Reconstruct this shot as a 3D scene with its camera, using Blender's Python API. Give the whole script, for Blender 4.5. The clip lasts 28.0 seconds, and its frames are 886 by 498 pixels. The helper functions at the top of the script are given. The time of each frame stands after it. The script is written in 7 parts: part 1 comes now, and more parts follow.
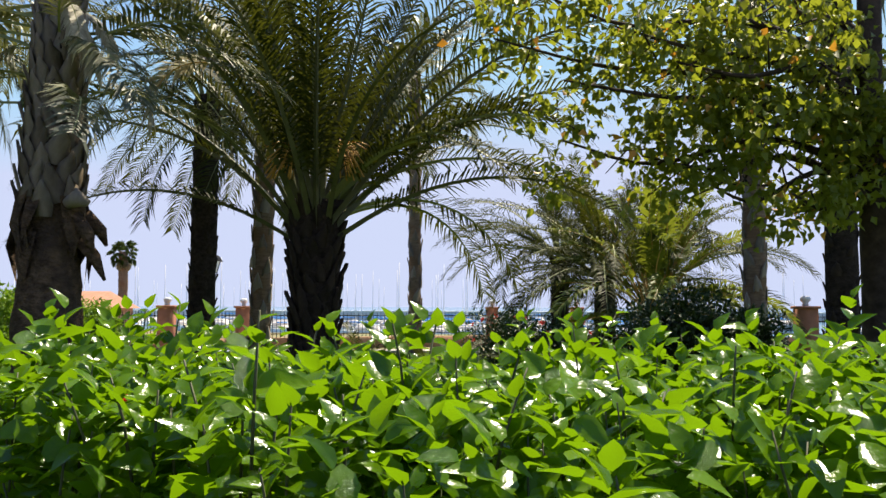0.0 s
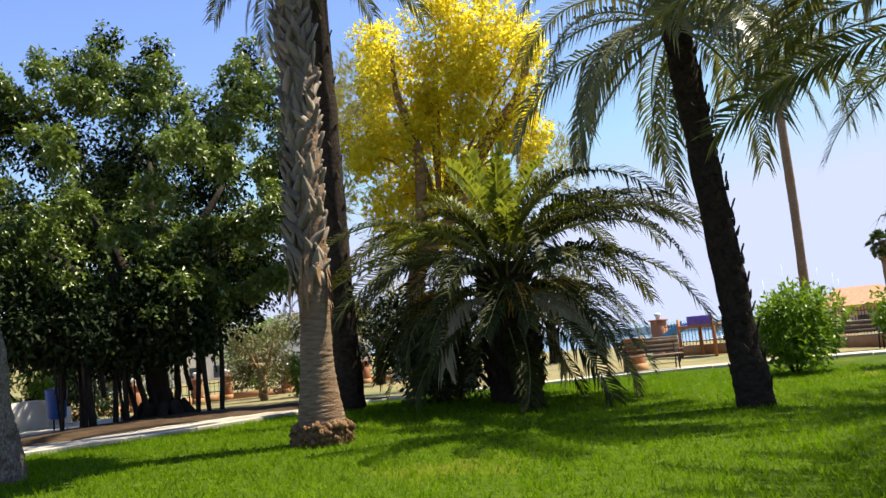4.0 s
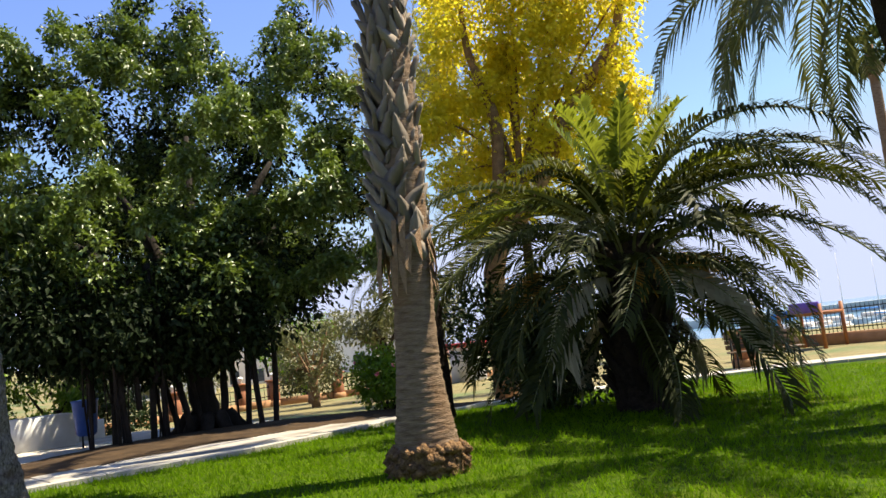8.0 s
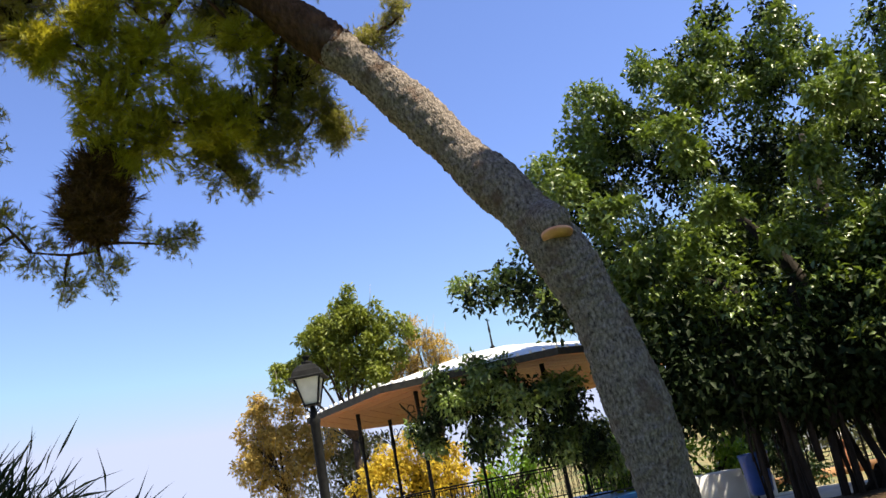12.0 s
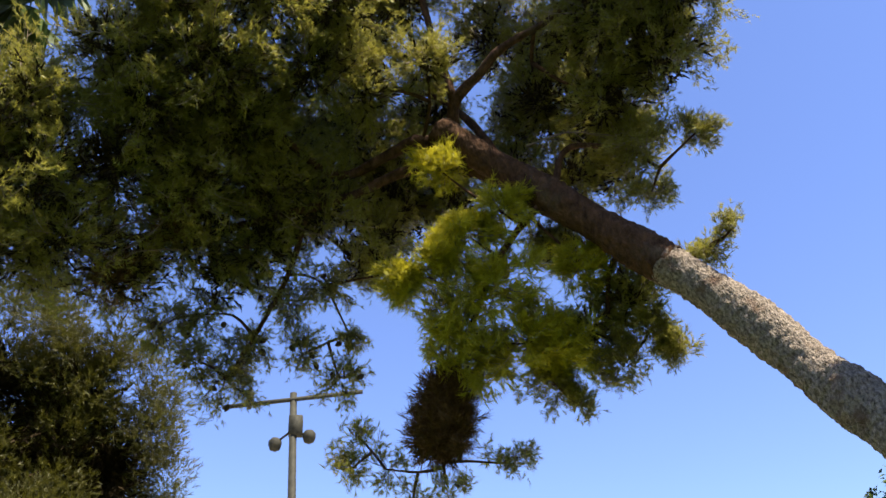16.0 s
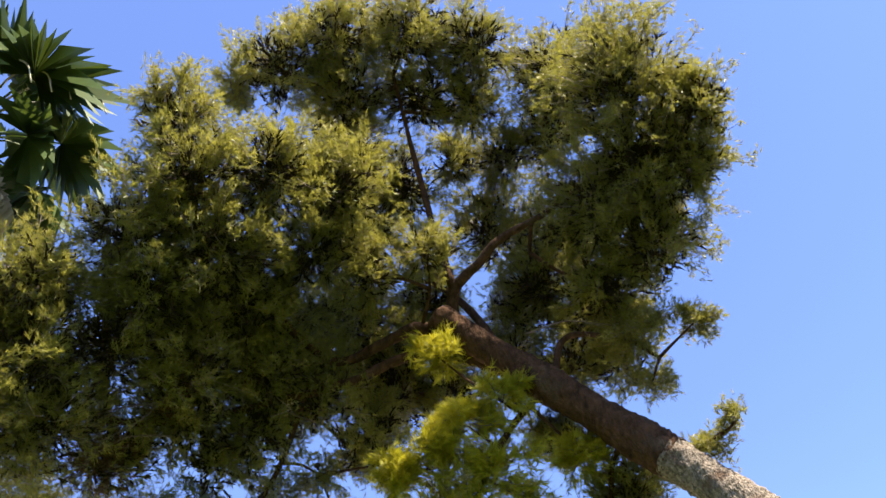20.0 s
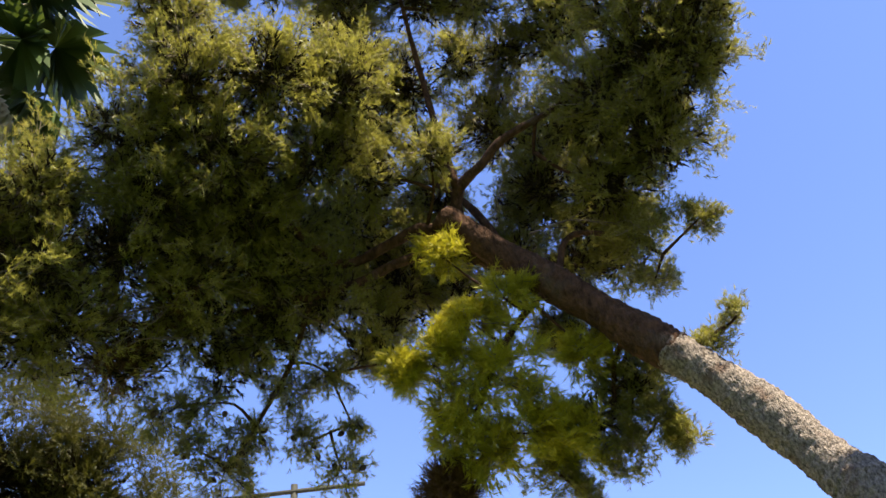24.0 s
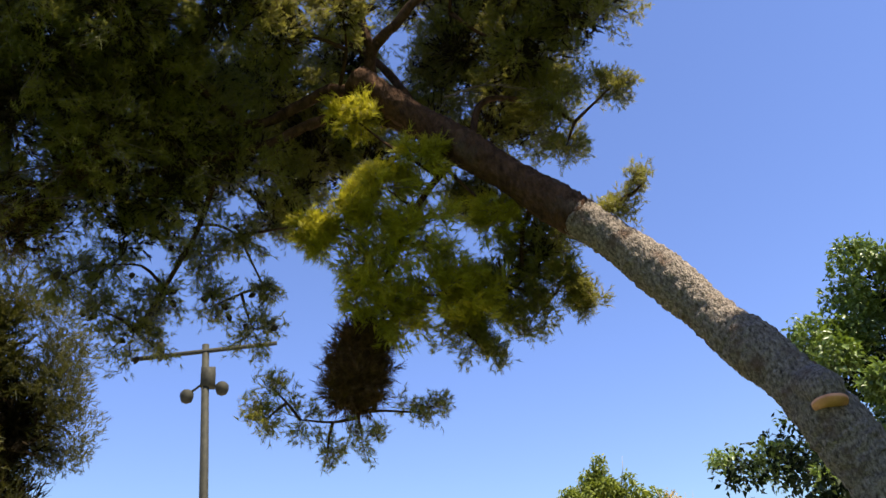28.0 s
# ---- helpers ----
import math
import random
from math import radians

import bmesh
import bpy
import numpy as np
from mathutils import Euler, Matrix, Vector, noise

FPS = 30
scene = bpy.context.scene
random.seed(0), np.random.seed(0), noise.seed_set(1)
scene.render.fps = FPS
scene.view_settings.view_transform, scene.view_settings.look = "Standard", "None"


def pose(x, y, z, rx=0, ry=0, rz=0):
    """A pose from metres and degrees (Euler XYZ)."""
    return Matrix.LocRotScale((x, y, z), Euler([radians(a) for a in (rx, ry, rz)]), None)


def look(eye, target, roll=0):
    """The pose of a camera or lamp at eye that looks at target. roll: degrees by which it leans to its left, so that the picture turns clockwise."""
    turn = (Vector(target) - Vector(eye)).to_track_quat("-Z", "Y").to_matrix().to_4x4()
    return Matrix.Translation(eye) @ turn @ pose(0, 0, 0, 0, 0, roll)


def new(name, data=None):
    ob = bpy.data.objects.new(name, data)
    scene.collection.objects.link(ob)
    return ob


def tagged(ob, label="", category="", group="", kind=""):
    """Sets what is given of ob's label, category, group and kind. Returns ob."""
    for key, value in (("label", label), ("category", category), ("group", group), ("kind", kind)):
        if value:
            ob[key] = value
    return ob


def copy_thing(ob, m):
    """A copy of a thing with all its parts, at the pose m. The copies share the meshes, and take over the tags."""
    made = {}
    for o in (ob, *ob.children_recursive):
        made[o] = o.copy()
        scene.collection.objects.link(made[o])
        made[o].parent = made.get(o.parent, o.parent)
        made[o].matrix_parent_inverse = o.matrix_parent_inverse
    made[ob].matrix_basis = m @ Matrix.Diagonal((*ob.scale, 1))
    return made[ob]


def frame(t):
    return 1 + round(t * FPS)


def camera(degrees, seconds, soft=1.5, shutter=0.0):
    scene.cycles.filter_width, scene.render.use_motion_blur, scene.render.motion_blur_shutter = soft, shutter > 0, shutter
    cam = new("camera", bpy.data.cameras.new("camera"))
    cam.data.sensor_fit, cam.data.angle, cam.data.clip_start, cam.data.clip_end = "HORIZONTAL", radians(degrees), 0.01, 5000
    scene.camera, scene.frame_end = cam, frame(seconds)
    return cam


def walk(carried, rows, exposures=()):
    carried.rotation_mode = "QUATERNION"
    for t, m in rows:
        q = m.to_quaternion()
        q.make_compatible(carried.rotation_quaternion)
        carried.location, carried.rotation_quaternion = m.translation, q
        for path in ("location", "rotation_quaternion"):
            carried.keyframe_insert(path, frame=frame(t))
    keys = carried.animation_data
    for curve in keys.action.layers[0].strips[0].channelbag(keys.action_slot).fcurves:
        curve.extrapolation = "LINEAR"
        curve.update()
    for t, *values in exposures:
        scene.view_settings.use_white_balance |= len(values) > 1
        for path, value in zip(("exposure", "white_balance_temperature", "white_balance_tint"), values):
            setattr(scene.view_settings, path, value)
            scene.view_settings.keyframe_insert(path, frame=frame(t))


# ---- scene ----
cam = camera(54.84, 28.0)
PATH = [
    (0.0, (-0.117, 0.011, 1.576), 1.67, 3.84, 0.21),
    (0.5, (-0.233, 0.047, 1.607), 3.16, 4.13, -0.05),
    (1.0, (-0.376, 0.148, 1.617), 7.73, 4.21, 0.57),
    (1.5, (-0.589, 0.135, 1.605), 16.07, 3.39, 0.52),
    (2.0, (-0.779, 0.219, 1.594), 24.80, 2.82, -1.04),
    (2.5, (-1.087, 0.511, 1.559), 31.64, 3.06, -2.45),
    (3.0, (-1.491, 0.615, 1.562), 34.75, 3.38, -3.09),
    (3.5, (-1.840, 0.903, 1.526), 42.10, 4.64, -4.61),
    (4.0, (-2.254, 1.155, 1.549), 47.94, 6.24, -5.68),
    (4.5, (-2.551, 1.251, 1.569), 48.02, 6.45, -5.77),
    (6.5, (-4.187, 1.864, 1.595), 47.55, 6.84, -7.07),
    (7.0, (-4.588, 2.027, 1.566), 46.50, 6.83, -7.48),
    (7.5, (-4.979, 2.174, 1.570), 45.55, 6.05, -6.05),
    (8.0, (-5.420, 2.375, 1.602), 50.05, 6.44, -6.77),
    (8.5, (-5.795, 2.453, 1.592), 51.93, 6.70, -7.37),
    (9.0, (-6.258, 2.555, 1.577), 51.86, 5.94, -6.83),
    (9.5, (-6.827, 2.668, 1.592), 51.78, 5.87, -7.85),
    (10.0, (-7.290, 2.656, 1.623), 51.59, 6.60, -8.55),
    (10.5, (-7.776, 2.717, 1.623), 59.09, 8.32, -9.34),
    (11.0, (-7.970, 2.620, 1.640), 63.89, 9.61, -9.59),
    (11.5, (-7.990, 2.690, 1.620), 75.50, 13.19, -11.82),
    (12.0, (-8.000, 2.720, 1.600), 88.61, 16.08, -11.03),
    (12.5, (-8.000, 2.720, 1.600), 100.68, 19.07, -9.79),
    (13.0, (-8.000, 2.720, 1.600), 105.73, 28.98, -8.73),
    (13.5, (-8.000, 2.720, 1.600), 105.74, 36.24, -8.25),
    (15.5, (-8.000, 2.720, 1.600), 111.72, 34.11, -2.09),
    (16.0, (-8.000, 2.720, 1.600), 110.68, 33.30, -3.27),
    (16.5, (-8.000, 2.720, 1.600), 110.19, 33.19, -3.38),
    (17.0, (-8.000, 2.720, 1.600), 109.97, 32.45, -3.80),
    (17.5, (-8.000, 2.720, 1.600), 110.02, 33.49, -4.07),
    (18.0, (-8.000, 2.720, 1.600), 110.01, 34.59, -4.14),
    (18.5, (-8.000, 2.720, 1.600), 109.84, 34.83, -4.04),
    (19.0, (-8.000, 2.720, 1.600), 109.69, 37.06, -4.07),
    (19.5, (-8.000, 2.720, 1.600), 109.59, 40.41, -2.80),
    (20.0, (-8.000, 2.720, 1.600), 109.69, 45.78, -3.18),
    (20.5, (-8.000, 2.720, 1.600), 109.25, 48.30, -5.65),
    (22.5, (-8.000, 2.720, 1.600), 109.52, 45.98, -4.37),
    (23.0, (-8.000, 2.720, 1.600), 109.75, 43.11, -4.84),
    (23.5, (-8.000, 2.720, 1.600), 110.15, 41.20, -5.12),
    (24.0, (-8.000, 2.720, 1.600), 110.57, 39.16, -3.45),
    (24.5, (-8.000, 2.720, 1.600), 110.16, 37.99, -3.43),
    (25.0, (-8.000, 2.720, 1.600), 106.15, 37.49, -4.80),
    (25.5, (-8.000, 2.720, 1.600), 104.48, 36.98, -4.71),
    (26.0, (-8.000, 2.720, 1.600), 104.40, 35.84, -4.76),
    (26.5, (-8.000, 2.720, 1.600), 104.59, 33.86, -4.85),
    (27.0, (-8.000, 2.720, 1.600), 104.40, 31.80, -5.29),
    (27.5, (-8.000, 2.720, 1.600), 104.49, 29.77, -5.65),
    (28.0, (-8.000, 2.720, 1.600), 104.41, 29.61, -6.05),
]


def stand(eye, yaw, pitch, roll):
    """Camera pose from a place, a heading to the left of +y, an upward tilt and a lean, in degrees."""
    a, b = radians(yaw), radians(pitch)
    ahead = Vector((-math.sin(a) * math.cos(b), math.cos(a) * math.cos(b), math.sin(b)))
    return look(eye, Vector(eye) + ahead, roll)


EXPOSURES = [(0, 1.08), (3, 1.22), (4, 1.25), (8, 1.24), (9, 1.5), (10, 1.68), (11.1, 1.55), (12.0, 1.22), (12.5, 1.05), (13, 1.02), (15.5, 1.5), (17, 1.4), (18.5, 1.45), (20, 1.85), (22.5, 1.7), (24, 1.65), (26, 1.4), (28, 1.22)]
walk(cam, [(t, stand(eye, yaw, pitch, roll)) for t, eye, yaw, pitch, roll in PATH], EXPOSURES)

# ---- light ----
SUN_YAW, SUN_EL = -24.0, 62.0
world = bpy.data.worlds.new("world")
scene.world = world
world.use_nodes = True
wt = world.node_tree
sky = wt.nodes.new("ShaderNodeTexSky")
sky.sky_type = "NISHITA"
sky.sun_disc = False
sky.sun_elevation = radians(SUN_EL)
sky.sun_rotation = radians(-SUN_YAW)
sky.altitude = 0
sky.air_density = 0.9
sky.dust_density = 0.1
sky.ozone_density = 4.0
tint = wt.nodes.new("ShaderNodeMix")
tint.data_type, tint.blend_type = "RGBA", "MULTIPLY"
tint.inputs[0].default_value = 1.0
tint.inputs[7].default_value = (0.96, 0.90, 1.08, 1)
wt.links.new(sky.outputs["Color"], tint.inputs[6])
haze = wt.nodes.new("ShaderNodeMix")
haze.data_type, haze.blend_type = "RGBA", "DARKEN"
haze.inputs[0].default_value = 1.0
haze.inputs[7].default_value = (2.9, 3.2, 4.3, 1)
wt.links.new(tint.outputs[2], haze.inputs[6])
wt.links.new(haze.outputs[2], wt.nodes["Background"].inputs["Color"])
wt.nodes["Background"].inputs["Strength"].default_value = 0.105
sun = new("sun", bpy.data.lights.new("sun", "SUN"))
sun.data.energy = 5.0
sun.data.angle = radians(0.5)
sun.data.color = (1.0, 0.89, 0.69)
a_, e_ = radians(SUN_YAW), radians(SUN_EL)
sun_from = Vector((-math.sin(a_) * math.cos(e_), math.cos(a_) * math.cos(e_), math.sin(e_)))
sun.matrix_world = look(sun_from * 60, (0, 0, 0))


# ---- materials ----
def mat(name, dark, light, scale=6.0, rough=0.8, bump=0.3, bump_scale=40.0, dist=0.01, island=0.0, obj=0.0, translucent=0.0,
        back=None, metal=0.0, coat=0.0, patch=None, patch_scale=0.8, patch_cover=0.5, stretch=(1, 1, 1), spec=0.5):
    """A surface between two colours, with grain at one scale and stains at another."""
    m = bpy.data.materials.new(name)
    m.use_nodes = True
    t = m.node_tree
    n, lk = t.nodes, t.links
    b = n["Principled BSDF"]
    out = n["Material Output"]
    co = n.new("ShaderNodeTexCoord")
    mp = n.new("ShaderNodeMapping")
    mp.inputs["Scale"].default_value = stretch
    lk.new(co.outputs["Object"], mp.inputs["Vector"])
    no = n.new("ShaderNodeTexNoise")
    no.inputs["Scale"].default_value = scale
    no.inputs["Detail"].default_value = 5
    no.inputs["Roughness"].default_value = 0.65
    lk.new(mp.outputs["Vector"], no.inputs["Vector"])
    ramp = n.new("ShaderNodeMapRange")
    ramp.inputs["From Min"].default_value = 0.3
    ramp.inputs["From Max"].default_value = 0.7
    lk.new(no.outputs["Fac"], ramp.inputs["Value"])
    fac = ramp.outputs["Result"]
    for src, amount in (("island", island), ("obj", obj)):
        if amount:
            if src == "island":
                r = n.new("ShaderNodeNewGeometry").outputs["Random Per Island"]
            else:
                r = n.new("ShaderNodeObjectInfo").outputs["Random"]
            mx = n.new("ShaderNodeMix")
            mx.inputs[0].default_value = amount
            lk.new(fac, mx.inputs[2])
            lk.new(r, mx.inputs[3])
            fac = mx.outputs[0]
    col = n.new("ShaderNodeMix")
    col.data_type = "RGBA"
    col.inputs[6].default_value = (*dark, 1)
    col.inputs[7].default_value = (*light, 1)
    lk.new(fac, col.inputs[0])
    colour = col.outputs[2]
    if patch:
        n2 = n.new("ShaderNodeTexNoise")
        n2.inputs["Scale"].default_value = patch_scale
        n2.inputs["Detail"].default_value = 4
        lk.new(co.outputs["Object"], n2.inputs["Vector"])
        mr = n.new("ShaderNodeMapRange")
        mr.inputs["From Min"].default_value = patch_cover
        mr.inputs["From Max"].default_value = patch_cover + 0.18
        lk.new(n2.outputs["Fac"], mr.inputs["Value"])
        mx = n.new("ShaderNodeMix")
        mx.data_type = "RGBA"
        mx.inputs[7].default_value = (*patch, 1)
        lk.new(mr.outputs["Result"], mx.inputs[0])
        lk.new(colour, mx.inputs[6])
        colour = mx.outputs[2]
    lk.new(colour, b.inputs["Base Color"])
    b.inputs["Roughness"].default_value = rough
    b.inputs["Metallic"].default_value = metal
    b.inputs["Coat Weight"].default_value = coat
    b.inputs["Coat Roughness"].default_value = 0.2
    b.inputs["Specular IOR Level"].default_value = spec
    if bump:
        nb = n.new("ShaderNodeTexNoise")
        nb.inputs["Scale"].default_value = bump_scale
        nb.inputs["Detail"].default_value = 4
        lk.new(mp.outputs["Vector"], nb.inputs["Vector"])
        bp = n.new("ShaderNodeBump")
        bp.inputs["Strength"].default_value = bump
        bp.inputs["Distance"].default_value = dist
        lk.new(nb.outputs["Fac"], bp.inputs["Height"])
        lk.new(bp.outputs["Normal"], b.inputs["Normal"])
    if translucent:
        tr = n.new("ShaderNodeBsdfTranslucent")
        if back:
            tint = n.new("ShaderNodeMix")
            tint.data_type = "RGBA"
            tint.inputs[0].default_value = 0.75
            lk.new(colour, tint.inputs[6])
            tint.inputs[7].default_value = (*back, 1)
            lk.new(tint.outputs[2], tr.inputs["Color"])
        else:
            lk.new(colour, tr.inputs["Color"])
        ms = n.new("ShaderNodeMixShader")
        ms.inputs[0].default_value = translucent
        lk.new(b.outputs[0], ms.inputs[1])
        lk.new(tr.outputs[0], ms.inputs[2])
        lk.new(ms.outputs[0], out.inputs["Surface"])
    return m


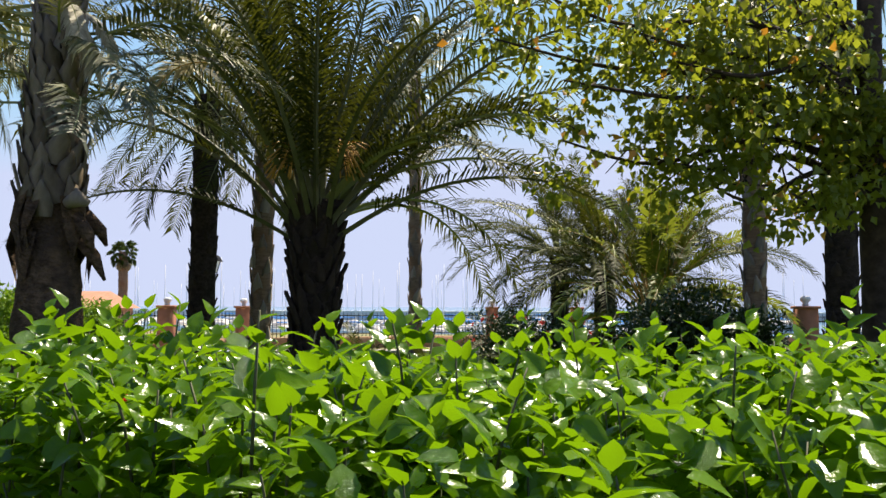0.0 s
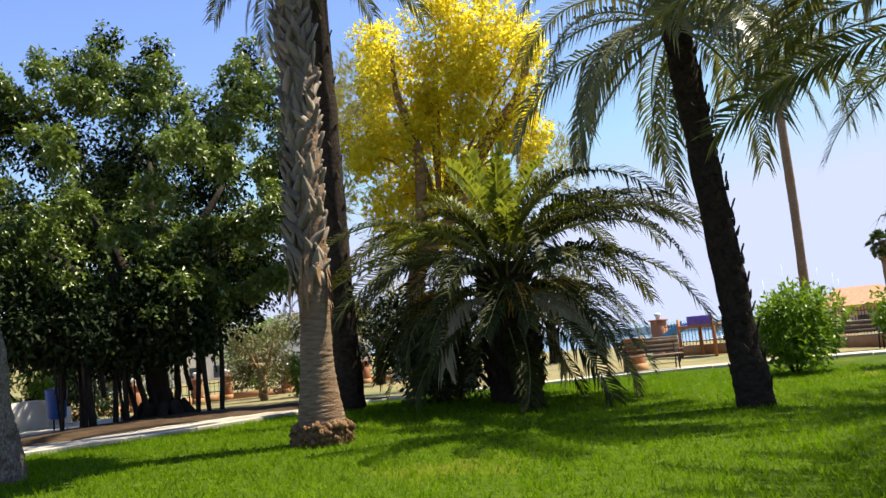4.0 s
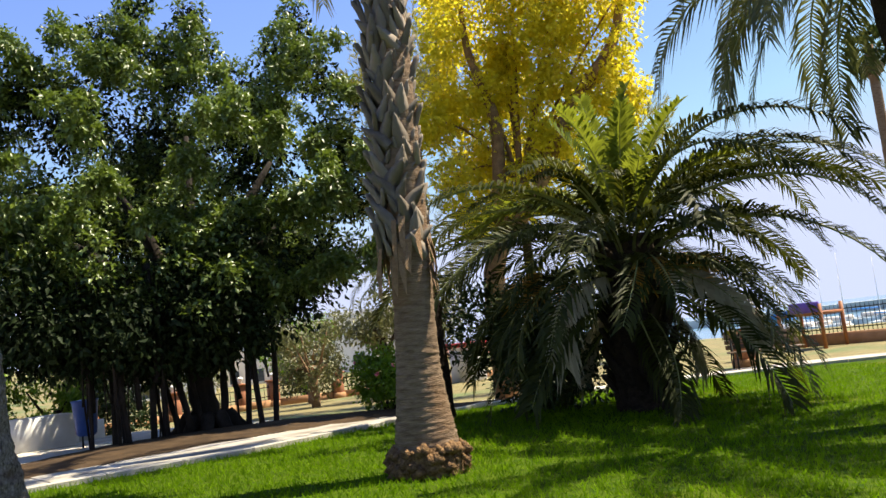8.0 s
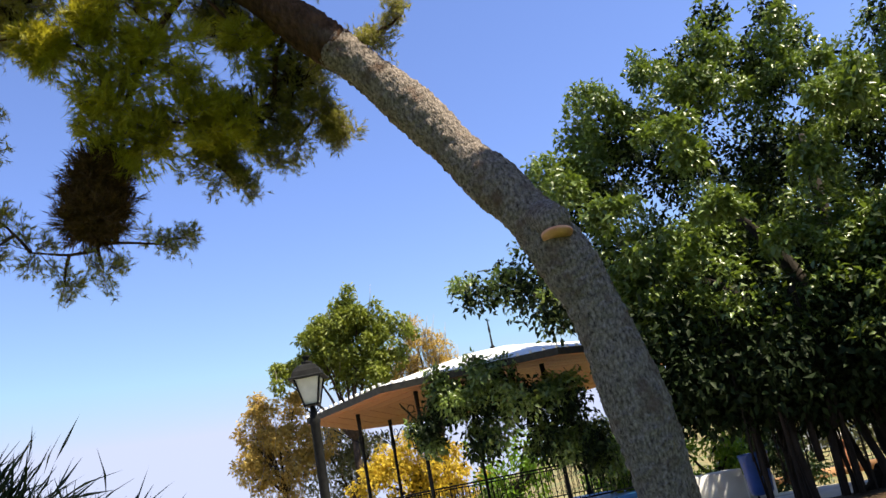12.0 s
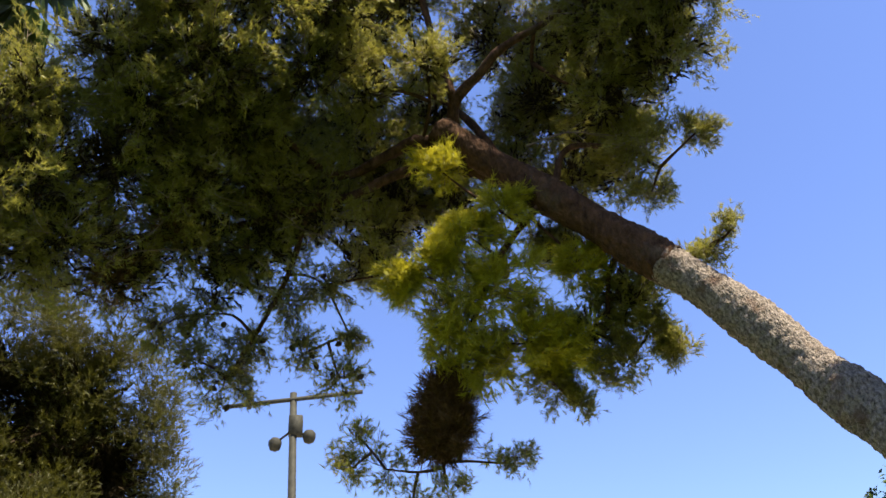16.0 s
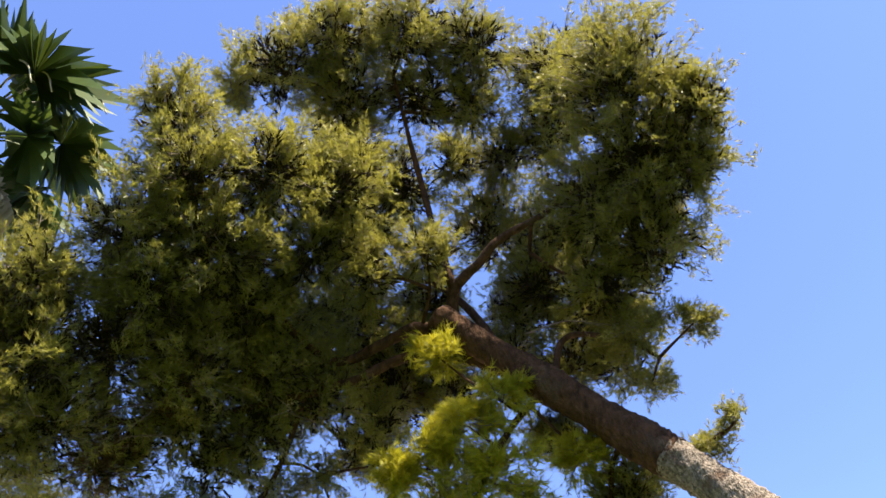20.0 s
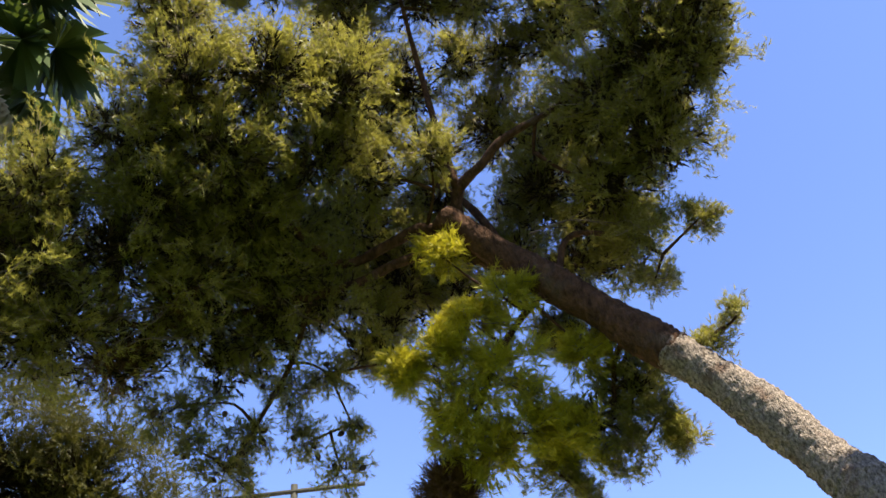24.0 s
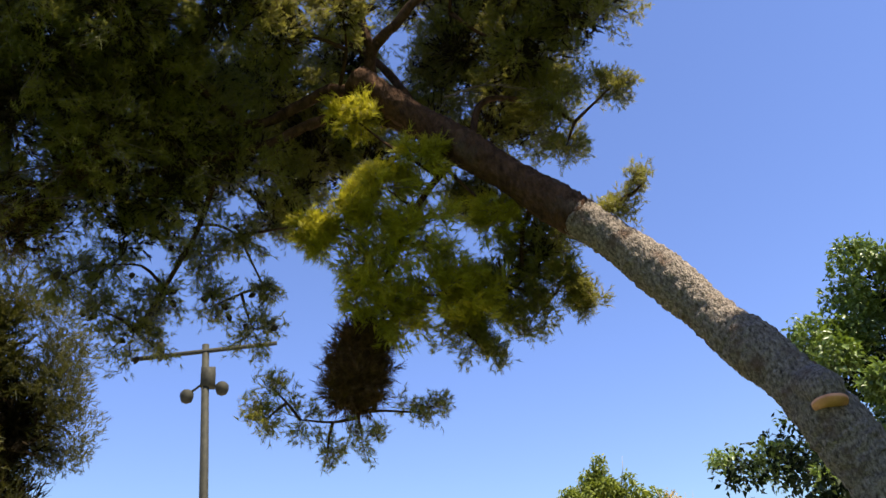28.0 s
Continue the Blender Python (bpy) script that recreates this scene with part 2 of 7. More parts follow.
M = {
    "soil": mat("soil", (0.030, 0.020, 0.012), (0.085, 0.055, 0.030), 3, 0.95, 0.7, 30, 0.03, spec=0.1),
    "lawn": mat("lawn_base", (0.020, 0.050, 0.002), (0.075, 0.115, 0.004), 9, 0.95, 0.7, 60, 0.03, patch=(0.12, 0.12, 0.012), patch_scale=0.45, patch_cover=0.58, spec=0.08),
    "blade": mat("grass_blade", (0.035, 0.090, 0.001), (0.19, 0.30, 0.004), 0.9, 0.8, 0, island=0.55, translucent=0.4, back=(0.21, 0.40, 0.006), spec=0.08),
    "dry": mat("dry_grass", (0.128, 0.104, 0.04), (0.24, 0.2, 0.08), 2.5, 0.95, 0.5, 50, 0.02, patch=(0.096, 0.128, 0.04), patch_scale=0.35),
    "paving": mat("pale_paving", (0.46, 0.42, 0.36), (0.62, 0.575, 0.50), 5, 0.9, 0.3, 60, 0.006, patch=(0.27, 0.235, 0.19), patch_scale=0.6, spec=0.2),
    "kerb": mat("kerb_stone", (0.34, 0.315, 0.264), (0.493, 0.459, 0.391), 8, 0.9, 0.4, 50, 0.006, obj=0.4),
    "brick": mat("terracotta_brick", (0.255, 0.0935, 0.0467), (0.391, 0.17, 0.085), 9, 0.9, 0.4, 60, 0.006, obj=0.5),
    "ochre": mat("ochre_render", (0.357, 0.187, 0.085), (0.468, 0.264, 0.136), 3, 0.9, 0.3, 40, 0.006, patch=(0.306, 0.153, 0.0765)),
    "white": mat("white_paint", (0.63, 0.621, 0.594), (0.738, 0.729, 0.702), 4, 0.7, 0.15, 50, 0.004, patch=(0.54, 0.522, 0.486)),
    "iron": mat("dark_iron", (0.006, 0.0065, 0.007), (0.018, 0.0185, 0.019), 12, 0.75, 0.2, 60, 0.003, spec=0.12),
    "palm_bark": mat("palm_bark", (0.014, 0.010, 0.007), (0.060, 0.043, 0.030), 9, 0.97, 1.0, 30, 0.04, stretch=(1, 1, 1.6), spec=0.15),
    "palm_grey": mat("grey_palm_bark", (0.115, 0.075, 0.045), (0.29, 0.205, 0.135), 6, 0.95, 0.8, 22, 0.02, stretch=(1, 1, 5), patch=(0.18, 0.10, 0.05), patch_scale=1.2, spec=0.2),
    "boot": mat("leaf_boot", (0.072, 0.0544, 0.0384), (0.304, 0.256, 0.2), 8, 0.9, 0.7, 35, 0.012, obj=0.55, stretch=(1, 1, 0.4)),
    "boot_dark": mat("dark_leaf_boot", (0.014, 0.010, 0.007), (0.058, 0.042, 0.029), 8, 0.95, 0.7, 35, 0.012, obj=0.5, spec=0.15),
    "fibre": mat("palm_fibre", (0.20, 0.11, 0.055), (0.34, 0.22, 0.12), 16, 0.95, 0.9, 70, 0.02),
    "rootball": mat("root_mass", (0.075, 0.042, 0.020), (0.29, 0.175, 0.085), 18, 0.97, 1.0, 45, 0.04, spec=0.15),
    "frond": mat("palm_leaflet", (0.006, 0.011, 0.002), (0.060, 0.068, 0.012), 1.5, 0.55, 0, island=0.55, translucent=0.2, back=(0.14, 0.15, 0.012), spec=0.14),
    "frond_grey": mat("grey_palm_leaflet", (0.04, 0.05, 0.022), (0.17, 0.175, 0.08), 1.5, 0.45, 0, island=0.5, translucent=0.2, back=(0.24, 0.25, 0.06), spec=0.35),
    # light green leaflet; on the squat palm its colour also carries sunlight
    "frond_lime": mat("lime_palm_leaflet", (0.05, 0.085, 0.008), (0.16, 0.20, 0.02), 1.5, 0.5, 0, island=0.5, translucent=0.35, back=(0.34, 0.38, 0.03), spec=0.25),
    "frond_dry": mat("dry_palm_leaflet", (0.30, 0.26, 0.17), (0.55, 0.50, 0.36), 2, 0.6, 0, island=0.6, translucent=0.25),
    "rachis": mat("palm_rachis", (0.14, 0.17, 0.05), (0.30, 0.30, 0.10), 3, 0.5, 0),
    # darker rachis copy with the crown's shade put into its colour
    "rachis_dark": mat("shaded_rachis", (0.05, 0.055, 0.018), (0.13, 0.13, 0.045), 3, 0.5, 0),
    "rachis_gold": mat("golden_rachis", (0.38, 0.22, 0.04), (0.55, 0.34, 0.07), 3, 0.5, 0),
    "dates": mat("date_stalks", (0.42, 0.20, 0.03), (0.62, 0.34, 0.05), 4, 0.6, 0, island=0.5),
    "fan": mat("fan_leaf", (0.022, 0.048, 0.012), (0.080, 0.118, 0.030), 2, 0.55, 0, island=0.5, translucent=0.2, back=(0.16, 0.22, 0.03), spec=0.25),
    "hib": mat("hibiscus_leaf", (0.016, 0.056, 0.001), (0.130, 0.240, 0.003), 5, 0.20, 0.6, 26, 0.010, island=0.55, translucent=0.34, back=(0.28, 0.51, 0.005), spec=0.3),
    "hib_obj": mat("hibiscus_leaf_lit", (0.018, 0.066, 0.002), (0.115, 0.24, 0.004), 9, 0.20, 0.6, 40, 0.010, obj=0.5, translucent=0.34, back=(0.28, 0.51, 0.005), spec=0.3),
    "stem": mat("green_stem", (0.04, 0.048, 0.016), (0.096, 0.096, 0.04), 8, 0.7, 0.3),
    "petal": mat("red_petal", (0.55, 0.03, 0.015), (0.75, 0.07, 0.03), 14, 0.5, 0.2, 40, 0.003, translucent=0.25),
    "pink": mat("pink_petal", (0.60, 0.10, 0.16), (0.75, 0.22, 0.26), 14, 0.5, 0, translucent=0.25),
    "ficus": mat("ficus_leaf", (0.028, 0.056, 0.010), (0.20, 0.27, 0.055), 0.9, 0.38, 0, island=0.4, translucent=0.2, back=(0.24, 0.34, 0.03), spec=0.5),
    # dark copy of the fig leaf: crown shade put into its colour
    "fig_shade": mat("shade_dark_fig_leaf", (0.005, 0.010, 0.003), (0.022, 0.038, 0.009), 1.2, 0.6, 0, island=0.6, translucent=0.04, spec=0.12),
    "ficus_bark": mat("fig_bark", (0.010, 0.008, 0.006), (0.035, 0.028, 0.022), 5, 0.95, 0.8, 22, 0.03, stretch=(1, 1, 0.3), spec=0.2),
    "yellow": mat("yellow_leaf", (0.42, 0.37, 0.014), (0.88, 0.76, 0.05), 1.6, 0.6, 0, island=0.6, translucent=0.55, back=(0.90, 0.78, 0.05), spec=0.2),
    "lime": mat("lime_leaf", (0.05, 0.080, 0.006), (0.22, 0.245, 0.022), 0.8, 0.45, 0, island=0.65, translucent=0.40, back=(0.40, 0.44, 0.03), spec=0.3),
    "orange_leaf": mat("orange_leaf", (0.50, 0.20, 0.02), (0.62, 0.36, 0.04), 4, 0.5, 0, island=0.5, translucent=0.35),
    "shrub": mat("shrub_leaf", (0.035, 0.105, 0.004), (0.15, 0.26, 0.012), 1.2, 0.45, 0, island=0.6, translucent=0.30, back=(0.30, 0.48, 0.02), coat=0.1, spec=0.3),
    "shrub_dark": mat("dark_shrub_leaf", (0.010, 0.026, 0.006), (0.040, 0.070, 0.016), 1.2, 0.45, 0, island=0.6, translucent=0.15, spec=0.3),
    "olive": mat("olive_leaf", (0.08, 0.088, 0.028), (0.192, 0.192, 0.072), 1.2, 0.5, 0, island=0.6, translucent=0.25),
    "pine": mat("pine_needle", (0.046, 0.048, 0.009), (0.25, 0.245, 0.042), 1.6, 0.42, 0, island=0.45, translucent=0.42, back=(0.48, 0.44, 0.08), patch=(0.26, 0.16, 0.07), patch_scale=1.5, patch_cover=0.66, spec=0.3),
    "pine_twig": mat("pine_twig", (0.030, 0.022, 0.016), (0.34, 0.27, 0.20), 6, 0.8, 0, island=0.8, spec=0.3),
    # brighter, yellower pine needle: sunlight put into the colour
    "pine_lit": mat("sunlit_pine_needle", (0.14, 0.14, 0.008), (0.48, 0.44, 0.03), 1.6, 0.5, 0, island=0.5, translucent=0.42, back=(0.66, 0.60, 0.04), spec=0.3),
    "pine_brown": mat("withered_needle", (0.035, 0.018, 0.008), (0.16, 0.085, 0.03), 2.5, 0.8, 0, island=0.6, translucent=0.05, spec=0.2),
    "pine_bark": mat("pine_bark", (0.030, 0.022, 0.018), (0.36, 0.30, 0.25), 42, 0.95, 1.0, 60, 0.03, stretch=(1, 1, 0.6), patch=(0.11, 0.070, 0.050), patch_scale=5.0, patch_cover=0.54, spec=0.2),
    # reddish bark, with the crown's shade darkened into its colour
    "pine_red": mat("shaded_upper_pine_bark", (0.022, 0.012, 0.008), (0.11, 0.058, 0.034), 16, 0.97, 1.0, 34, 0.03, stretch=(1, 1, 0.5), patch=(0.09, 0.07, 0.055), patch_scale=2.5, patch_cover=0.60, spec=0.12),
    "boot_mid": mat("weathered_leaf_boot", (0.07, 0.053, 0.037), (0.30, 0.245, 0.18), 8, 0.95, 0.7, 35, 0.012, obj=0.6, stretch=(1, 1, 0.4), spec=0.15),
    # near-black needle colour that stands in for shade inside the crowns
    "pine_shade": mat("inner_shade_needle", (0.012, 0.009, 0.005), (0.05, 0.034, 0.016), 1.0, 0.9, 0, island=0.6, spec=0.1),
    "near_bark": mat("brown_palm_bark", (0.034, 0.021, 0.012), (0.175, 0.112, 0.066), 10, 0.97, 1.0, 28, 0.04, stretch=(1, 1, 1.4), patch=(0.045, 0.032, 0.024), patch_scale=1.6, patch_cover=0.5, spec=0.15),
    "bare_twig": mat("bare_twig", (0.07, 0.052, 0.038), (0.24, 0.185, 0.14), 8, 0.95, 0, island=0.6, spec=0.15),
    "conifer": mat("conifer_needle", (0.012, 0.014, 0.003), (0.088, 0.084, 0.010), 1.6, 0.5, 0, island=0.5, translucent=0.2, back=(0.26, 0.25, 0.03), spec=0.3),
    "slab": mat("paving_slab", (0.27, 0.25, 0.21), (0.45, 0.42, 0.36), 7, 0.92, 0.35, 70, 0.006, obj=0.45, patch=(0.20, 0.175, 0.14), patch_scale=0.9, spec=0.2),
    "autumn": mat("autumn_leaf", (0.26, 0.17, 0.05), (0.60, 0.44, 0.12), 0.8, 0.6, 0, island=0.6, translucent=0.35, back=(0.55, 0.38, 0.08), spec=0.2),
    "blossom": mat("yellow_blossom", (0.30, 0.21, 0.02), (0.70, 0.52, 0.05), 0.8, 0.6, 0, island=0.6, translucent=0.35, back=(0.65, 0.48, 0.05), spec=0.15),
    "pale_twig": mat("pale_twig", (0.20, 0.17, 0.14), (0.36, 0.32, 0.28), 6, 0.9, 0),
    "leafy": mat("light_green_leaf", (0.060, 0.085, 0.010), (0.26, 0.29, 0.04), 0.6, 0.5, 0, island=0.4, translucent=0.25, back=(0.28, 0.34, 0.03), spec=0.3),
    "sword": mat("sword_leaf", (0.008, 0.014, 0.006), (0.034, 0.050, 0.018), 1.5, 0.45, 0, island=0.5, spec=0.3),
    "twig": mat("twig", (0.022, 0.015, 0.011), (0.075, 0.053, 0.038), 8, 0.95, 0.5, spec=0.2),
    "cut": mat("cut_wood", (0.60, 0.25, 0.14), (0.84, 0.42, 0.26), 10, 0.8, 0.3),
    "roof": mat("white_roof_sheet", (0.72, 0.72, 0.70), (0.84, 0.84, 0.82), 4, 0.5, 0.1),
    "soffit": mat("varnished_soffit", (0.26, 0.085, 0.026), (0.42, 0.16, 0.05), 5, 0.55, 0.3, stretch=(0.3, 3, 1), obj=0.35),
    "blue": mat("blue_paint", (0.01, 0.045, 0.20), (0.02, 0.07, 0.28), 5, 0.5, 0.1),
    "azure": mat("azure_paint", (0.03, 0.20, 0.55), (0.05, 0.28, 0.65), 5, 0.5, 0.1),
    "galv": mat("grey_paint_steel", (0.022, 0.022, 0.017), (0.05, 0.048, 0.038), 9, 0.7, 0.1, spec=0.2),
    "milk": mat("milky_glass", (0.55, 0.57, 0.56), (0.70, 0.72, 0.70), 6, 0.25, 0),
    "plank": mat("dark_bench_wood", (0.05, 0.03, 0.018), (0.13, 0.08, 0.045), 7, 0.6, 0.3, stretch=(0.3, 4, 4), obj=0.4),
    "sea": mat("harbour_water", (0.06, 0.16, 0.26), (0.12, 0.26, 0.36), 0.3, 0.15, 0.3, 3, 0.05),
    "hill": mat("far_hill", (0.42, 0.41, 0.36), (0.58, 0.55, 0.48), 0.06, 0.95, 0.2, 2, 0.1),
    "wallpaint": mat("pale_house_wall", (0.62, 0.55, 0.46), (0.74, 0.68, 0.60), 2, 0.9, 0.1),
    "pinkwall": mat("pink_house_wall", (0.55, 0.30, 0.22), (0.64, 0.38, 0.29), 2, 0.9, 0.1),
    "tile": mat("roof_tile", (0.36, 0.16, 0.09), (0.48, 0.25, 0.15), 6, 0.9, 0.3),
    "glass": mat("dark_window", (0.03, 0.04, 0.05), (0.06, 0.07, 0.08), 3, 0.1, 0),
    "red": mat("red_paint", (0.50, 0.03, 0.03), (0.62, 0.06, 0.05), 4, 0.5, 0.1),
}


# ---- builders ----
def smooth(a, b, v):
    k = min(1.0, max(0.0, (v - a) / (b - a)))
    return k * k * (3 - 2 * k)


def rise(x, y):
    """Height of the park's ground: a low mound to the west."""
    west = smooth(7, 17, -x) * (1 - smooth(24, 36, -x))
    return 0.08 + 0.30 * west * (1 - 0.8 * smooth(9, 20, y))


def obj(name, verts, faces, material, parent=None, label="", flat=False):
    me = bpy.data.meshes.new(name)
    me.from_pydata([tuple(v) for v in verts], [], faces)
    me.materials.append(material)
    if not flat:
        me.polygons.foreach_set("use_smooth", [True] * len(me.polygons))
    ob = new(name, me)
    if parent:
        ob.parent = parent
    if label:
        ob["label"] = label
    return ob


def share(name, me, parent, m, label=""):
    ob = new(name, me)
    ob.parent = parent
    ob.matrix_basis = m
    if label:
        ob["label"] = label
    return ob


def thing(name, at, label, category, group="", kind=""):
    ob = new(name)
    ob.location = at
    return tagged(ob, label, category, group, kind)


class Geo:
    """Collects vertices and faces of one mesh."""

    def __init__(self):
        self.v, self.f = [], []

    def add(self, verts, faces):
        k = len(self.v)
        self.v += [tuple(p) for p in verts]
        self.f += [tuple(i + k for i in f) for f in faces]
        return self

    def box(self, c, s, rz=0.0, bevel=0.0):
        x, y, z = s[0] / 2, s[1] / 2, s[2] / 2
        b = min(bevel, x * 0.8, y * 0.8, z * 0.8)
        ca, sa = math.cos(rz), math.sin(rz)
        rings = [(-z, b), (-z + b, 0), (z - b, 0), (z, b)] if b else [(-z, 0), (z, 0)]
        pts = []
        for h, i in rings:
            for px, py in ((-x + i, -y + i), (x - i, -y + i), (x - i, y - i), (-x + i, y - i)):
                pts.append((c[0] + px * ca - py * sa, c[1] + px * sa + py * ca, c[2] + h))
        fs = [(3, 2, 1, 0)]
        for r in range(len(rings) - 1):
            fs += [(4 * r + k, 4 * r + (k + 1) % 4, 4 * r + 4 + (k + 1) % 4, 4 * r + 4 + k) for k in range(4)]
        k = 4 * (len(rings) - 1)
        fs.append((k, k + 1, k + 2, k + 3))
        return self.add(pts, fs)

    def tube(self, pts, radii, sides=8, rough=0.0, caps=True, rng=None):
        pts = [Vector(p) for p in pts]
        ring, up = [], Vector((0.31, 0.17, 0.93))
        base = len(self.v)
        side = None
        for i, p in enumerate(pts):
            d = (pts[min(i + 1, len(pts) - 1)] - pts[max(i - 1, 0)]).normalized()
            if side is None:
                side = d.cross(up if abs(d.dot(up)) < 0.95 else Vector((1, 0, 0))).normalized()
            else:
                side = (side - d * side.dot(d)).normalized()
            other = d.cross(side)
            for k in range(sides):
                a = 2 * math.pi * k / sides
                r = radii[i]
                if rough:
                    r *= 1 + rough * noise.noise(Vector((math.cos(a) * 2.1, math.sin(a) * 2.1, i * 0.55 + p.x)))
                self.v.append(tuple(p + (side * math.cos(a) + other * math.sin(a)) * r))
        for i in range(len(pts) - 1):
            for k in range(sides):
                a, b = base + i * sides + k, base + i * sides + (k + 1) % sides
                self.f.append((a, b, b + sides, a + sides))
        if caps:
            self.f.append(tuple(base + k for k in reversed(range(sides))))
            self.f.append(tuple(base + (len(pts) - 1) * sides + k for k in range(sides)))
        return self

    def lathe(self, c, prof, sides=16):
        base = len(self.v)
        for r, z in prof:
            for k in range(sides):
                a = 2 * math.pi * k / sides
                self.v.append((c[0] + r * math.cos(a), c[1] + r * math.sin(a), c[2] + z))
        for i in range(len(prof) - 1):
            for k in range(sides):
                a, b = base + i * sides + k, base + i * sides + (k + 1) % sides
                self.f.append((a, b, b + sides, a + sides))
        self.f.append(tuple(base + k for k in reversed(range(sides))))
        self.f.append(tuple(base + (len(prof) - 1) * sides + k for k in range(sides)))
        return self

    def make(self, name, material, parent=None, label="", flat=False):
        return obj(name, self.v, self.f, material, parent, label, flat)


def curve_points(pts, n):
    """A smooth line through a few points."""
    pts = [Vector(p) for p in pts]
    ext = [pts[0] * 2 - pts[1]] + pts + [pts[-1] * 2 - pts[-2]]
    out = []
    for i in range(n):
        u = i / (n - 1) * (len(pts) - 1)
        k = min(int(u), len(pts) - 2)
        t = u - k
        p0, p1, p2, p3 = ext[k:k + 4]
        out.append(0.5 * ((2 * p1) + (p2 - p0) * t + (2 * p0 - 5 * p1 + 4 * p2 - p3) * t * t + (3 * p1 - p0 - 3 * p2 + p3) * t ** 3))
    return out


def big_mesh(name, verts, quads, material, parent=None, label=""):
    """A mesh from arrays: vertices, and faces that all have the same number of corners."""
    me = bpy.data.meshes.new(name)
    n, k = quads.shape
    me.vertices.add(len(verts))
    me.vertices.foreach_set("co", np.asarray(verts, np.float32).ravel())
    me.loops.add(n * k)
    me.loops.foreach_set("vertex_index", np.asarray(quads, np.int32).ravel())
    me.polygons.add(n)
    me.polygons.foreach_set("loop_start", np.arange(0, n * k, k, dtype=np.int32))
    me.update(calc_edges=True)
    me.materials.append(material)
    ob = new(name, me)
    if parent:
        ob.parent = parent
    if label:
        ob["label"] = label
    return ob


def unit(v):
    return v / np.maximum(np.linalg.norm(v, axis=-1, keepdims=True), 1e-9)


def leaf_arrays(pos, axis, normal, length, width, fold=0.25, droop=0.2):
    """Leaves of two folded halves with a pointed tip; six corners a leaf, four triangles."""
    axis = unit(axis)
    side = unit(np.cross(normal, axis))
    up = np.cross(axis, side)
    L, Wd = length[:, None], width[:, None]
    base = pos
    mid = pos + axis * L * 0.5 - up * L * droop * 0.2
    tip = pos + axis * L - up * L * droop
    l1 = pos + axis * L * 0.42 + side * Wd * 0.5 + up * Wd * fold
    r1 = pos + axis * L * 0.42 - side * Wd * 0.5 + up * Wd * fold
    verts = np.stack([base, l1, tip, r1, mid], 1).reshape(-1, 3)
    k = np.arange(len(pos))[:, None] * 5
    tris = np.stack([k + [0, 4, 1], k + [1, 4, 2], k + [0, 3, 4], k + [3, 2, 4]], 1).reshape(-1, 3)
    return verts, tris


def broad_leaves(pos, axis, normal, length, width, fold, droop):
    """Ovate leaves with a rib, four corners a side and a drooping tip; ten triangles a leaf."""
    axis = unit(axis)
    side = unit(np.cross(normal, axis))
    up = np.cross(axis, side)
    L, Wd = length[:, None], width[:, None]
    rib = [pos + axis * L * s - up * L * droop * s * s for s in (0.0, 0.28, 0.62, 1.0)]
    pts = [rib[0], rib[1], rib[2], rib[3]]
    for sd in (1, -1):
        for s, w in ((0.12, 0.34), (0.34, 0.5), (0.68, 0.30)):
            pts.append(pos + axis * L * s - up * L * droop * s * s + side * Wd * w * sd + up * Wd * fold * w * 2)
    verts = np.stack(pts, 1).reshape(-1, 3)
    k = np.arange(len(pos))[:, None] * 10
    one = [[0, 1, 4], [4, 1, 5], [5, 1, 2], [5, 2, 6], [6, 2, 3]]
    two = [[0, 7, 1], [7, 8, 1], [8, 2, 1], [8, 9, 2], [9, 3, 2]]
    return verts, np.stack([k + t for t in one + two], 1).reshape(-1, 3)


def ball_points(rng, centres, n, shell=0.55, lift=0.0):
    """Points in a set of balls (x, y, z, r), thicker towards their skins; also the way outwards."""
    c = np.array(centres, float)
    w = c[:, 3] ** 2.2
    pick = rng.choice(len(c), n, p=w / w.sum())
    d = unit(unit(rng.normal(size=(n, 3))) + np.array([0, 0, lift]))
    r = c[pick, 3] * (shell + (1 - shell) * rng.random(n)) * (0.82 + 0.36 * rng.random(n))
    lump = 1 + 0.22 * np.sin(d[:, 0] * 5 + pick) * np.sin(d[:, 1] * 6 + 2 * pick) * np.cos(d[:, 2] * 5 + pick)
    return c[pick, :3] + d * (r * lump)[:, None], d


def lumps(balls, per, share_r, seed, flat=1.0, reach=0.95):
    """Breaks each ball into smaller ones near its skin, so that a crown has lobes and gaps."""
    q = random.Random(seed)
    out = []
    for x, y, z, r in balls:
        for _ in range(per):
            v = Vector((q.gauss(0, 1), q.gauss(0, 1), q.gauss(0, 1) * flat)).normalized() * r * q.uniform(0.45, 1.0) * reach
            out.append((x + v.x, y + v.y, z + v.z, r * share_r * q.uniform(0.7, 1.25)))
    return out


def leaf_cloud(name, centres, n, size, material, parent, seed, shell=0.5, droop=0.5, narrow=0.5, label="", upward=0.5, lift=0.0):
    """Leaves about a set of balls; lift gathers them on the upper sides."""
    rng = np.random.default_rng(seed)
    p, d = ball_points(rng, centres, n, shell, lift)
    axis = d * 0.7 + rng.normal(size=(n, 3)) * 0.7 + np.array([0, 0, -droop])
    normal = d * 0.5 + rng.normal(size=(n, 3)) * 0.55 + np.array([0, 0, upward])
    length = size * (0.7 + 0.6 * rng.random(n))
    v, f = leaf_arrays(p, axis, normal, length, length * narrow)
    return tagged(big_mesh(name, v, f, material, parent, label), kind="stuff")


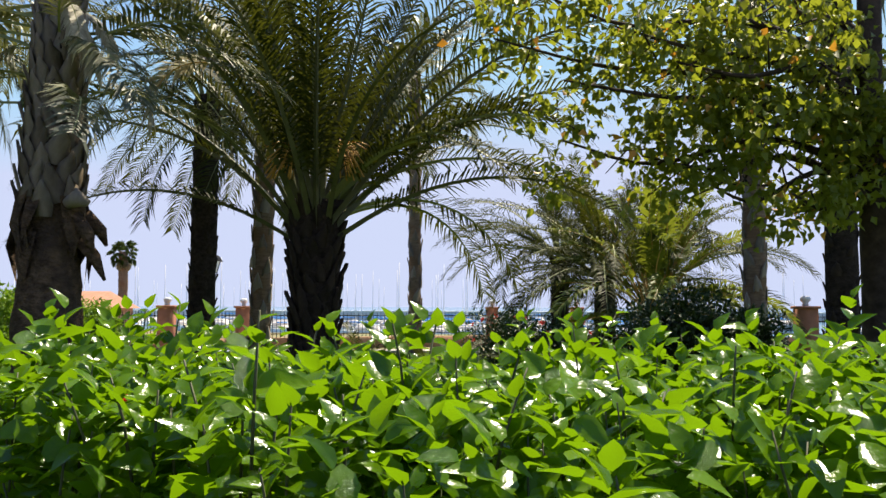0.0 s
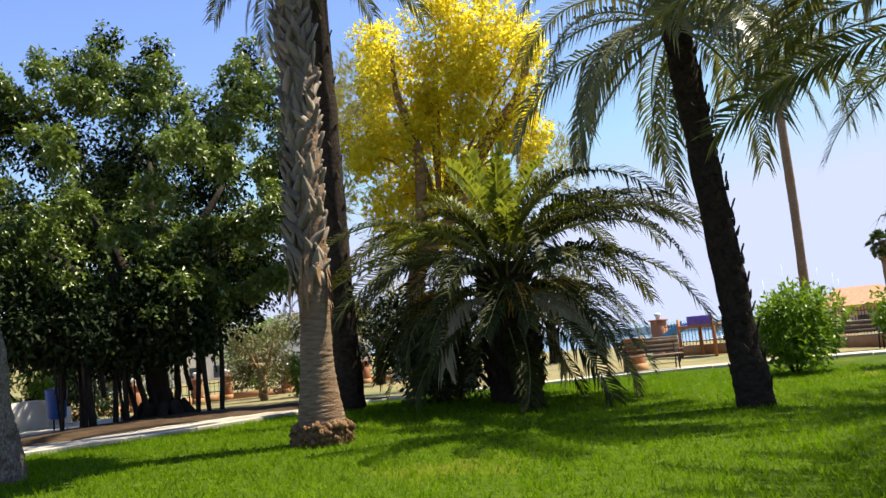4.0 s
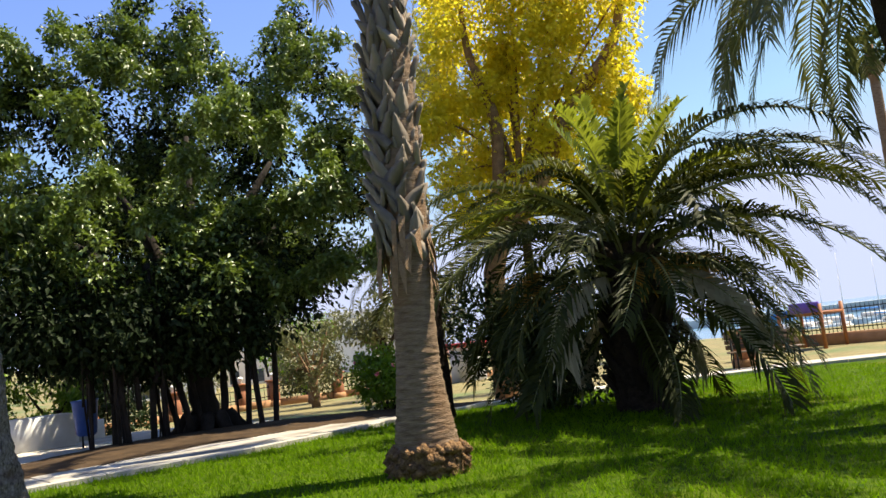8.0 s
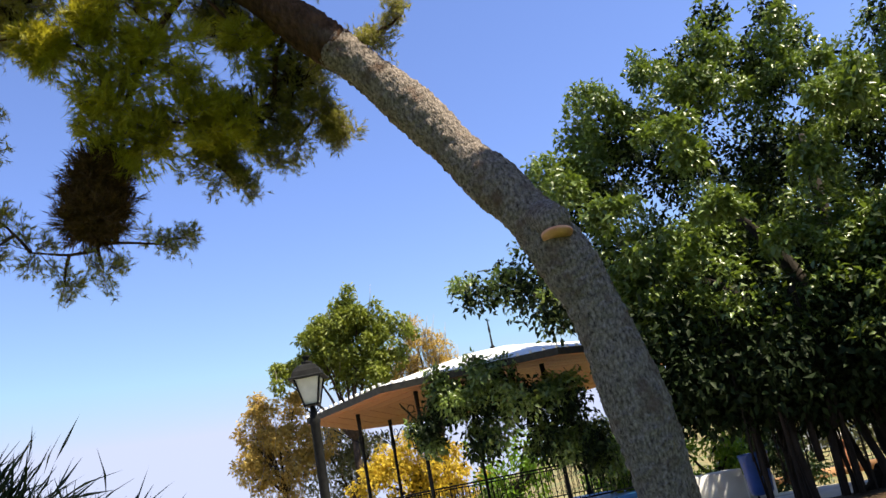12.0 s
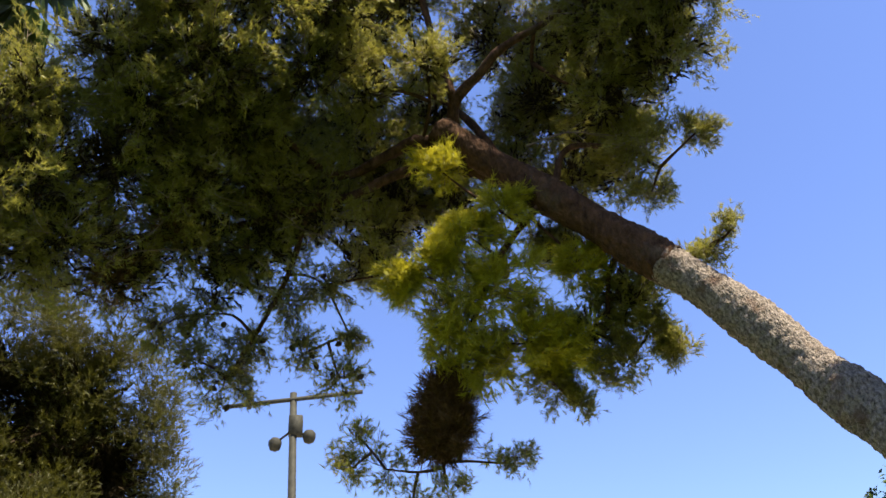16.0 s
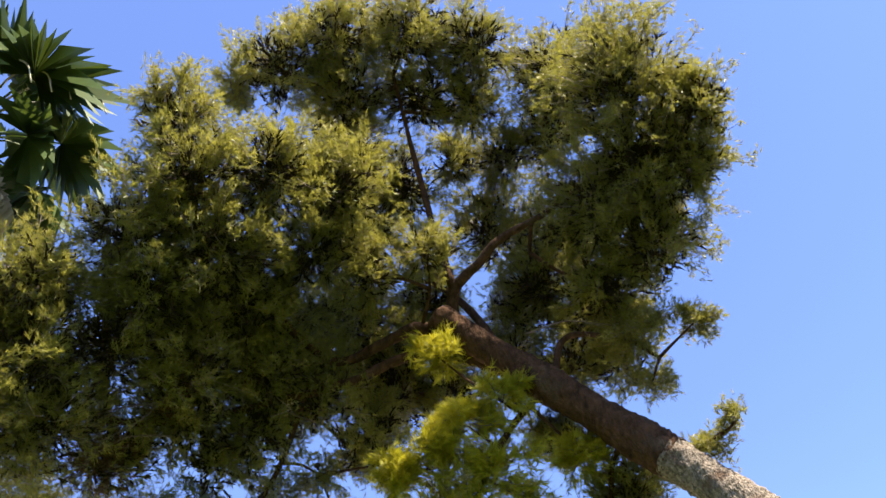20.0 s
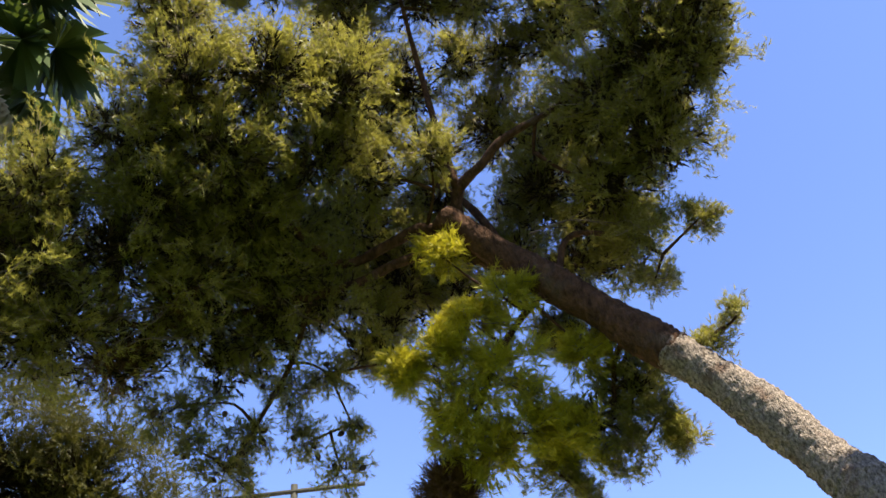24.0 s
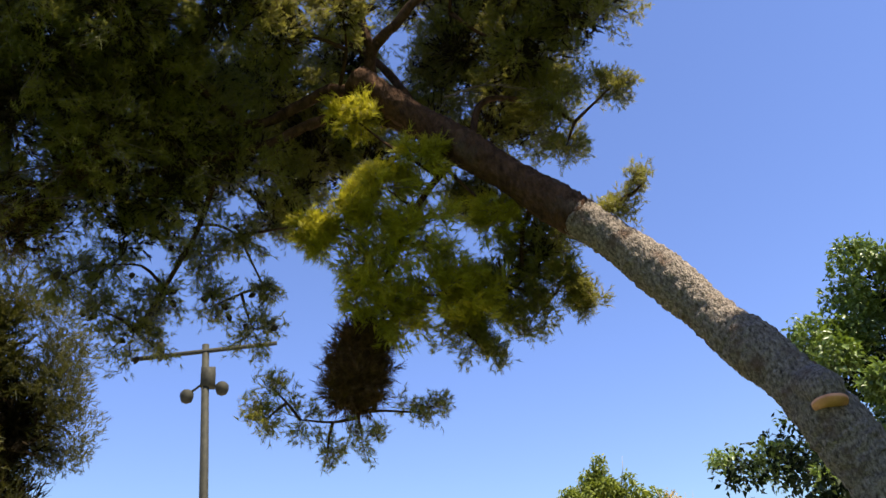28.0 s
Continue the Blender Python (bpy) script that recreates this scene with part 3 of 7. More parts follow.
def needle_cloud(name, centres, n, size, material, parent, seed, per=9, shell=0.45, droop=0.0, width=0.006, label=""):
    """Brushes of thin needles round the ends of shoots."""
    rng = np.random.default_rng(seed)
    p, d = ball_points(rng, centres, n, shell)
    ax = unit(d * 0.8 + rng.normal(size=(n, 3)) * 0.5 + np.array([0, 0, 0.45 - droop]))
    k = np.arange(per) / per
    org = p[:, None, :] + ax[:, None, :] * (k * size * 1.1)[None, :, None]
    way = unit(ax[:, None, :] * 0.95 + unit(rng.normal(size=(n, per, 3))) * 0.62)
    ln = size * (0.65 + 0.5 * rng.random((n, per, 1)))
    side = unit(np.cross(way, rng.normal(size=(n, per, 3)))) * width
    v = np.stack([org - side, org + side, org + way * ln], 2).reshape(-1, 3)
    f = np.arange(len(v)).reshape(-1, 3)
    return tagged(big_mesh(name, v, f, material, parent, label), kind="stuff")


def limb(g, pts, r0, r1, n=8, sides=7, rough=0.15, power=1.0):
    q = curve_points(pts, n)
    g.tube(q, [r0 + (r1 - r0) * (i / (n - 1)) ** power for i in range(n)], sides, rough)


def plated(pts, radii, sides, plate, depth):
    """A trunk with raised bark plates and open cracks between them."""
    g = Geo().tube(pts, radii, sides, 0.10)
    n = len(pts)
    out = []
    for i, v in enumerate(g.v):
        c = Vector(pts[i // sides])
        p = Vector(v)
        d, _ = noise.voronoi(Vector((p.x / plate, p.y / plate, p.z / plate * 0.55)))
        crack = min(1.0, (d[1] - d[0]) * 3.2)
        fine = noise.noise(p * 38.0)
        out.append(p + (p - c).normalized() * (depth * (crack - 0.6) + depth * 0.35 * fine))
    g.v = [tuple(v) for v in out]
    return g


# ---- palms ----
def frond_mesh(name, length, start, bend, pairs, leaf, seed, material, rachis_mat, vee=0.5, hang=0.25, width=0.028, bare=0.16):
    """A feather leaf that leaves the trunk at the angle start (degrees over level) and bends down by bend along its length."""
    rng = random.Random(seed)
    pts, p, steps = [], Vector((0, 0, 0)), 14
    angs = []
    side_bend = rng.uniform(-0.10, 0.10)
    for i in range(steps + 1):
        s = i / steps
        a = radians(start - bend * s ** 1.35)
        angs.append(a)
        pts.append(p.copy())
        p = p + Vector((math.cos(a), side_bend * s, math.sin(a))) * (length / steps)
    g = Geo()
    g.tube(pts, [0.030 * (1 - 0.86 * (i / steps)) * length / 3 for i in range(steps + 1)], 3, caps=False)
    nr = len(g.f)
    for i in range(pairs):
        s = bare + (1 - bare) * (i + 0.5) / pairs
        u = s * steps
        k = min(int(u), steps - 1)
        o = pts[k].lerp(pts[k + 1], u - k)
        a = angs[k]
        fwd = Vector((math.cos(a), 0, math.sin(a)))
        up = Vector((-math.sin(a), 0, math.cos(a)))
        size = leaf * (0.35 + 0.65 * math.sin(math.pi * min(1, 0.12 + 0.80 * (s - bare) / (1 - bare))) ** 0.7)
        for sd in (-1, 1):
            lift = vee * rng.uniform(0.3, 1.3)
            way = (fwd * (0.55 + 0.5 * s + rng.uniform(-0.15, 0.15)) + Vector((0, sd, 0)) * rng.uniform(0.8, 1.1) + up * lift).normalized()
            ln = size * rng.uniform(0.8, 1.15)
            mid = o + way * ln * 0.5
            tip = o + way * ln + Vector((0, 0, -hang * ln * rng.uniform(0.5, 1.6)))
            w = way.cross(up).normalized() * (width * rng.uniform(0.8, 1.2))
            g.add([o - w * 0.4, o + w * 0.4, mid + w, mid - w, tip], [(0, 1, 2, 3), (3, 2, 4)])
    me = bpy.data.meshes.new(name)
    me.from_pydata(g.v, [], g.f)
    me.materials.append(material)
    me.materials.append(rachis_mat)
    idx = [1] * nr + [0] * (len(g.f) - nr)
    me.polygons.foreach_set("material_index", idx)
    return me


def frond_set(length, pairs, leaf, material, rachis_mat, seed, specs, **kw):
    return [frond_mesh("frond", length * k, st, bd, pairs, leaf, seed + i, material, rachis_mat, **kw) for i, (st, bd, k) in enumerate(specs)]


def boot_mesh(w, h, d, material, seed=0):
    """The stub of an old leaf: broad at its foot, pointed and standing off the trunk at its tip (outwards is +x, up is +z)."""
    rng = random.Random(seed)
    j = lambda s: rng.uniform(-s, s)
    rows = ((-0.5, 0.50, 0.00, 0.20), (-0.15, 0.56, 0.30, 0.62), (0.18, 0.40, 0.62, 0.95), (0.42, 0.20, 0.95, 1.25), (0.58, 0.05, 1.12, 1.30))
    v, f = [], []
    for z, ww, back, front in rows:
        y0 = j(0.06) * w
        v += [(back * d, -ww * w + y0, z * h + j(0.03) * h), (front * d, y0 + j(0.1) * w * ww, z * h), (back * d, ww * w + y0, z * h + j(0.03) * h), ((back - 0.35) * d, y0, z * h)]
    for r in range(len(rows) - 1):
        for k in range(4):
            f.append((4 * r + k, 4 * r + (k + 1) % 4, 4 * r + 4 + (k + 1) % 4, 4 * r + 4 + k))
    n = 4 * (len(rows) - 1)
    f.append((n, n + 1, n + 2, n + 3))
    me = bpy.data.meshes.new("leaf_boot")
    me.from_pydata(v, [], f)
    me.polygons.foreach_set("use_smooth", [True] * len(f))
    me.materials.append(material)
    return me


def boots(parent, axis, radius, z0, z1, count, me_list, seed, name="leaf_boot", tilt=12, vary=0.15):
    """Old leaf stubs in a spiral round a trunk. axis(z) gives the middle of the trunk, radius(z) its radius, over the ground."""
    rng = random.Random(seed)
    for i in range(count):
        z = z0 + (z1 - z0) * (i + 0.5) / count
        a = i * 2.39996 + rng.uniform(-0.12, 0.12)
        c, r = axis(z), radius(z) * 0.93
        m = Matrix.Translation((c[0] + r * math.cos(a), c[1] + r * math.sin(a), z)) @ Matrix.Rotation(a, 4, "Z") @ Matrix.Rotation(radians(rng.uniform(-tilt, tilt)), 4, "X") \
            @ Matrix.Rotation(radians(rng.uniform(-8, 8)), 4, "Y") @ Matrix.Scale(rng.uniform(1 - vary, 1 + vary), 4)
        share(name, rng.choice(me_list), parent, m)


def palm_trunk(parent, pts, radii, material, n=40, sides=18, rough=0.12, rings=0.0, name="trunk", label=""):
    q = curve_points(pts, n)
    z0, z1 = q[0].z, q[-1].z
    ks = [i / (n - 1) * (len(radii) - 1) for i in range(n)]
    rr = [radii[min(int(k), len(radii) - 2)] * (1 - (k - min(int(k), len(radii) - 2))) + radii[min(int(k), len(radii) - 2) + 1] * (k - min(int(k), len(radii) - 2)) for k in ks]
    if rings:
        rr = [r * (1 + rings * (1 if i % 2 else -1)) for i, r in enumerate(rr)]
    g = Geo().tube(q, rr, sides, rough)
    g.make(name, material, parent, label)

    def axis(z):
        k = min(max((z - z0) / (z1 - z0), 0), 1) * (n - 1)
        i = min(int(k), n - 2)
        return q[i].lerp(q[i + 1], k - i)

    def radius(z):
        k = min(max((z - z0) / (z1 - z0), 0), 1) * (n - 1)
        i = min(int(k), n - 2)
        return rr[i] * (1 - (k - i)) + rr[i + 1] * (k - i)
    return axis, radius


def crown(parent, top, meshes, weights, count, seed, r=0.12, tilt=8, name="frond", start=0.0, arc=360.0, drop=0.5):
    """Leaves round the head of a palm: the first of meshes uppermost, the last lowest."""
    rng = random.Random(seed)
    bag = []
    for k, w in enumerate(weights):
        bag += [k] * w
    for i in range(count):
        k = bag[i % len(bag)]
        a = radians(start + (i * 137.508) % 360.0 * arc / 360.0 + rng.uniform(-9, 9))
        low = k / max(1, len(meshes) - 1)
        p = Vector(top) + Vector((math.cos(a) * r, math.sin(a) * r, -drop * low + rng.uniform(-0.05, 0.05)))
        m = Matrix.Translation(p) @ Matrix.Rotation(a, 4, "Z") @ Matrix.Rotation(radians(rng.uniform(-tilt, tilt)), 4, "Y") \
            @ Matrix.Rotation(radians(rng.uniform(-25, 25)), 4, "X") @ Matrix.Scale(rng.uniform(0.85, 1.12), 4)
        share(name, meshes[k], parent, m)


# ---- ground ----
def ground_height(x, y):
    z = rise(x, y)
    z += 5.0 * smooth(48, 140, -x) * smooth(2, 18, y) * (1 - smooth(50, 100, y))
    return z - 5.0 * smooth(46, 60, y + 0.10 * x)


def sheet(name, xs, ys, lift, material, label, inside=None):
    g, grid = Geo(), {}
    for i, x in enumerate(xs):
        for j, y in enumerate(ys):
            grid[i, j] = len(g.v)
            g.v.append((x, y, ground_height(x, y) + lift))
    for i in range(len(xs) - 1):
        for j in range(len(ys) - 1):
            cx, cy = (xs[i] + xs[i + 1]) / 2, (ys[j] + ys[j + 1]) / 2
            if inside is None or inside(cx, cy):
                g.f.append((grid[i, j], grid[i + 1, j], grid[i + 1, j + 1], grid[i, j + 1]))
    ob = g.make(name, material)
    return tagged(ob, label, name.split("_")[0], kind="structure")


def steps(stops):
    out = []
    for a, b, n in stops:
        out += [a + (b - a) * k / n for k in range(n)]
    return out + [stops[-1][1]]


sheet("ground", steps([(-2500, -200, 8), (-200, -50, 20), (-50, 20, 70), (20, 200, 10), (200, 2500, 6)]),
      steps([(-2500, -200, 6), (-200, -20, 12), (-20, 70, 90), (70, 250, 8), (250, 2500, 6)]), 0.0, M["dry"], "dry sandy ground of the park with sparse yellowed grass")

# The lawn's edge: the west walk, then the north walk
EDGE = [(-17.0, -14), (-17.0, -11), (-17.0, -8), (-17.0, -5), (-17.05, -2), (-17.1, 1), (-17.1, 3.5), (-17.05, 6), (-16.95, 8), (-17.4, 10.5), (-18.1, 12.6), (-18.4, 15.0), (-17.7, 17.8), (-16.6, 19.6), (-15.2, 21.4), (-13.6, 22.8), (-12.0, 24.0), (-8.0, 26.0), (-2.0, 27.0), (9.0, 26.0), (20.0, 24.0)]


def edge_at(n):
    return [Vector(p) for p in curve_points([(x, y, 0) for x, y in EDGE], n)]


def strip(name, line, offsets, lifts, material, label):
    """A band that runs beside a line, at offsets to its left (outwards from the lawn)."""
    g = Geo()
    k = len(offsets)
    for i, p in enumerate(line):
        d = (line[min(i + 1, len(line) - 1)] - line[max(i - 1, 0)]).normalized()
        nrm = Vector((-d.y, d.x, 0))
        for o, l in zip(offsets, lifts):
            q = p + nrm * o
            g.v.append((q.x, q.y, ground_height(q.x, q.y) + l))
    for i in range(len(line) - 1):
        for j in range(k - 1):
            g.f.append((i * k + j, i * k + j + 1, i * k + k + j + 1, i * k + k + j))
    ob = g.make(name, material)
    return tagged(ob, label, name, kind="structure")


LINE = edge_at(120)
# lawn: a fan of bands from its edge to the far side
lawn = Geo()
for p in LINE:
    for k in range(25):
        s = k / 24
        q = p.lerp(Vector((14.0, -10.0, 0)), s ** 1.25)
        lawn.v.append((q.x, q.y, ground_height(q.x, q.y) + 0.035 + 0.012 * noise.noise(q * 0.9)))
for i in range(len(LINE) - 1):
    for j in range(24):
        lawn.f.append((i * 25 + j, i * 25 + j + 1, i * 25 + 26 + j, i * 25 + 25 + j))
lawn = tagged(lawn.make("lawn", M["lawn"]), "close-mown green lawn with worn yellowish patches", "lawn", kind="structure")
west_line = [p for p in LINE if p.y < 13.2]
north_line = [p for p in LINE if p.y >= 13.0]
strip("walk_west", west_line, [0.09 + 0.5 * k for k in range(35)], [0.03] * 35, M["paving"], "pale concrete walk through the park")
strip("walk_north", north_line, (0.09, 0.6, 1.1, 1.6, 2.1), (0.03,) * 5, M["paving"], "pale concrete garden walk beside the lawn")

# bare bed under the fig tree; its dark, lengthened sheet also stands for shade
bed = Geo()
NB = 60
for i in range(NB + 1):
    y = 4.8 + 11.4 * i / NB
    front = -19.3 - 0.25 * math.sin(0.9 * y) + 0.8 * smooth(12.5, 16.2, y)
    wide = 3.9 * math.sin(math.pi * min(1.0, 0.12 + 0.86 * i / NB)) ** 0.6 * (1 - 0.45 * smooth(11.5, 15.5, y))
    for k in range(9):
        x = front - wide * k / 8 + 0.08 * math.sin(5 * y + k)
        bed.v.append((x, y, ground_height(x, y) + 0.044 + 0.09 * math.sin(math.pi * k / 8) * math.sin(math.pi * i / NB)))
for i in range(NB):
    for k in range(8):
        bed.f.append((i * 9 + k, i * 9 + 9 + k, i * 9 + 10 + k, i * 9 + k + 1))
tagged(bed.make("soil_bed", M["soil"]), "bare brown soil bed, also standing in for the fig tree's shade", "soil bed", kind="structure")

# harbour
sea = Geo().add([(-2500, 62, -2.6), (2500, 62, -2.6), (2500, 3500, -2.6), (-2500, 3500, -2.6)], [(0, 1, 2, 3)])
tagged(sea.make("water", M["sea"]), "calm blue harbour water", "water", kind="structure")


# ---- hibiscus hedge ----
def in_hedge(x, y):
    """How far inside the hedge's outline a place lies, 0 at its skin."""
    if y < 3.9:
        left = -0.85 - 2.05 * smooth(1.7, 4.0, y)
    else:
        left = -2.9 + 0.9 * smooth(4.8, 5.9, y)
    front = 1.62 + 0.08 * math.sin(2.3 * x)
    return min(x - left, 5.4 - x, y - front, 5.7 + 0.1 * math.sin(3 * x) - y)


def hedge_top(x, y):
    e = max(0.0, in_hedge(x, y))
    return 1.10 * smooth(-0.15, 0.5, e) + 0.06 * math.sin(2.1 * x + 1.3 * y) + 0.05 * math.sin(4.7 * y - 3 * x) + 0.10


hedge = thing("hibiscus_hedge", (0, 0, 0), "glossy green hibiscus hedge with a few red flowers", "hedge", kind="stuff")
rng = np.random.default_rng(11)
pos, axs, nrm, lens = [], [], [], []
stems = Geo()
made = 0
while made < 2700:
    x, y = rng.uniform(-3.1, 5.4), rng.uniform(1.5, 5.8)
    e = in_hedge(x, y)
    if e < -0.02 or (x > 2.6 and rng.random() < 0.6) or (y > 4.0 and rng.random() < 0.35):
        continue
    made += 1
    top = hedge_top(x, y) + rng.uniform(-0.18, 0.10) + (rng.uniform(0.08, 0.22) if rng.random() < 0.25 else 0)
    lean = rng.normal(size=2) * 0.18
    if e < 0.5:
        lean += np.array([-0.35 if x < -1.5 else 0.0, -0.3 if y < 2.3 else 0.0])
        top = rng.uniform(0.25, max(0.4, top))
    span = rng.uniform(0.28, 0.45)
    b = np.array([x, y, top - span + 0.05])
    t = np.array([x + lean[0] * span, y + lean[1] * span, top + 0.05])
    if made % 3 == 0:
        stems.tube([b - np.array([0, 0, 0.15]), (b + t) / 2, t], [0.006, 0.005, 0.003], 4)
    count = int(rng.integers(6, 10))
    a0 = rng.uniform(0, 6.28)
    for k in range(count):
        s = (k + 0.5) / count
        a = a0 + k * 2.4
        pos.append(b + (t - b) * s)
        up = 1.9 * s * s - 0.30 + rng.normal() * 0.5
        axs.append([math.cos(a), math.sin(a), up])
        nrm.append([-math.cos(a) * up * 0.6 + rng.normal() * 0.5, -math.sin(a) * up * 0.6 - 0.25 + rng.normal() * 0.5, 1.0])
        lens.append((0.138 - 0.055 * max(0, s - 0.6) / 0.4) * rng.uniform(0.7, 1.2))
pos, axs, nrm, lens = (np.array(v) for v in (pos, axs, nrm, lens))
v, f = broad_leaves(pos, axs, nrm, lens, lens * 0.60, 0.20, 0.24)
tagged(big_mesh("leaves", v, f, M["hib"], hedge), kind="stuff")
tagged(stems.make("stems", M["stem"], hedge), kind="stuff")


def hibiscus_leaf_mesh(seed):
    """A toothed, pointed leaf with a fold along its rib (along +x)."""
    r = random.Random(seed)
    n = 7
    vs = [(0, 0, 0)]
    curl = r.uniform(0.10, 0.30)
    for i in range(1, n):
        s = i / n
        w = 0.36 * math.sin(math.pi * s ** 0.75) ** 0.8
        tooth = 0.03 if i % 2 else -0.015
        z = -curl * s * s
        vs += [(s, 0, z), (s + 0.02, w + tooth, z + 0.10 * w / 0.36 + r.uniform(-0.02, 0.02)), (s + 0.02, -w - tooth, z + 0.10 * w / 0.36 + r.uniform(-0.02, 0.02))]
    vs.append((1.0, 0, -curl))
    k = lambda i, c: 1 + 3 * (i - 1) + c
    fs = [(0, k(1, 0), k(1, 1)), (0, k(1, 2), k(1, 0))]
    for i in range(1, n - 1):
        fs += [(k(i, 0), k(i + 1, 0), k(i + 1, 1), k(i, 1)), (k(i, 2), k(i + 1, 2), k(i + 1, 0), k(i, 0))]
    last = len(vs) - 1
    fs += [(k(n - 1, 0), last, k(n - 1, 1)), (k(n - 1, 2), last, k(n - 1, 0))]
    me = bpy.data.meshes.new("leaf")
    me.from_pydata(vs, [], fs)
    me.polygons.foreach_set("use_smooth", [True] * len(fs))
    me.materials.append(M["hib_obj"])
    return me


leaf_meshes = [hibiscus_leaf_mesh(k) for k in range(5)]
rr = random.Random(5)
count = 0
while count < 300:
    x, y = rr.uniform(-2.5, 1.9), rr.uniform(1.6, 4.4)
    if in_hedge(x, y) < 0.08:
        continue
    z = hedge_top(x, y) + rr.uniform(-0.06, 0.09)
    a = rr.uniform(0, 6.28)
    m = Matrix.Translation((x, y, z)) @ Matrix.Rotation(a, 4, "Z") @ Matrix.Rotation(radians(rr.uniform(-75, 10)), 4, "Y") @ Matrix.Rotation(radians(rr.uniform(-30, 30)), 4, "X") @ Matrix.Scale(rr.uniform(0.10, 0.155), 4)
    share("leaf", leaf_meshes[count % 5], hedge, m)
    count += 1


def flower_mesh(material):
    g = Geo()
    for k in range(5):
        a = 2 * math.pi * k / 5
        c, s = math.cos(a), math.sin(a)
        for u, w0, w1, z0, z1 in ((0, 0.006, 0.022, 0, 0.02), (1, 0.022, 0.026, 0.02, 0.035), (2, 0.026, 0.012, 0.035, 0.03)):
            r0, r1 = 0.018 * u, 0.018 * (u + 1)
            g.add([(r0 * c + w0 * s, r0 * s - w0 * c, z0), (r1 * c + w1 * s, r1 * s - w1 * c, z1), (r1 * c - w1 * s, r1 * s + w1 * c, z1 + 0.004), (r0 * c - w0 * s, r0 * s + w0 * c, z0)], [(0, 1, 2, 3)])
    g.tube([(0, 0, 0), (0, 0, 0.06), (0.01, 0, 0.085)], [0.005, 0.004, 0.006], 5)
    me = bpy.data.meshes.new("flower")
    me.from_pydata(g.v, [], g.f)
    me.materials.append(material)
    return me


red_flower = flower_mesh(M["petal"])
pink_flower = flower_mesh(M["pink"])
for x, y, z, rx, rz in ((0.04, 2.0, 1.05, 75, 20), (-1.45, 3.3, 1.20, 80, 40), (-0.15, 2.9, 1.16, 80, -30), (1.2, 2.6, 1.10, 80, 0), (-2.45, 3.6, 0.95, 80, -50)):
    share("flower", red_flower, hedge, pose(x, y, z, rx, 0, rz) @ Matrix.Scale(0.62, 4), "scarlet hibiscus flower")

# ---- palms ----
PHX = frond_set(3.6, 54, 0.46, M["frond"], M["rachis"], 100, ((82, 45, 0.8), (62, 75, 1.0), (42, 92, 1.0), (20, 95, 1.0), (0, 80, 0.95), (-30, 45, 0.85)), hang=0.35, width=0.014)
GREY = frond_set(3.2, 48, 0.44, M["frond_grey"], M["rachis"], 200, ((75, 70, 0.8), (50, 105, 1.0), (25, 115, 1.0), (0, 95, 1.0), (-30, 55, 0.9)), hang=0.6, vee=0.25, width=0.019)
GOLD = frond_set(2.8, 40, 0.40, M["frond_lime"], M["rachis_gold"], 330, ((82, 40, 1.0), (65, 75, 1.1), (45, 95, 1.1), (20, 100, 1.0)), hang=0.3, bare=0.28)
DRYF = frond_set(2.2, 36, 0.40, M["frond_dry"], M["rachis"], 400, ((35, 125, 1.0), (10, 115, 1.0), (-30, 60, 0.8)), hang=0.8, vee=0.1, width=0.034)
BOOT_S = [boot_mesh(0.13, 0.16, 0.05, M["boot_dark"], k) for k in range(3)]
BOOT_G = [boot_mesh(0.17, 0.36, 0.055, M["boot"], 7 + k) for k in range(3)]
BOOT_D = [boot_mesh(0.17, 0.34, 0.16, M["boot_dark"], 17 + k) for k in range(3)]


def dark_palm(x, y, height, r, lean=(0, 0), n=26, seed=1, meshes=None, weights=(2, 4, 6, 6, 5), label="", bark="palm_bark", boot_count=70, scale=1.0, group="palms in the park"):
    z = rise(x, y) - 0.05
    p = thing("palm_tree", (x, y, z), label, "palm tree", group)
    pts = [(0, 0, 0), (lean[0] * 0.4, lean[1] * 0.4, height * 0.4), (lean[0], lean[1], height)]
    axis, radius = palm_trunk(p, pts, [r * 1.25, r * 1.02, r, r * 0.95, r], M[bark], n=int(height * 5), rough=0.16)
    if boot_count:
        boots(p, axis, radius, 0.4, height - 0.1, boot_count, BOOT_S if bark == "palm_bark" else BOOT_G, seed, "leaf_scar")
    if n:
        crown(p, (lean[0], lean[1], height), meshes or GREY, weights, n, seed, r=r * 0.6)
    return p


# the near palm with a thick old trunk and torn leaf stubs, beside the hedge
px, py = -3.95, 7.75
near = thing("old_fan_palm", (px, py, rise(px, py) - 0.06), "old thick-trunked palm, dark below, stubbed with grey leaf bases", "palm tree", "palms in the park")
axis, radius = palm_trunk(near, [(0, 0, 0), (-0.02, 0, 1.2), (0.0, 0, 2.3), (0.02, 0.0, 4.2), (0.0, 0, 7.0), (0.0, 0, 9.4)], [0.37, 0.33, 0.31, 0.26, 0.20, 0.185, 0.18, 0.18, 0.18, 0.18], M["near_bark"], n=50, rough=0.10)
boots(near, axis, radius, 2.45, 5.7, 190, [boot_mesh(0.18, 0.30, 0.048, M["boot_mid"], 27 + k) for k in range(4)], 3, tilt=20)
g = Geo()
qn = random.Random(19)
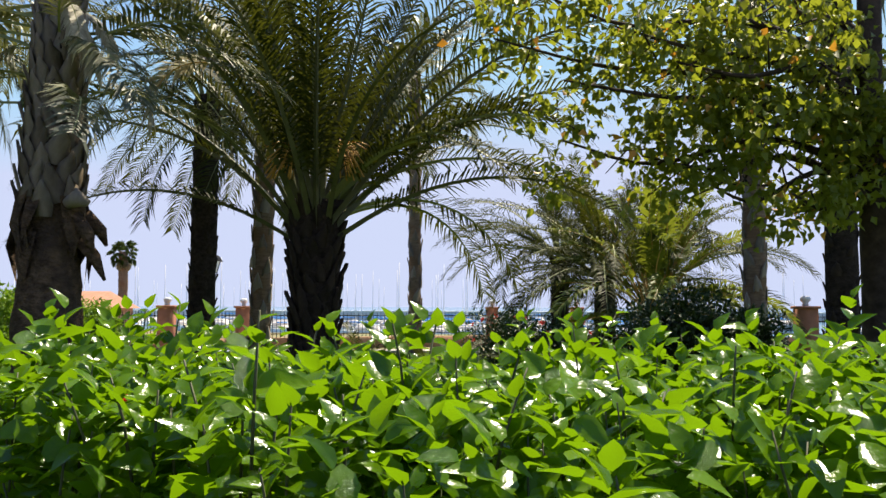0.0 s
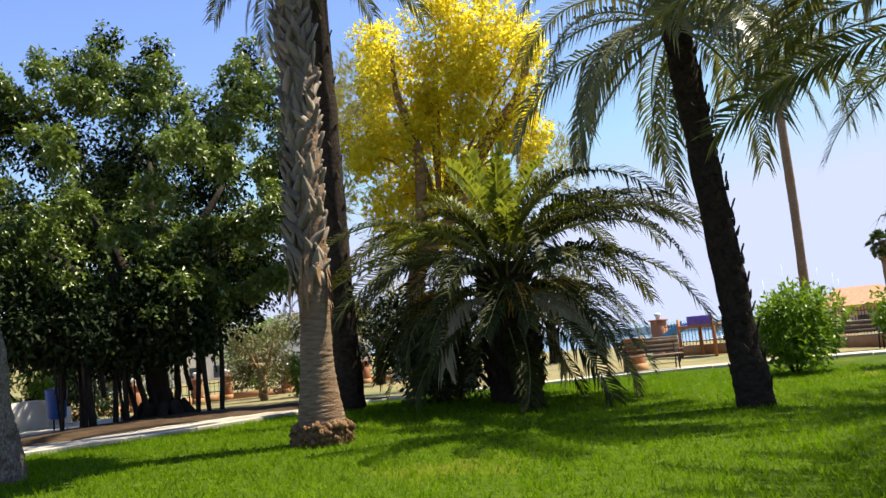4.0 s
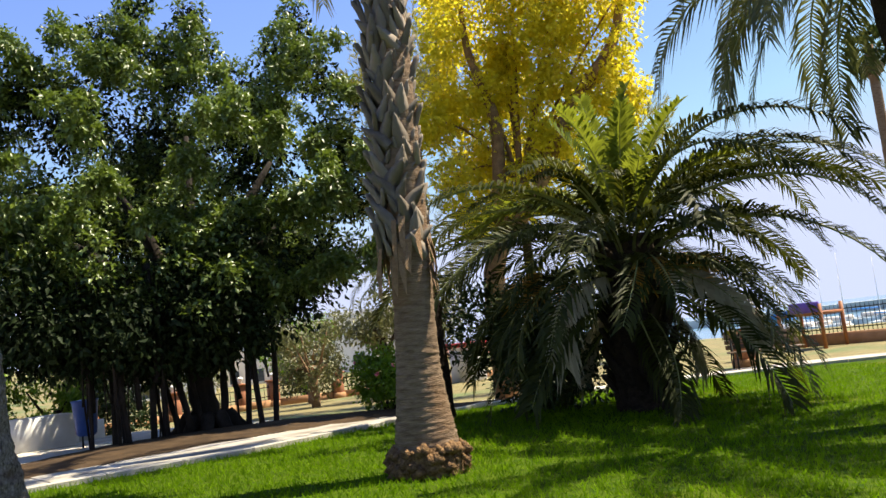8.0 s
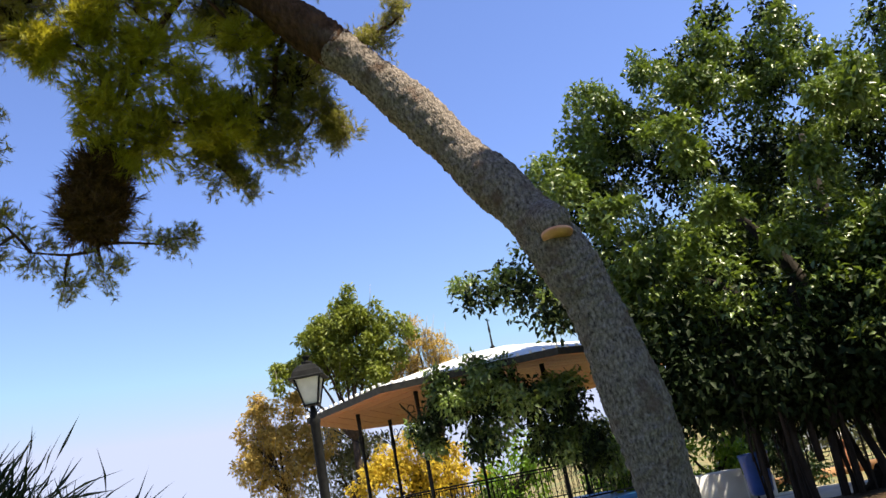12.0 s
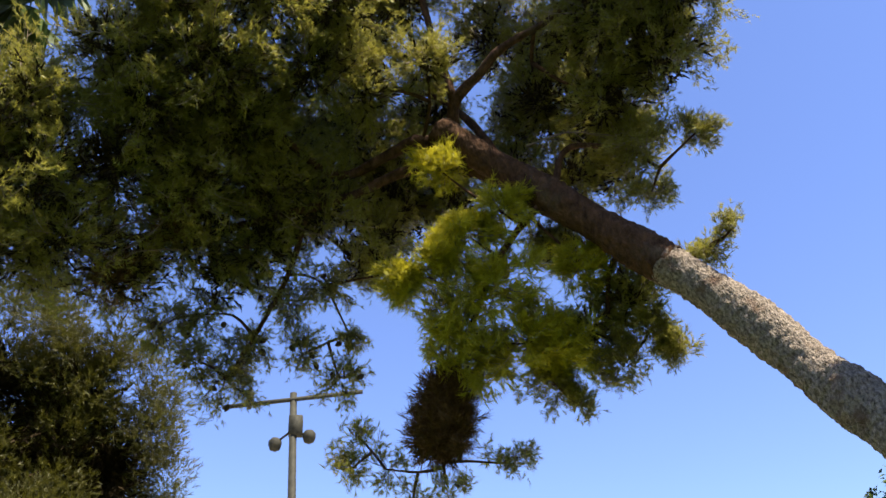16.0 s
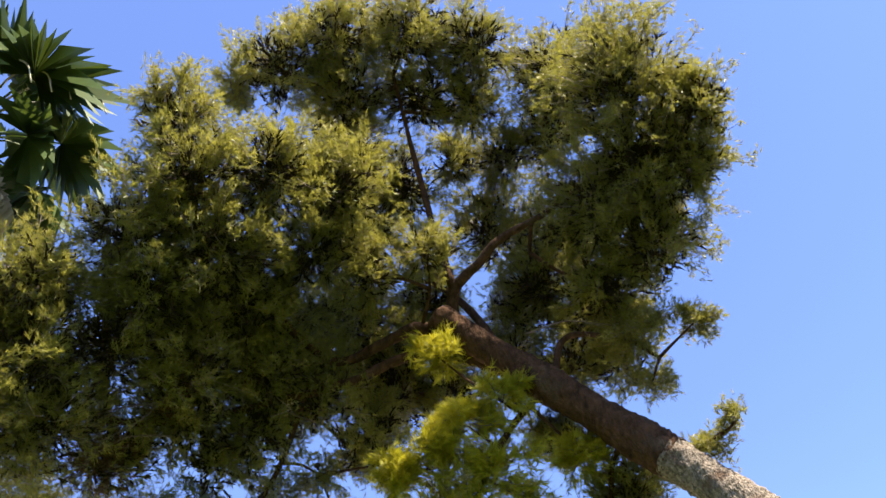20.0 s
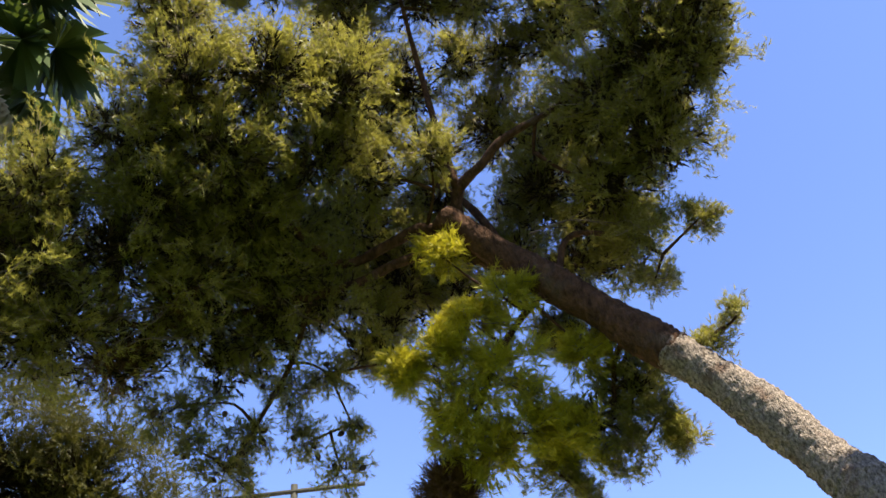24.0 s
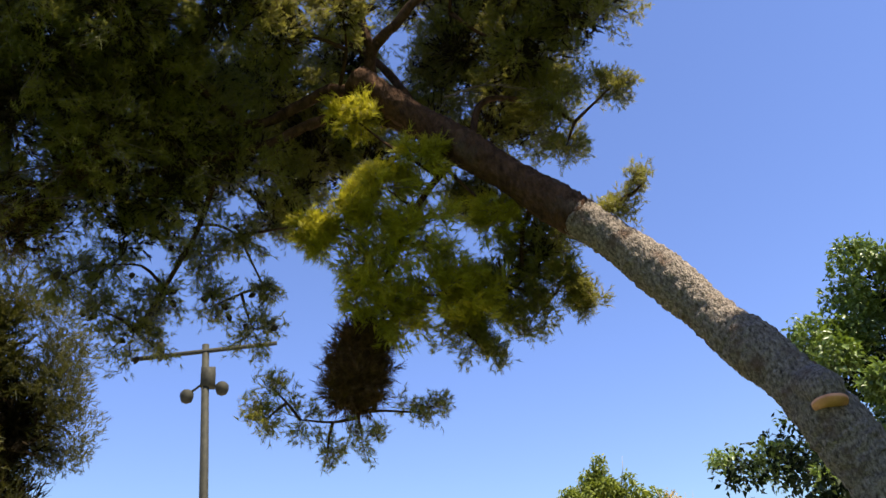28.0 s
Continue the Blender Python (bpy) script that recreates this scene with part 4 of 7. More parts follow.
for k in range(22):
    a = qn.uniform(0, 6.28)
    h1 = qn.uniform(2.2, 2.6)
    h0 = h1 - qn.uniform(0.3, 0.65)
    w, o = qn.uniform(0.06, 0.13), qn.uniform(0.02, 0.10)
    cc, s = math.cos(a), math.sin(a)
    rad = 0.29
    t2 = qn.uniform(-0.12, 0.12)
    g.add([(rad * cc - w * s, rad * s + w * cc, h1), (rad * cc + w * s, rad * s - w * cc, h1), ((rad + o) * cc + w * s * 0.8, (rad + o) * s - w * cc * 0.8, (h0 + h1) / 2), ((rad + o) * cc - w * s * 0.8, (rad + o) * s + w * cc * 0.8, (h0 + h1) / 2 + 0.05),
           ((rad + o * 0.6) * cc - t2 * s, (rad + o * 0.6) * s + t2 * cc, h0)], [(0, 1, 2, 3), (3, 2, 4)])
g.make("collar", M["near_bark"], near, "ragged collar of torn leaf bases")
g = Geo().tube([(0.22, -0.20, 2.46), (0.33, -0.22, 2.52), (0.41, -0.16, 2.47)], [0.05, 0.09, 0.03], 8, 0.2)
g.make("cut_sheath", M["boot"], near, "pale cut leaf sheath")
for a, h, ln, k in ((-0.35, 2.25, 0.30, 0), (-0.1, 2.05, 0.36, 1), (0.5, 2.3, 0.25, 2)):
    c, s = math.cos(a), math.sin(a)
    t = Geo().tube([(0.27 * c, 0.27 * s, h + 0.1), (0.42 * c, 0.42 * s, h - 0.05), ((0.35 + ln * 0.5) * c, (0.35 + ln * 0.5) * s, h - ln * 0.75)], [0.07, 0.06, 0.015], 6, 0.3)
    t.make("torn_stub", M["near_bark"], near, "hanging torn leaf base")
crown(near, (0, 0, 9.3), GREY, (2, 4, 6, 6), 30, 12, r=0.2)
# old leaves hanging below the crown, to both sides
qh = random.Random(14)
OLD = frond_set(2.1, 44, 0.44, M["frond_grey"], M["rachis"], 600, ((22, 58, 1.0), (8, 55, 1.0), (-6, 48, 0.95)), hang=0.3, vee=0.25, width=0.017)
for k in range(17):
    a = radians(150 + 8.5 * k + qh.uniform(-6, 6)) if k < 9 else radians(-65 + 14 * (k - 9) + qh.uniform(-8, 8))
    z = qh.uniform(3.3, 4.7)
    m = Matrix.Translation((0.16 * math.cos(a), 0.16 * math.sin(a), z)) @ Matrix.Rotation(a, 4, "Z") @ Matrix.Rotation(radians(qh.uniform(-10, 10)), 4, "Y") \
        @ Matrix.Rotation(radians(qh.uniform(-25, 25)), 4, "X") @ Matrix.Scale(qh.uniform(0.75, 1.05), 4)
    share("frond", OLD[k % 3], near, m)
for a, z in ((-38, 4.15), (-20, 4.3), (-50, 4.35), (200, 4.0)):
    m = Matrix.Translation((0.25 * math.cos(radians(a)), 0.25 * math.sin(radians(a)), z)) @ Matrix.Rotation(radians(a), 4, "Z") @ Matrix.Scale(0.4, 4)
    share("dry_frond", DRYF[2], near, m, "dry bleached leaf")

# the pale fan palm on the lawn with a flared ringed foot
ax_, ay_ = -12.75, 7.98
pale = thing("fan_palm", (ax_, ay_, rise(ax_, ay_) - 0.04), "tall grey fan palm with a flared ringed foot", "palm tree", "palms in the park")
axis, radius = palm_trunk(pale, [(0, 0, 0.1), (0.0, 0.0, 1.2), (0.04, 0.03, 2.6), (0.06, 0.05, 5.0), (0.0, 0.05, 9.5)], [0.385, 0.345, 0.305, 0.27, 0.24, 0.23, 0.22, 0.22, 0.22, 0.22, 0.22, 0.22, 0.22, 0.22, 0.22, 0.22, 0.22], M["palm_grey"], n=300, sides=24, rough=0.06, rings=0.0045)
boots(pale, axis, radius, 2.45, 6.6, 270, [boot_mesh(0.12, 0.25, 0.085, M["boot"], 37 + k) for k in range(5)], 8, tilt=45, vary=0.45)
g = Geo()
rq = random.Random(3)
for k in range(260):
    a = rq.uniform(0, 6.28)
    z = rq.uniform(0.0, 0.36)
    r = 0.34 + 0.05 * math.sin(math.pi * z / 0.4) + rq.uniform(-0.035, 0.03)
    s = rq.uniform(0.025, 0.065)
    c = Vector((r * math.cos(a), r * math.sin(a), z))
    g.tube([c + Vector((0, 0, s)), c + Vector((math.cos(a), math.sin(a), -0.3)) * s * 0.6, c - Vector((0, 0, s))], [s * 0.4, s, s * 0.4], 5, 0.5)
g.lathe((0, 0, 0), ((0.38, -0.05), (0.41, 0.1), (0.40, 0.26), (0.36, 0.36), (0.3, 0.38)), 24)
g.make("root_mass", M["rootball"], pale, "crumbly brown root mass")
g = Geo()
for k in range(26):
    a = rq.uniform(0, 6.28)
    z = rq.uniform(1.95, 2.6)
    c, s, w = math.cos(a), math.sin(a), rq.uniform(0.025, 0.07)
    r = 0.285
    g.add([(r * c - w * s, r * s + w * c, z + 0.3), (r * c + w * s, r * s - w * c, z + 0.3), ((r + 0.07) * c + w * s, (r + 0.07) * s - w * c, z), ((r + 0.05) * c, (r + 0.05) * s, z - rq.uniform(0.05, 0.28))], [(0, 1, 2), (0, 2, 3)])
g.make("fibre", M["fibre"], pale, "brown fibre and torn leaf sheaths")


def fan_mesh(size, seed, material):
    """A fan leaf: a stalk along +x and a half wheel of pleated fingers with drooping tips."""
    r = random.Random(seed)
    g = Geo()
    g.tube([(0, 0, 0), (size * 0.5, 0, size * 0.12), (size, 0, size * 0.1)], [0.02, 0.016, 0.012], 4, caps=False)
    hub = Vector((size, 0, size * 0.1))
    n = 26
    for k in range(n):
        a = radians(-125 + 250 * (k + 0.5) / n)
        d = Vector((math.cos(a), math.sin(a), 0.06 * (1 if k % 2 else -1)))
        sd = Vector((-d.y, d.x, 0))
        ln = size * (0.75 + 0.25 * math.cos(a)) * r.uniform(0.85, 1.1)
        mid = hub + d * ln * 0.55
        w = ln * 0.55 * math.tan(radians(250 / n / 2)) * 1.05
        tip = hub + d * ln * 0.94 + Vector((0, 0, -ln * r.uniform(0.3, 0.85)))
        g.add([hub, mid - sd * w, tip, mid + sd * w], [(0, 1, 2), (0, 2, 3)])
    me = bpy.data.meshes.new("fan_leaf")
    me.from_pydata(g.v, [], g.f)
    me.materials.append(material)
    return me


FAN = [fan_mesh(1.0, k, M["fan"]) for k in range(3)]
FAN_DRY = [fan_mesh(0.9, 9 + k, M["frond_dry"]) for k in range(2)]


def fan_crown(parent, top, n, seed, r=0.2, skirt=0, scale=1.0):
    q = random.Random(seed)
    for i in range(n):
        a = radians(i * 137.5 + q.uniform(-10, 10))
        el = 75 - 125 * (i / max(1, n - 1))
        m = Matrix.Translation(Vector(top) + Vector((r * math.cos(a), r * math.sin(a), -0.4 * i / n))) @ Matrix.Rotation(a, 4, "Z") @ Matrix.Rotation(radians(-el), 4, "Y") @ Matrix.Rotation(radians(q.uniform(-40, 40)), 4, "X") @ Matrix.Scale(scale * q.uniform(0.85, 1.15), 4)
        share("fan_leaf", FAN[i % 3], parent, m)
    for i in range(skirt):
        a = radians(i * 137.5)
        m = Matrix.Translation(Vector(top) + Vector((r * math.cos(a), r * math.sin(a), -0.5))) @ Matrix.Rotation(a, 4, "Z") @ Matrix.Rotation(radians(q.uniform(55, 85)), 4, "Y") @ Matrix.Scale(scale * q.uniform(0.85, 1.15), 4)
        share("dry_fan_leaf", FAN_DRY[i % 2], parent, m, "dry straw-coloured leaf")


fan_crown(pale, (0, 0.05, 9.5), 30, 2, skirt=12)

# dark date palms standing about the lawn
slim = dark_palm(-16.60, 11.20, 10.8, 0.24, (0.0, 0.0), 22, 21, label="slim dark date palm behind the grey fan palm", boot_count=80)
for a, z, k in ((215, 2.55, 0.42), (250, 2.35, 0.36), (190, 2.7, 0.38)):
    m = Matrix.Translation((0.2 * math.cos(radians(a)), 0.2 * math.sin(radians(a)), z)) @ Matrix.Rotation(radians(a), 4, "Z") @ Matrix.Scale(k, 4)
    share("frond", GREY[2], slim, m)
dark_palm(-8.95, 13.2, 6.6, 0.235, (-0.62, 0.12), 40, 22, GREY, (2, 4, 6, 8, 3), label="leaning date palm with a dark trunk and drooping grey-green leaves", boot_count=110)
dark_palm(-5.1, 15.85, 5.5, 0.24, (0.05, 0.0), 34, 23, PHX, (2, 4, 6, 8, 6, 3), label="date palm with a straight dark trunk", boot_count=90)
dark_palm(-4.3, 17.1, 6.6, 0.20, (0.1, 0.0), 26, 24, PHX, (2, 4, 6, 6, 4, 2), label="tall palm with a mottled grey trunk", bark="palm_grey", boot_count=60)
dark_palm(-1.77, 26.9, 9.0, 0.19, (-0.05, 0.0), 24, 25, GREY, label="slender grey palm near the sea wall", bark="palm_grey", boot_count=60)
dark_palm(5.25, 16.2, 7.5, 0.20, (0.05, 0.0), 24, 26, GREY, label="palm with a rough patterned grey trunk", bark="palm_grey", boot_count=70)
dark_palm(5.05, 12.0, 7.0, 0.21, (0.05, 0.0), 26, 27, PHX, (2, 4, 6, 6, 4, 0), label="dark-trunked palm close to the walk", boot_count=80)

# big bushy date palm with leaves to the ground
bx, by = -13.75, 13.05
bushy = thing("date_palm", (bx, by, rise(bx, by) - 0.05), "squat Canary date palm with arching leaves down to the lawn", "palm tree", "palms in the park")
axis, radius = palm_trunk(bushy, [(0, 0, 0), (0, 0, 1.0), (0.02, 0, 2.0), (0.0, 0, 2.75)], [0.50, 0.46, 0.44, 0.46, 0.40], M["palm_bark"], n=24, rough=0.2)
boots(bushy, axis, radius, 0.3, 2.7, 90, BOOT_D, 31)
PHX_C = frond_set(2.75, 44, 0.42, M["frond"], M["rachis"], 500, ((80, 60, 0.7), (58, 90, 0.9), (35, 100, 1.0), (12, 95, 1.05), (-8, 75, 1.0), (-35, 40, 0.85)), hang=0.4, width=0.022)
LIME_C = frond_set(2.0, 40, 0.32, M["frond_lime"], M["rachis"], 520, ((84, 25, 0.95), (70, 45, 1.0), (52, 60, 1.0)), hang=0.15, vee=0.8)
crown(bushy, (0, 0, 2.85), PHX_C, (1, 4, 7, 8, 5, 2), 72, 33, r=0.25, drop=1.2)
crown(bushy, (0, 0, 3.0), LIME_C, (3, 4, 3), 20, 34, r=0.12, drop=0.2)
crown(bushy, (0, 0, 2.3), DRYF, (0, 3, 2), 5, 36, r=0.3, name="dry_frond")


def dates(parent, places, seed):
    for i, (x, y, z) in enumerate(places):
        g = Geo()
        q = random.Random(seed + i)
        for k in range(34):
            d = Vector((x, y, 0)).normalized() * q.uniform(0.1, 0.45) + Vector((q.uniform(-0.2, 0.2), q.uniform(-0.2, 0.2), q.uniform(-0.45, 0.05)))
            g.tube([(x, y, z), Vector((x, y, z)) + d * 0.6, Vector((x, y, z)) + d + Vector((0, 0, -0.08))], [0.006, 0.006, 0.012], 3)
        tagged(g.make("date_bunch", M["dates"], parent, "orange date stalks"), kind="stuff")


LONG_C = frond_set(4.1, 60, 0.44, M["frond"], M["rachis"], 560, ((42, 96, 0.95), (32, 96, 1.0), (20, 92, 1.0)), hang=0.4, width=0.02)
crown(bushy, (0, 0, 2.95), LONG_C, (3, 3, 2), 13, 35, r=0.25, start=-15, arc=120, drop=0.3)
crown(bushy, (0, 0, 2.95), LONG_C, (1, 3, 3), 7, 37, r=0.25, start=190, arc=80, drop=0.3)
# drooping leaves in lime: sunlight on them is put into the colour
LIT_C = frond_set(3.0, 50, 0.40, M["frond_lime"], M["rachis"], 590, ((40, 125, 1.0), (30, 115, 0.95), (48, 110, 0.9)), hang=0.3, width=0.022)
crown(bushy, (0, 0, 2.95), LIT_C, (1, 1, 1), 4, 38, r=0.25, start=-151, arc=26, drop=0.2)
dates(bushy, ((0.55, -0.5, 2.2), (-0.6, -0.5, 2.1), (0.7, 0.1, 2.35), (-1.0, -0.9, 2.35), (-0.8, -1.2, 2.2), (0.9, -0.6, 2.3), (1.1, 0.2, 2.3)), 50)

# large date palm straight beyond the hedge
dx, dy = -2.08, 10.95
large = thing("date_palm", (dx, dy, rise(dx, dy) - 0.05), "large date palm with a stout dark trunk and a wide crown", "palm tree", "palms in the park")
axis, radius = palm_trunk(large, [(0, 0, 0), (0.0, 0, 1.0), (0.0, 0, 2.0), (0.0, 0, 2.9)], [0.33, 0.28, 0.28, 0.32, 0.34], M["palm_bark"], n=26, rough=0.2)
boots(large, axis, radius, 0.3, 2.85, 120, [boot_mesh(0.14, 0.28, 0.085, M["boot_dark"], 57 + k) for k in range(3)], 41)
# leaf stalks here take the shade-coloured rachis
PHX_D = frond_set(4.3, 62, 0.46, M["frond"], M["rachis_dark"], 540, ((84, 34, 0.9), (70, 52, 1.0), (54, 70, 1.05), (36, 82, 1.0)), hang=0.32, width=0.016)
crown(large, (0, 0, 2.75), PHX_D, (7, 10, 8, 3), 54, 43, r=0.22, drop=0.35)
crown(large, (0, 0, 2.9), [PHX[2], PHX[3]], (2, 1), 8, 44, r=0.22, start=-45, arc=95, drop=0.2)
dates(large, ((0.35, -0.35, 3.6), (-0.2, -0.45, 3.55)), 60)
curled = frond_mesh("frond", 1.9, 48, 165, 40, 0.46, 620, M["frond_dry"], M["rachis_gold"], vee=0.2, hang=0.3, width=0.026, bare=0.2)
share("dry_frond", curled, large, Matrix.Translation((-0.5, -0.95, 4.05)) @ Matrix.Rotation(radians(186), 4, "Z"), "bleached curled leaf")

# golden-stalked palms further along
for x, y, hgt, sd, fr, n in ((3.2, 20.8, 2.3, 71, PHX, 44), (4.1, 19.6, 1.4, 72, GOLD, 40), (5.0, 22.5, 2.2, 73, PHX, 40), (2.4, 23.5, 2.9, 74, PHX, 40)):
    p = thing("date_palm", (x, y, rise(x, y) - 0.05), "young date palm with golden leaf stalks" if fr is GOLD else "date palm with a short rough trunk near the sea wall", "palm tree", "palms in the park")
    axis, radius = palm_trunk(p, [(0, 0, 0), (0, 0, hgt * 0.5), (0, 0, hgt)], [0.28, 0.24, 0.25], M["palm_bark"], n=16, rough=0.2)
    boots(p, axis, radius, 0.2, hgt, 40, BOOT_S, sd, "leaf_scar")
    crown(p, (0, 0, hgt + 0.1), fr, (3, 5, 7, 6, 3, 1) if fr is PHX else (4, 6, 5, 3), n, sd, r=0.15, drop=0.3)
for x, y, s in ((-1.55, 12.9, 0.42), (-3.3, 12.6, 0.40), (-0.6, 13.4, 0.36)):
    p = thing("palm_seedling", (x, y, rise(x, y)), "young palm sprouting in the grass", "palm tree", "young palms")
    crown(p, (0, 0, 0.2), [PHX[0], PHX[1], PHX[2]], (3, 4, 2), 9, int(x * 10) % 97, r=0.05, drop=0.0)
    for c in p.children:
        c.matrix_basis = c.matrix_basis @ Matrix.Scale(s, 4)

# far fan palms
for x, y, hgt, r in ((-19.5, 37.5, 11.4, 0.19), (-11.93, -5.18, 10.8, 0.22), (-22.8, 55.5, 5.0, 0.3)):
    p = thing("fan_palm", (x, y, rise(x, y) - 0.05), "tall fan palm with a brown skirt of dry leaves", "palm tree", "fan palms")
    palm_trunk(p, [(0, 0, 0), (0.05, 0, hgt * 0.5), (0, 0, hgt)], [r * 1.3, r, r, r * 0.95], M["palm_grey"], n=30, rough=0.12)
    for k in range(5 if y < 0 else 0):
        o = 0.28 * (k - 2)
        Geo().tube(curve_points([(0, 0.1, hgt + 0.1), (-0.1 + o, 0.7, hgt + 0.75 - 0.1 * k), (-0.15 + o, 1.25, hgt + 0.8 - 0.18 * k), (-0.2 + o, 1.5, hgt + 0.35 - 0.2 * k)], 12), [0.02 - 0.001 * i for i in range(12)], 5).make("flower_stalk", M["frond_dry"], p, "pale arching flower stalk")
    fan_crown(p, (0, 0, hgt), 26, int(hgt * 10), skirt=16, scale=0.9 if y < 30 else 0.42)

# ---- main pine ----
PINE = [(-14.35, 4.15, 0.25), (-14.23, 4.1, 1.12), (-14.2, 4.03, 1.9), (-14.19, 3.89, 2.71), (-14.21, 3.705, 3.255), (-14.35, 3.485, 3.725), (-14.49, 3.235, 4.135), (-14.58, 2.925, 4.655), (-14.59, 2.515, 5.205), (-14.6, 2.045, 5.735), (-14.56, 1.565, 6.255), (-14.49, 1.065, 6.775), (-14.27, 0.385, 7.435)]
pine = thing("pine_tree", (0, 0, 0), "big leaning pine with scaly grey-brown bark and a broad crown", "pine tree")
q = curve_points(PINE, 360)
pine_r = [0.228 + 0.09 * (1 - smooth(0, 10, i)) - 0.065 * i / 89 + 0.015 * math.sin(i * 0.5) for i in [k / 4 for k in range(360)]]
plated(q[:255], pine_r[:255], 64, 0.05, 0.011).make("trunk", M["pine_bark"], pine)
# upper trunk: redder bark, also coloured darker to imitate crown shade
plated(q[252:], pine_r[252:], 44, 0.06, 0.012).make("upper_trunk", M["pine_red"], pine, "reddish brown upper bark, darkened for the crown's shade")
# limbs of the crown: their lines from the trunk, and the tufted lobes (x, y, z, radius) that each one carries
BOUGHS = {}
BOUGHS["right"] = [(-14.4, 0.5, 7.4), (-14.24, 0.58, 7.73), (-14.18, 0.88, 7.94), (-14.12, 1.18, 8.16), (-14.21, 1.7, 8.44), (-14.17, 2.35, 8.81), (-13.75, 2.75, 9.3)]
BOUGHS["left"] = [(-14.42, 0.48, 7.3), (-14.26, 0.16, 7.39), (-14.21, -0.14, 7.29), (-13.97, -0.6, 6.99), (-13.3, -0.8, 7.0), (-12.5, -1.0, 7.2), (-11.9, -1.2, 7.5)]
BOUGHS["low"] = [(-14.6, 0.97, 6.82), (-14.46, 0.56, 7.02), (-14.3, 0.0, 7.08), (-14.1, -0.54, 6.8), (-13.72, -1.2, 6.51), (-13.26, -1.78, 6.17), (-12.67, -2.21, 6.01), (-11.8, -2.4, 6.1)]
BOUGHS["top"] = [(-14.22, 0.59, 7.75), (-14.09, 0.44, 8.66), (-13.71, 0.37, 9.59), (-13.09, 0.39, 10.36)]
BOUGHS["side"] = [(-14.73, 1.38, 6.62), (-14.82, 1.56, 7.2), (-15.05, 2.1, 7.16), (-15.15, 2.4, 6.9)]
BOUGHS["rear"] = [(-14.83, 0.91, 7.01), (-14.83, 0.67, 7.72), (-14.86, 0.23, 8.44), (-14.82, -0.33, 8.84)]
BOUGHS["spray"] = [(-14.5, 1.3, 6.4), (-14.45, 0.9, 5.95), (-14.6, 0.55, 5.5), (-14.8, 0.2, 4.9), (-14.88, 0.03, 4.35)]
BOUGHS["shade"] = [(-14.6, 2.0, 5.75), (-14.95, 1.75, 5.75), (-15.3, 1.6, 5.4)]
BOUGHS["fringe"] = [(-13.9, -0.9, 6.65), (-14.2, -1.3, 6.1), (-14.4, -1.8, 5.6), (-14.49, -2.1, 5.3)]
BOUGHS["sprig"] = [(-14.58, 2.35, 5.45), (-14.66, 2.55, 5.52), (-14.6, 2.75, 5.57)]
LOBES = {}
LOBES["right"] = [(-13.58, 2.85, 9.41, 0.89), (-14.07, 2.91, 8.64, 0.86), (-14.39, 2.28, 8.48, 0.81), (-14.63, 2.66, 7.98, 0.64), (-14.89, 2.06, 7.81, 0.55), (-14.08, 2.15, 10.74, 0.76), (-14.53, 1.85, 10.15, 0.57), (-14.05, 3.23, 8.24, 0.36), (-13.7, 3.49, 8.78, 0.43), (-15.11, 1.29, 8.34, 0.46)]
LOBES["top"] = [(-12.86, 0.64, 10.79, 0.67), (-12.47, -0.07, 10.45, 0.65), (-13.34, 1.33, 10.77, 0.6), (-12.28, -0.67, 9.98, 0.56), (-12.97, -0.17, 10.02, 0.57), (-13.51, 0.55, 10.39, 0.56), (-13.79, 1.17, 10.22, 0.42), (-12.14, -1.05, 9.65, 0.29)]
LOBES["left"] = [(-11.54, -1.18, 8.4, 0.48), (-11.8, -1.04, 7.68, 0.64), (-12.2, -0.47, 7.88, 0.6), (-12.69, -0.03, 8.0, 0.53), (-11.82, -1.54, 7.19, 0.58), (-12.33, -0.96, 7.24, 0.64), (-12.93, -0.38, 7.52, 0.55), (-13.49, -0.12, 7.58, 0.4), (-13.71, 0.48, 7.91, 0.34), (-12.25, -1.55, 6.87, 0.58), (-12.93, -1.08, 7.09, 0.6), (-12.78, 0.1, 8.38, 0.4)]
LOBES["low"] = [(-11.57, -2.18, 6.66, 0.52), (-11.89, -2.28, 6.15, 0.67), (-12.34, -1.93, 6.45, 0.58), (-12.92, -1.55, 6.59, 0.6), (-13.54, -1.11, 6.79, 0.56), (-11.37, -2.57, 6.23, 0.67), (-12.31, -2.4, 5.79, 0.63), (-11.66, -2.73, 5.62, 0.71), (-13.27, -1.79, 6.35, 0.61), (-13.86, -1.4, 6.36, 0.51), (-14.14, -0.86, 6.79, 0.55), (-13.1, -2.28, 5.83, 0.41), (-14.69, -0.56, 6.64, 0.36), (-13.83, -1.78, 6.05, 0.34)]
LOBES["side"] = [(-15.13, 2.22, 7.23, 0.42), (-15.0, 2.84, 7.1, 0.22), (-15.18, 2.27, 6.66, 0.23)]
LOBES["spray"] = [(-14.29, 0.62, 6.07, 0.28), (-14.36, 0.95, 6.29, 0.24), (-14.34, 0.19, 5.77, 0.32), (-14.24, -0.1, 5.73, 0.21), (-14.55, 0.78, 5.56, 0.39), (-14.57, 0.31, 5.26, 0.34), (-14.91, 0.85, 5.18, 0.37), (-15.12, 1.18, 5.14, 0.32), (-14.77, 0.45, 4.98, 0.31), (-14.8, 1.5, 5.82, 0.24), (-14.3, 0.36, 6.96, 0.23)]
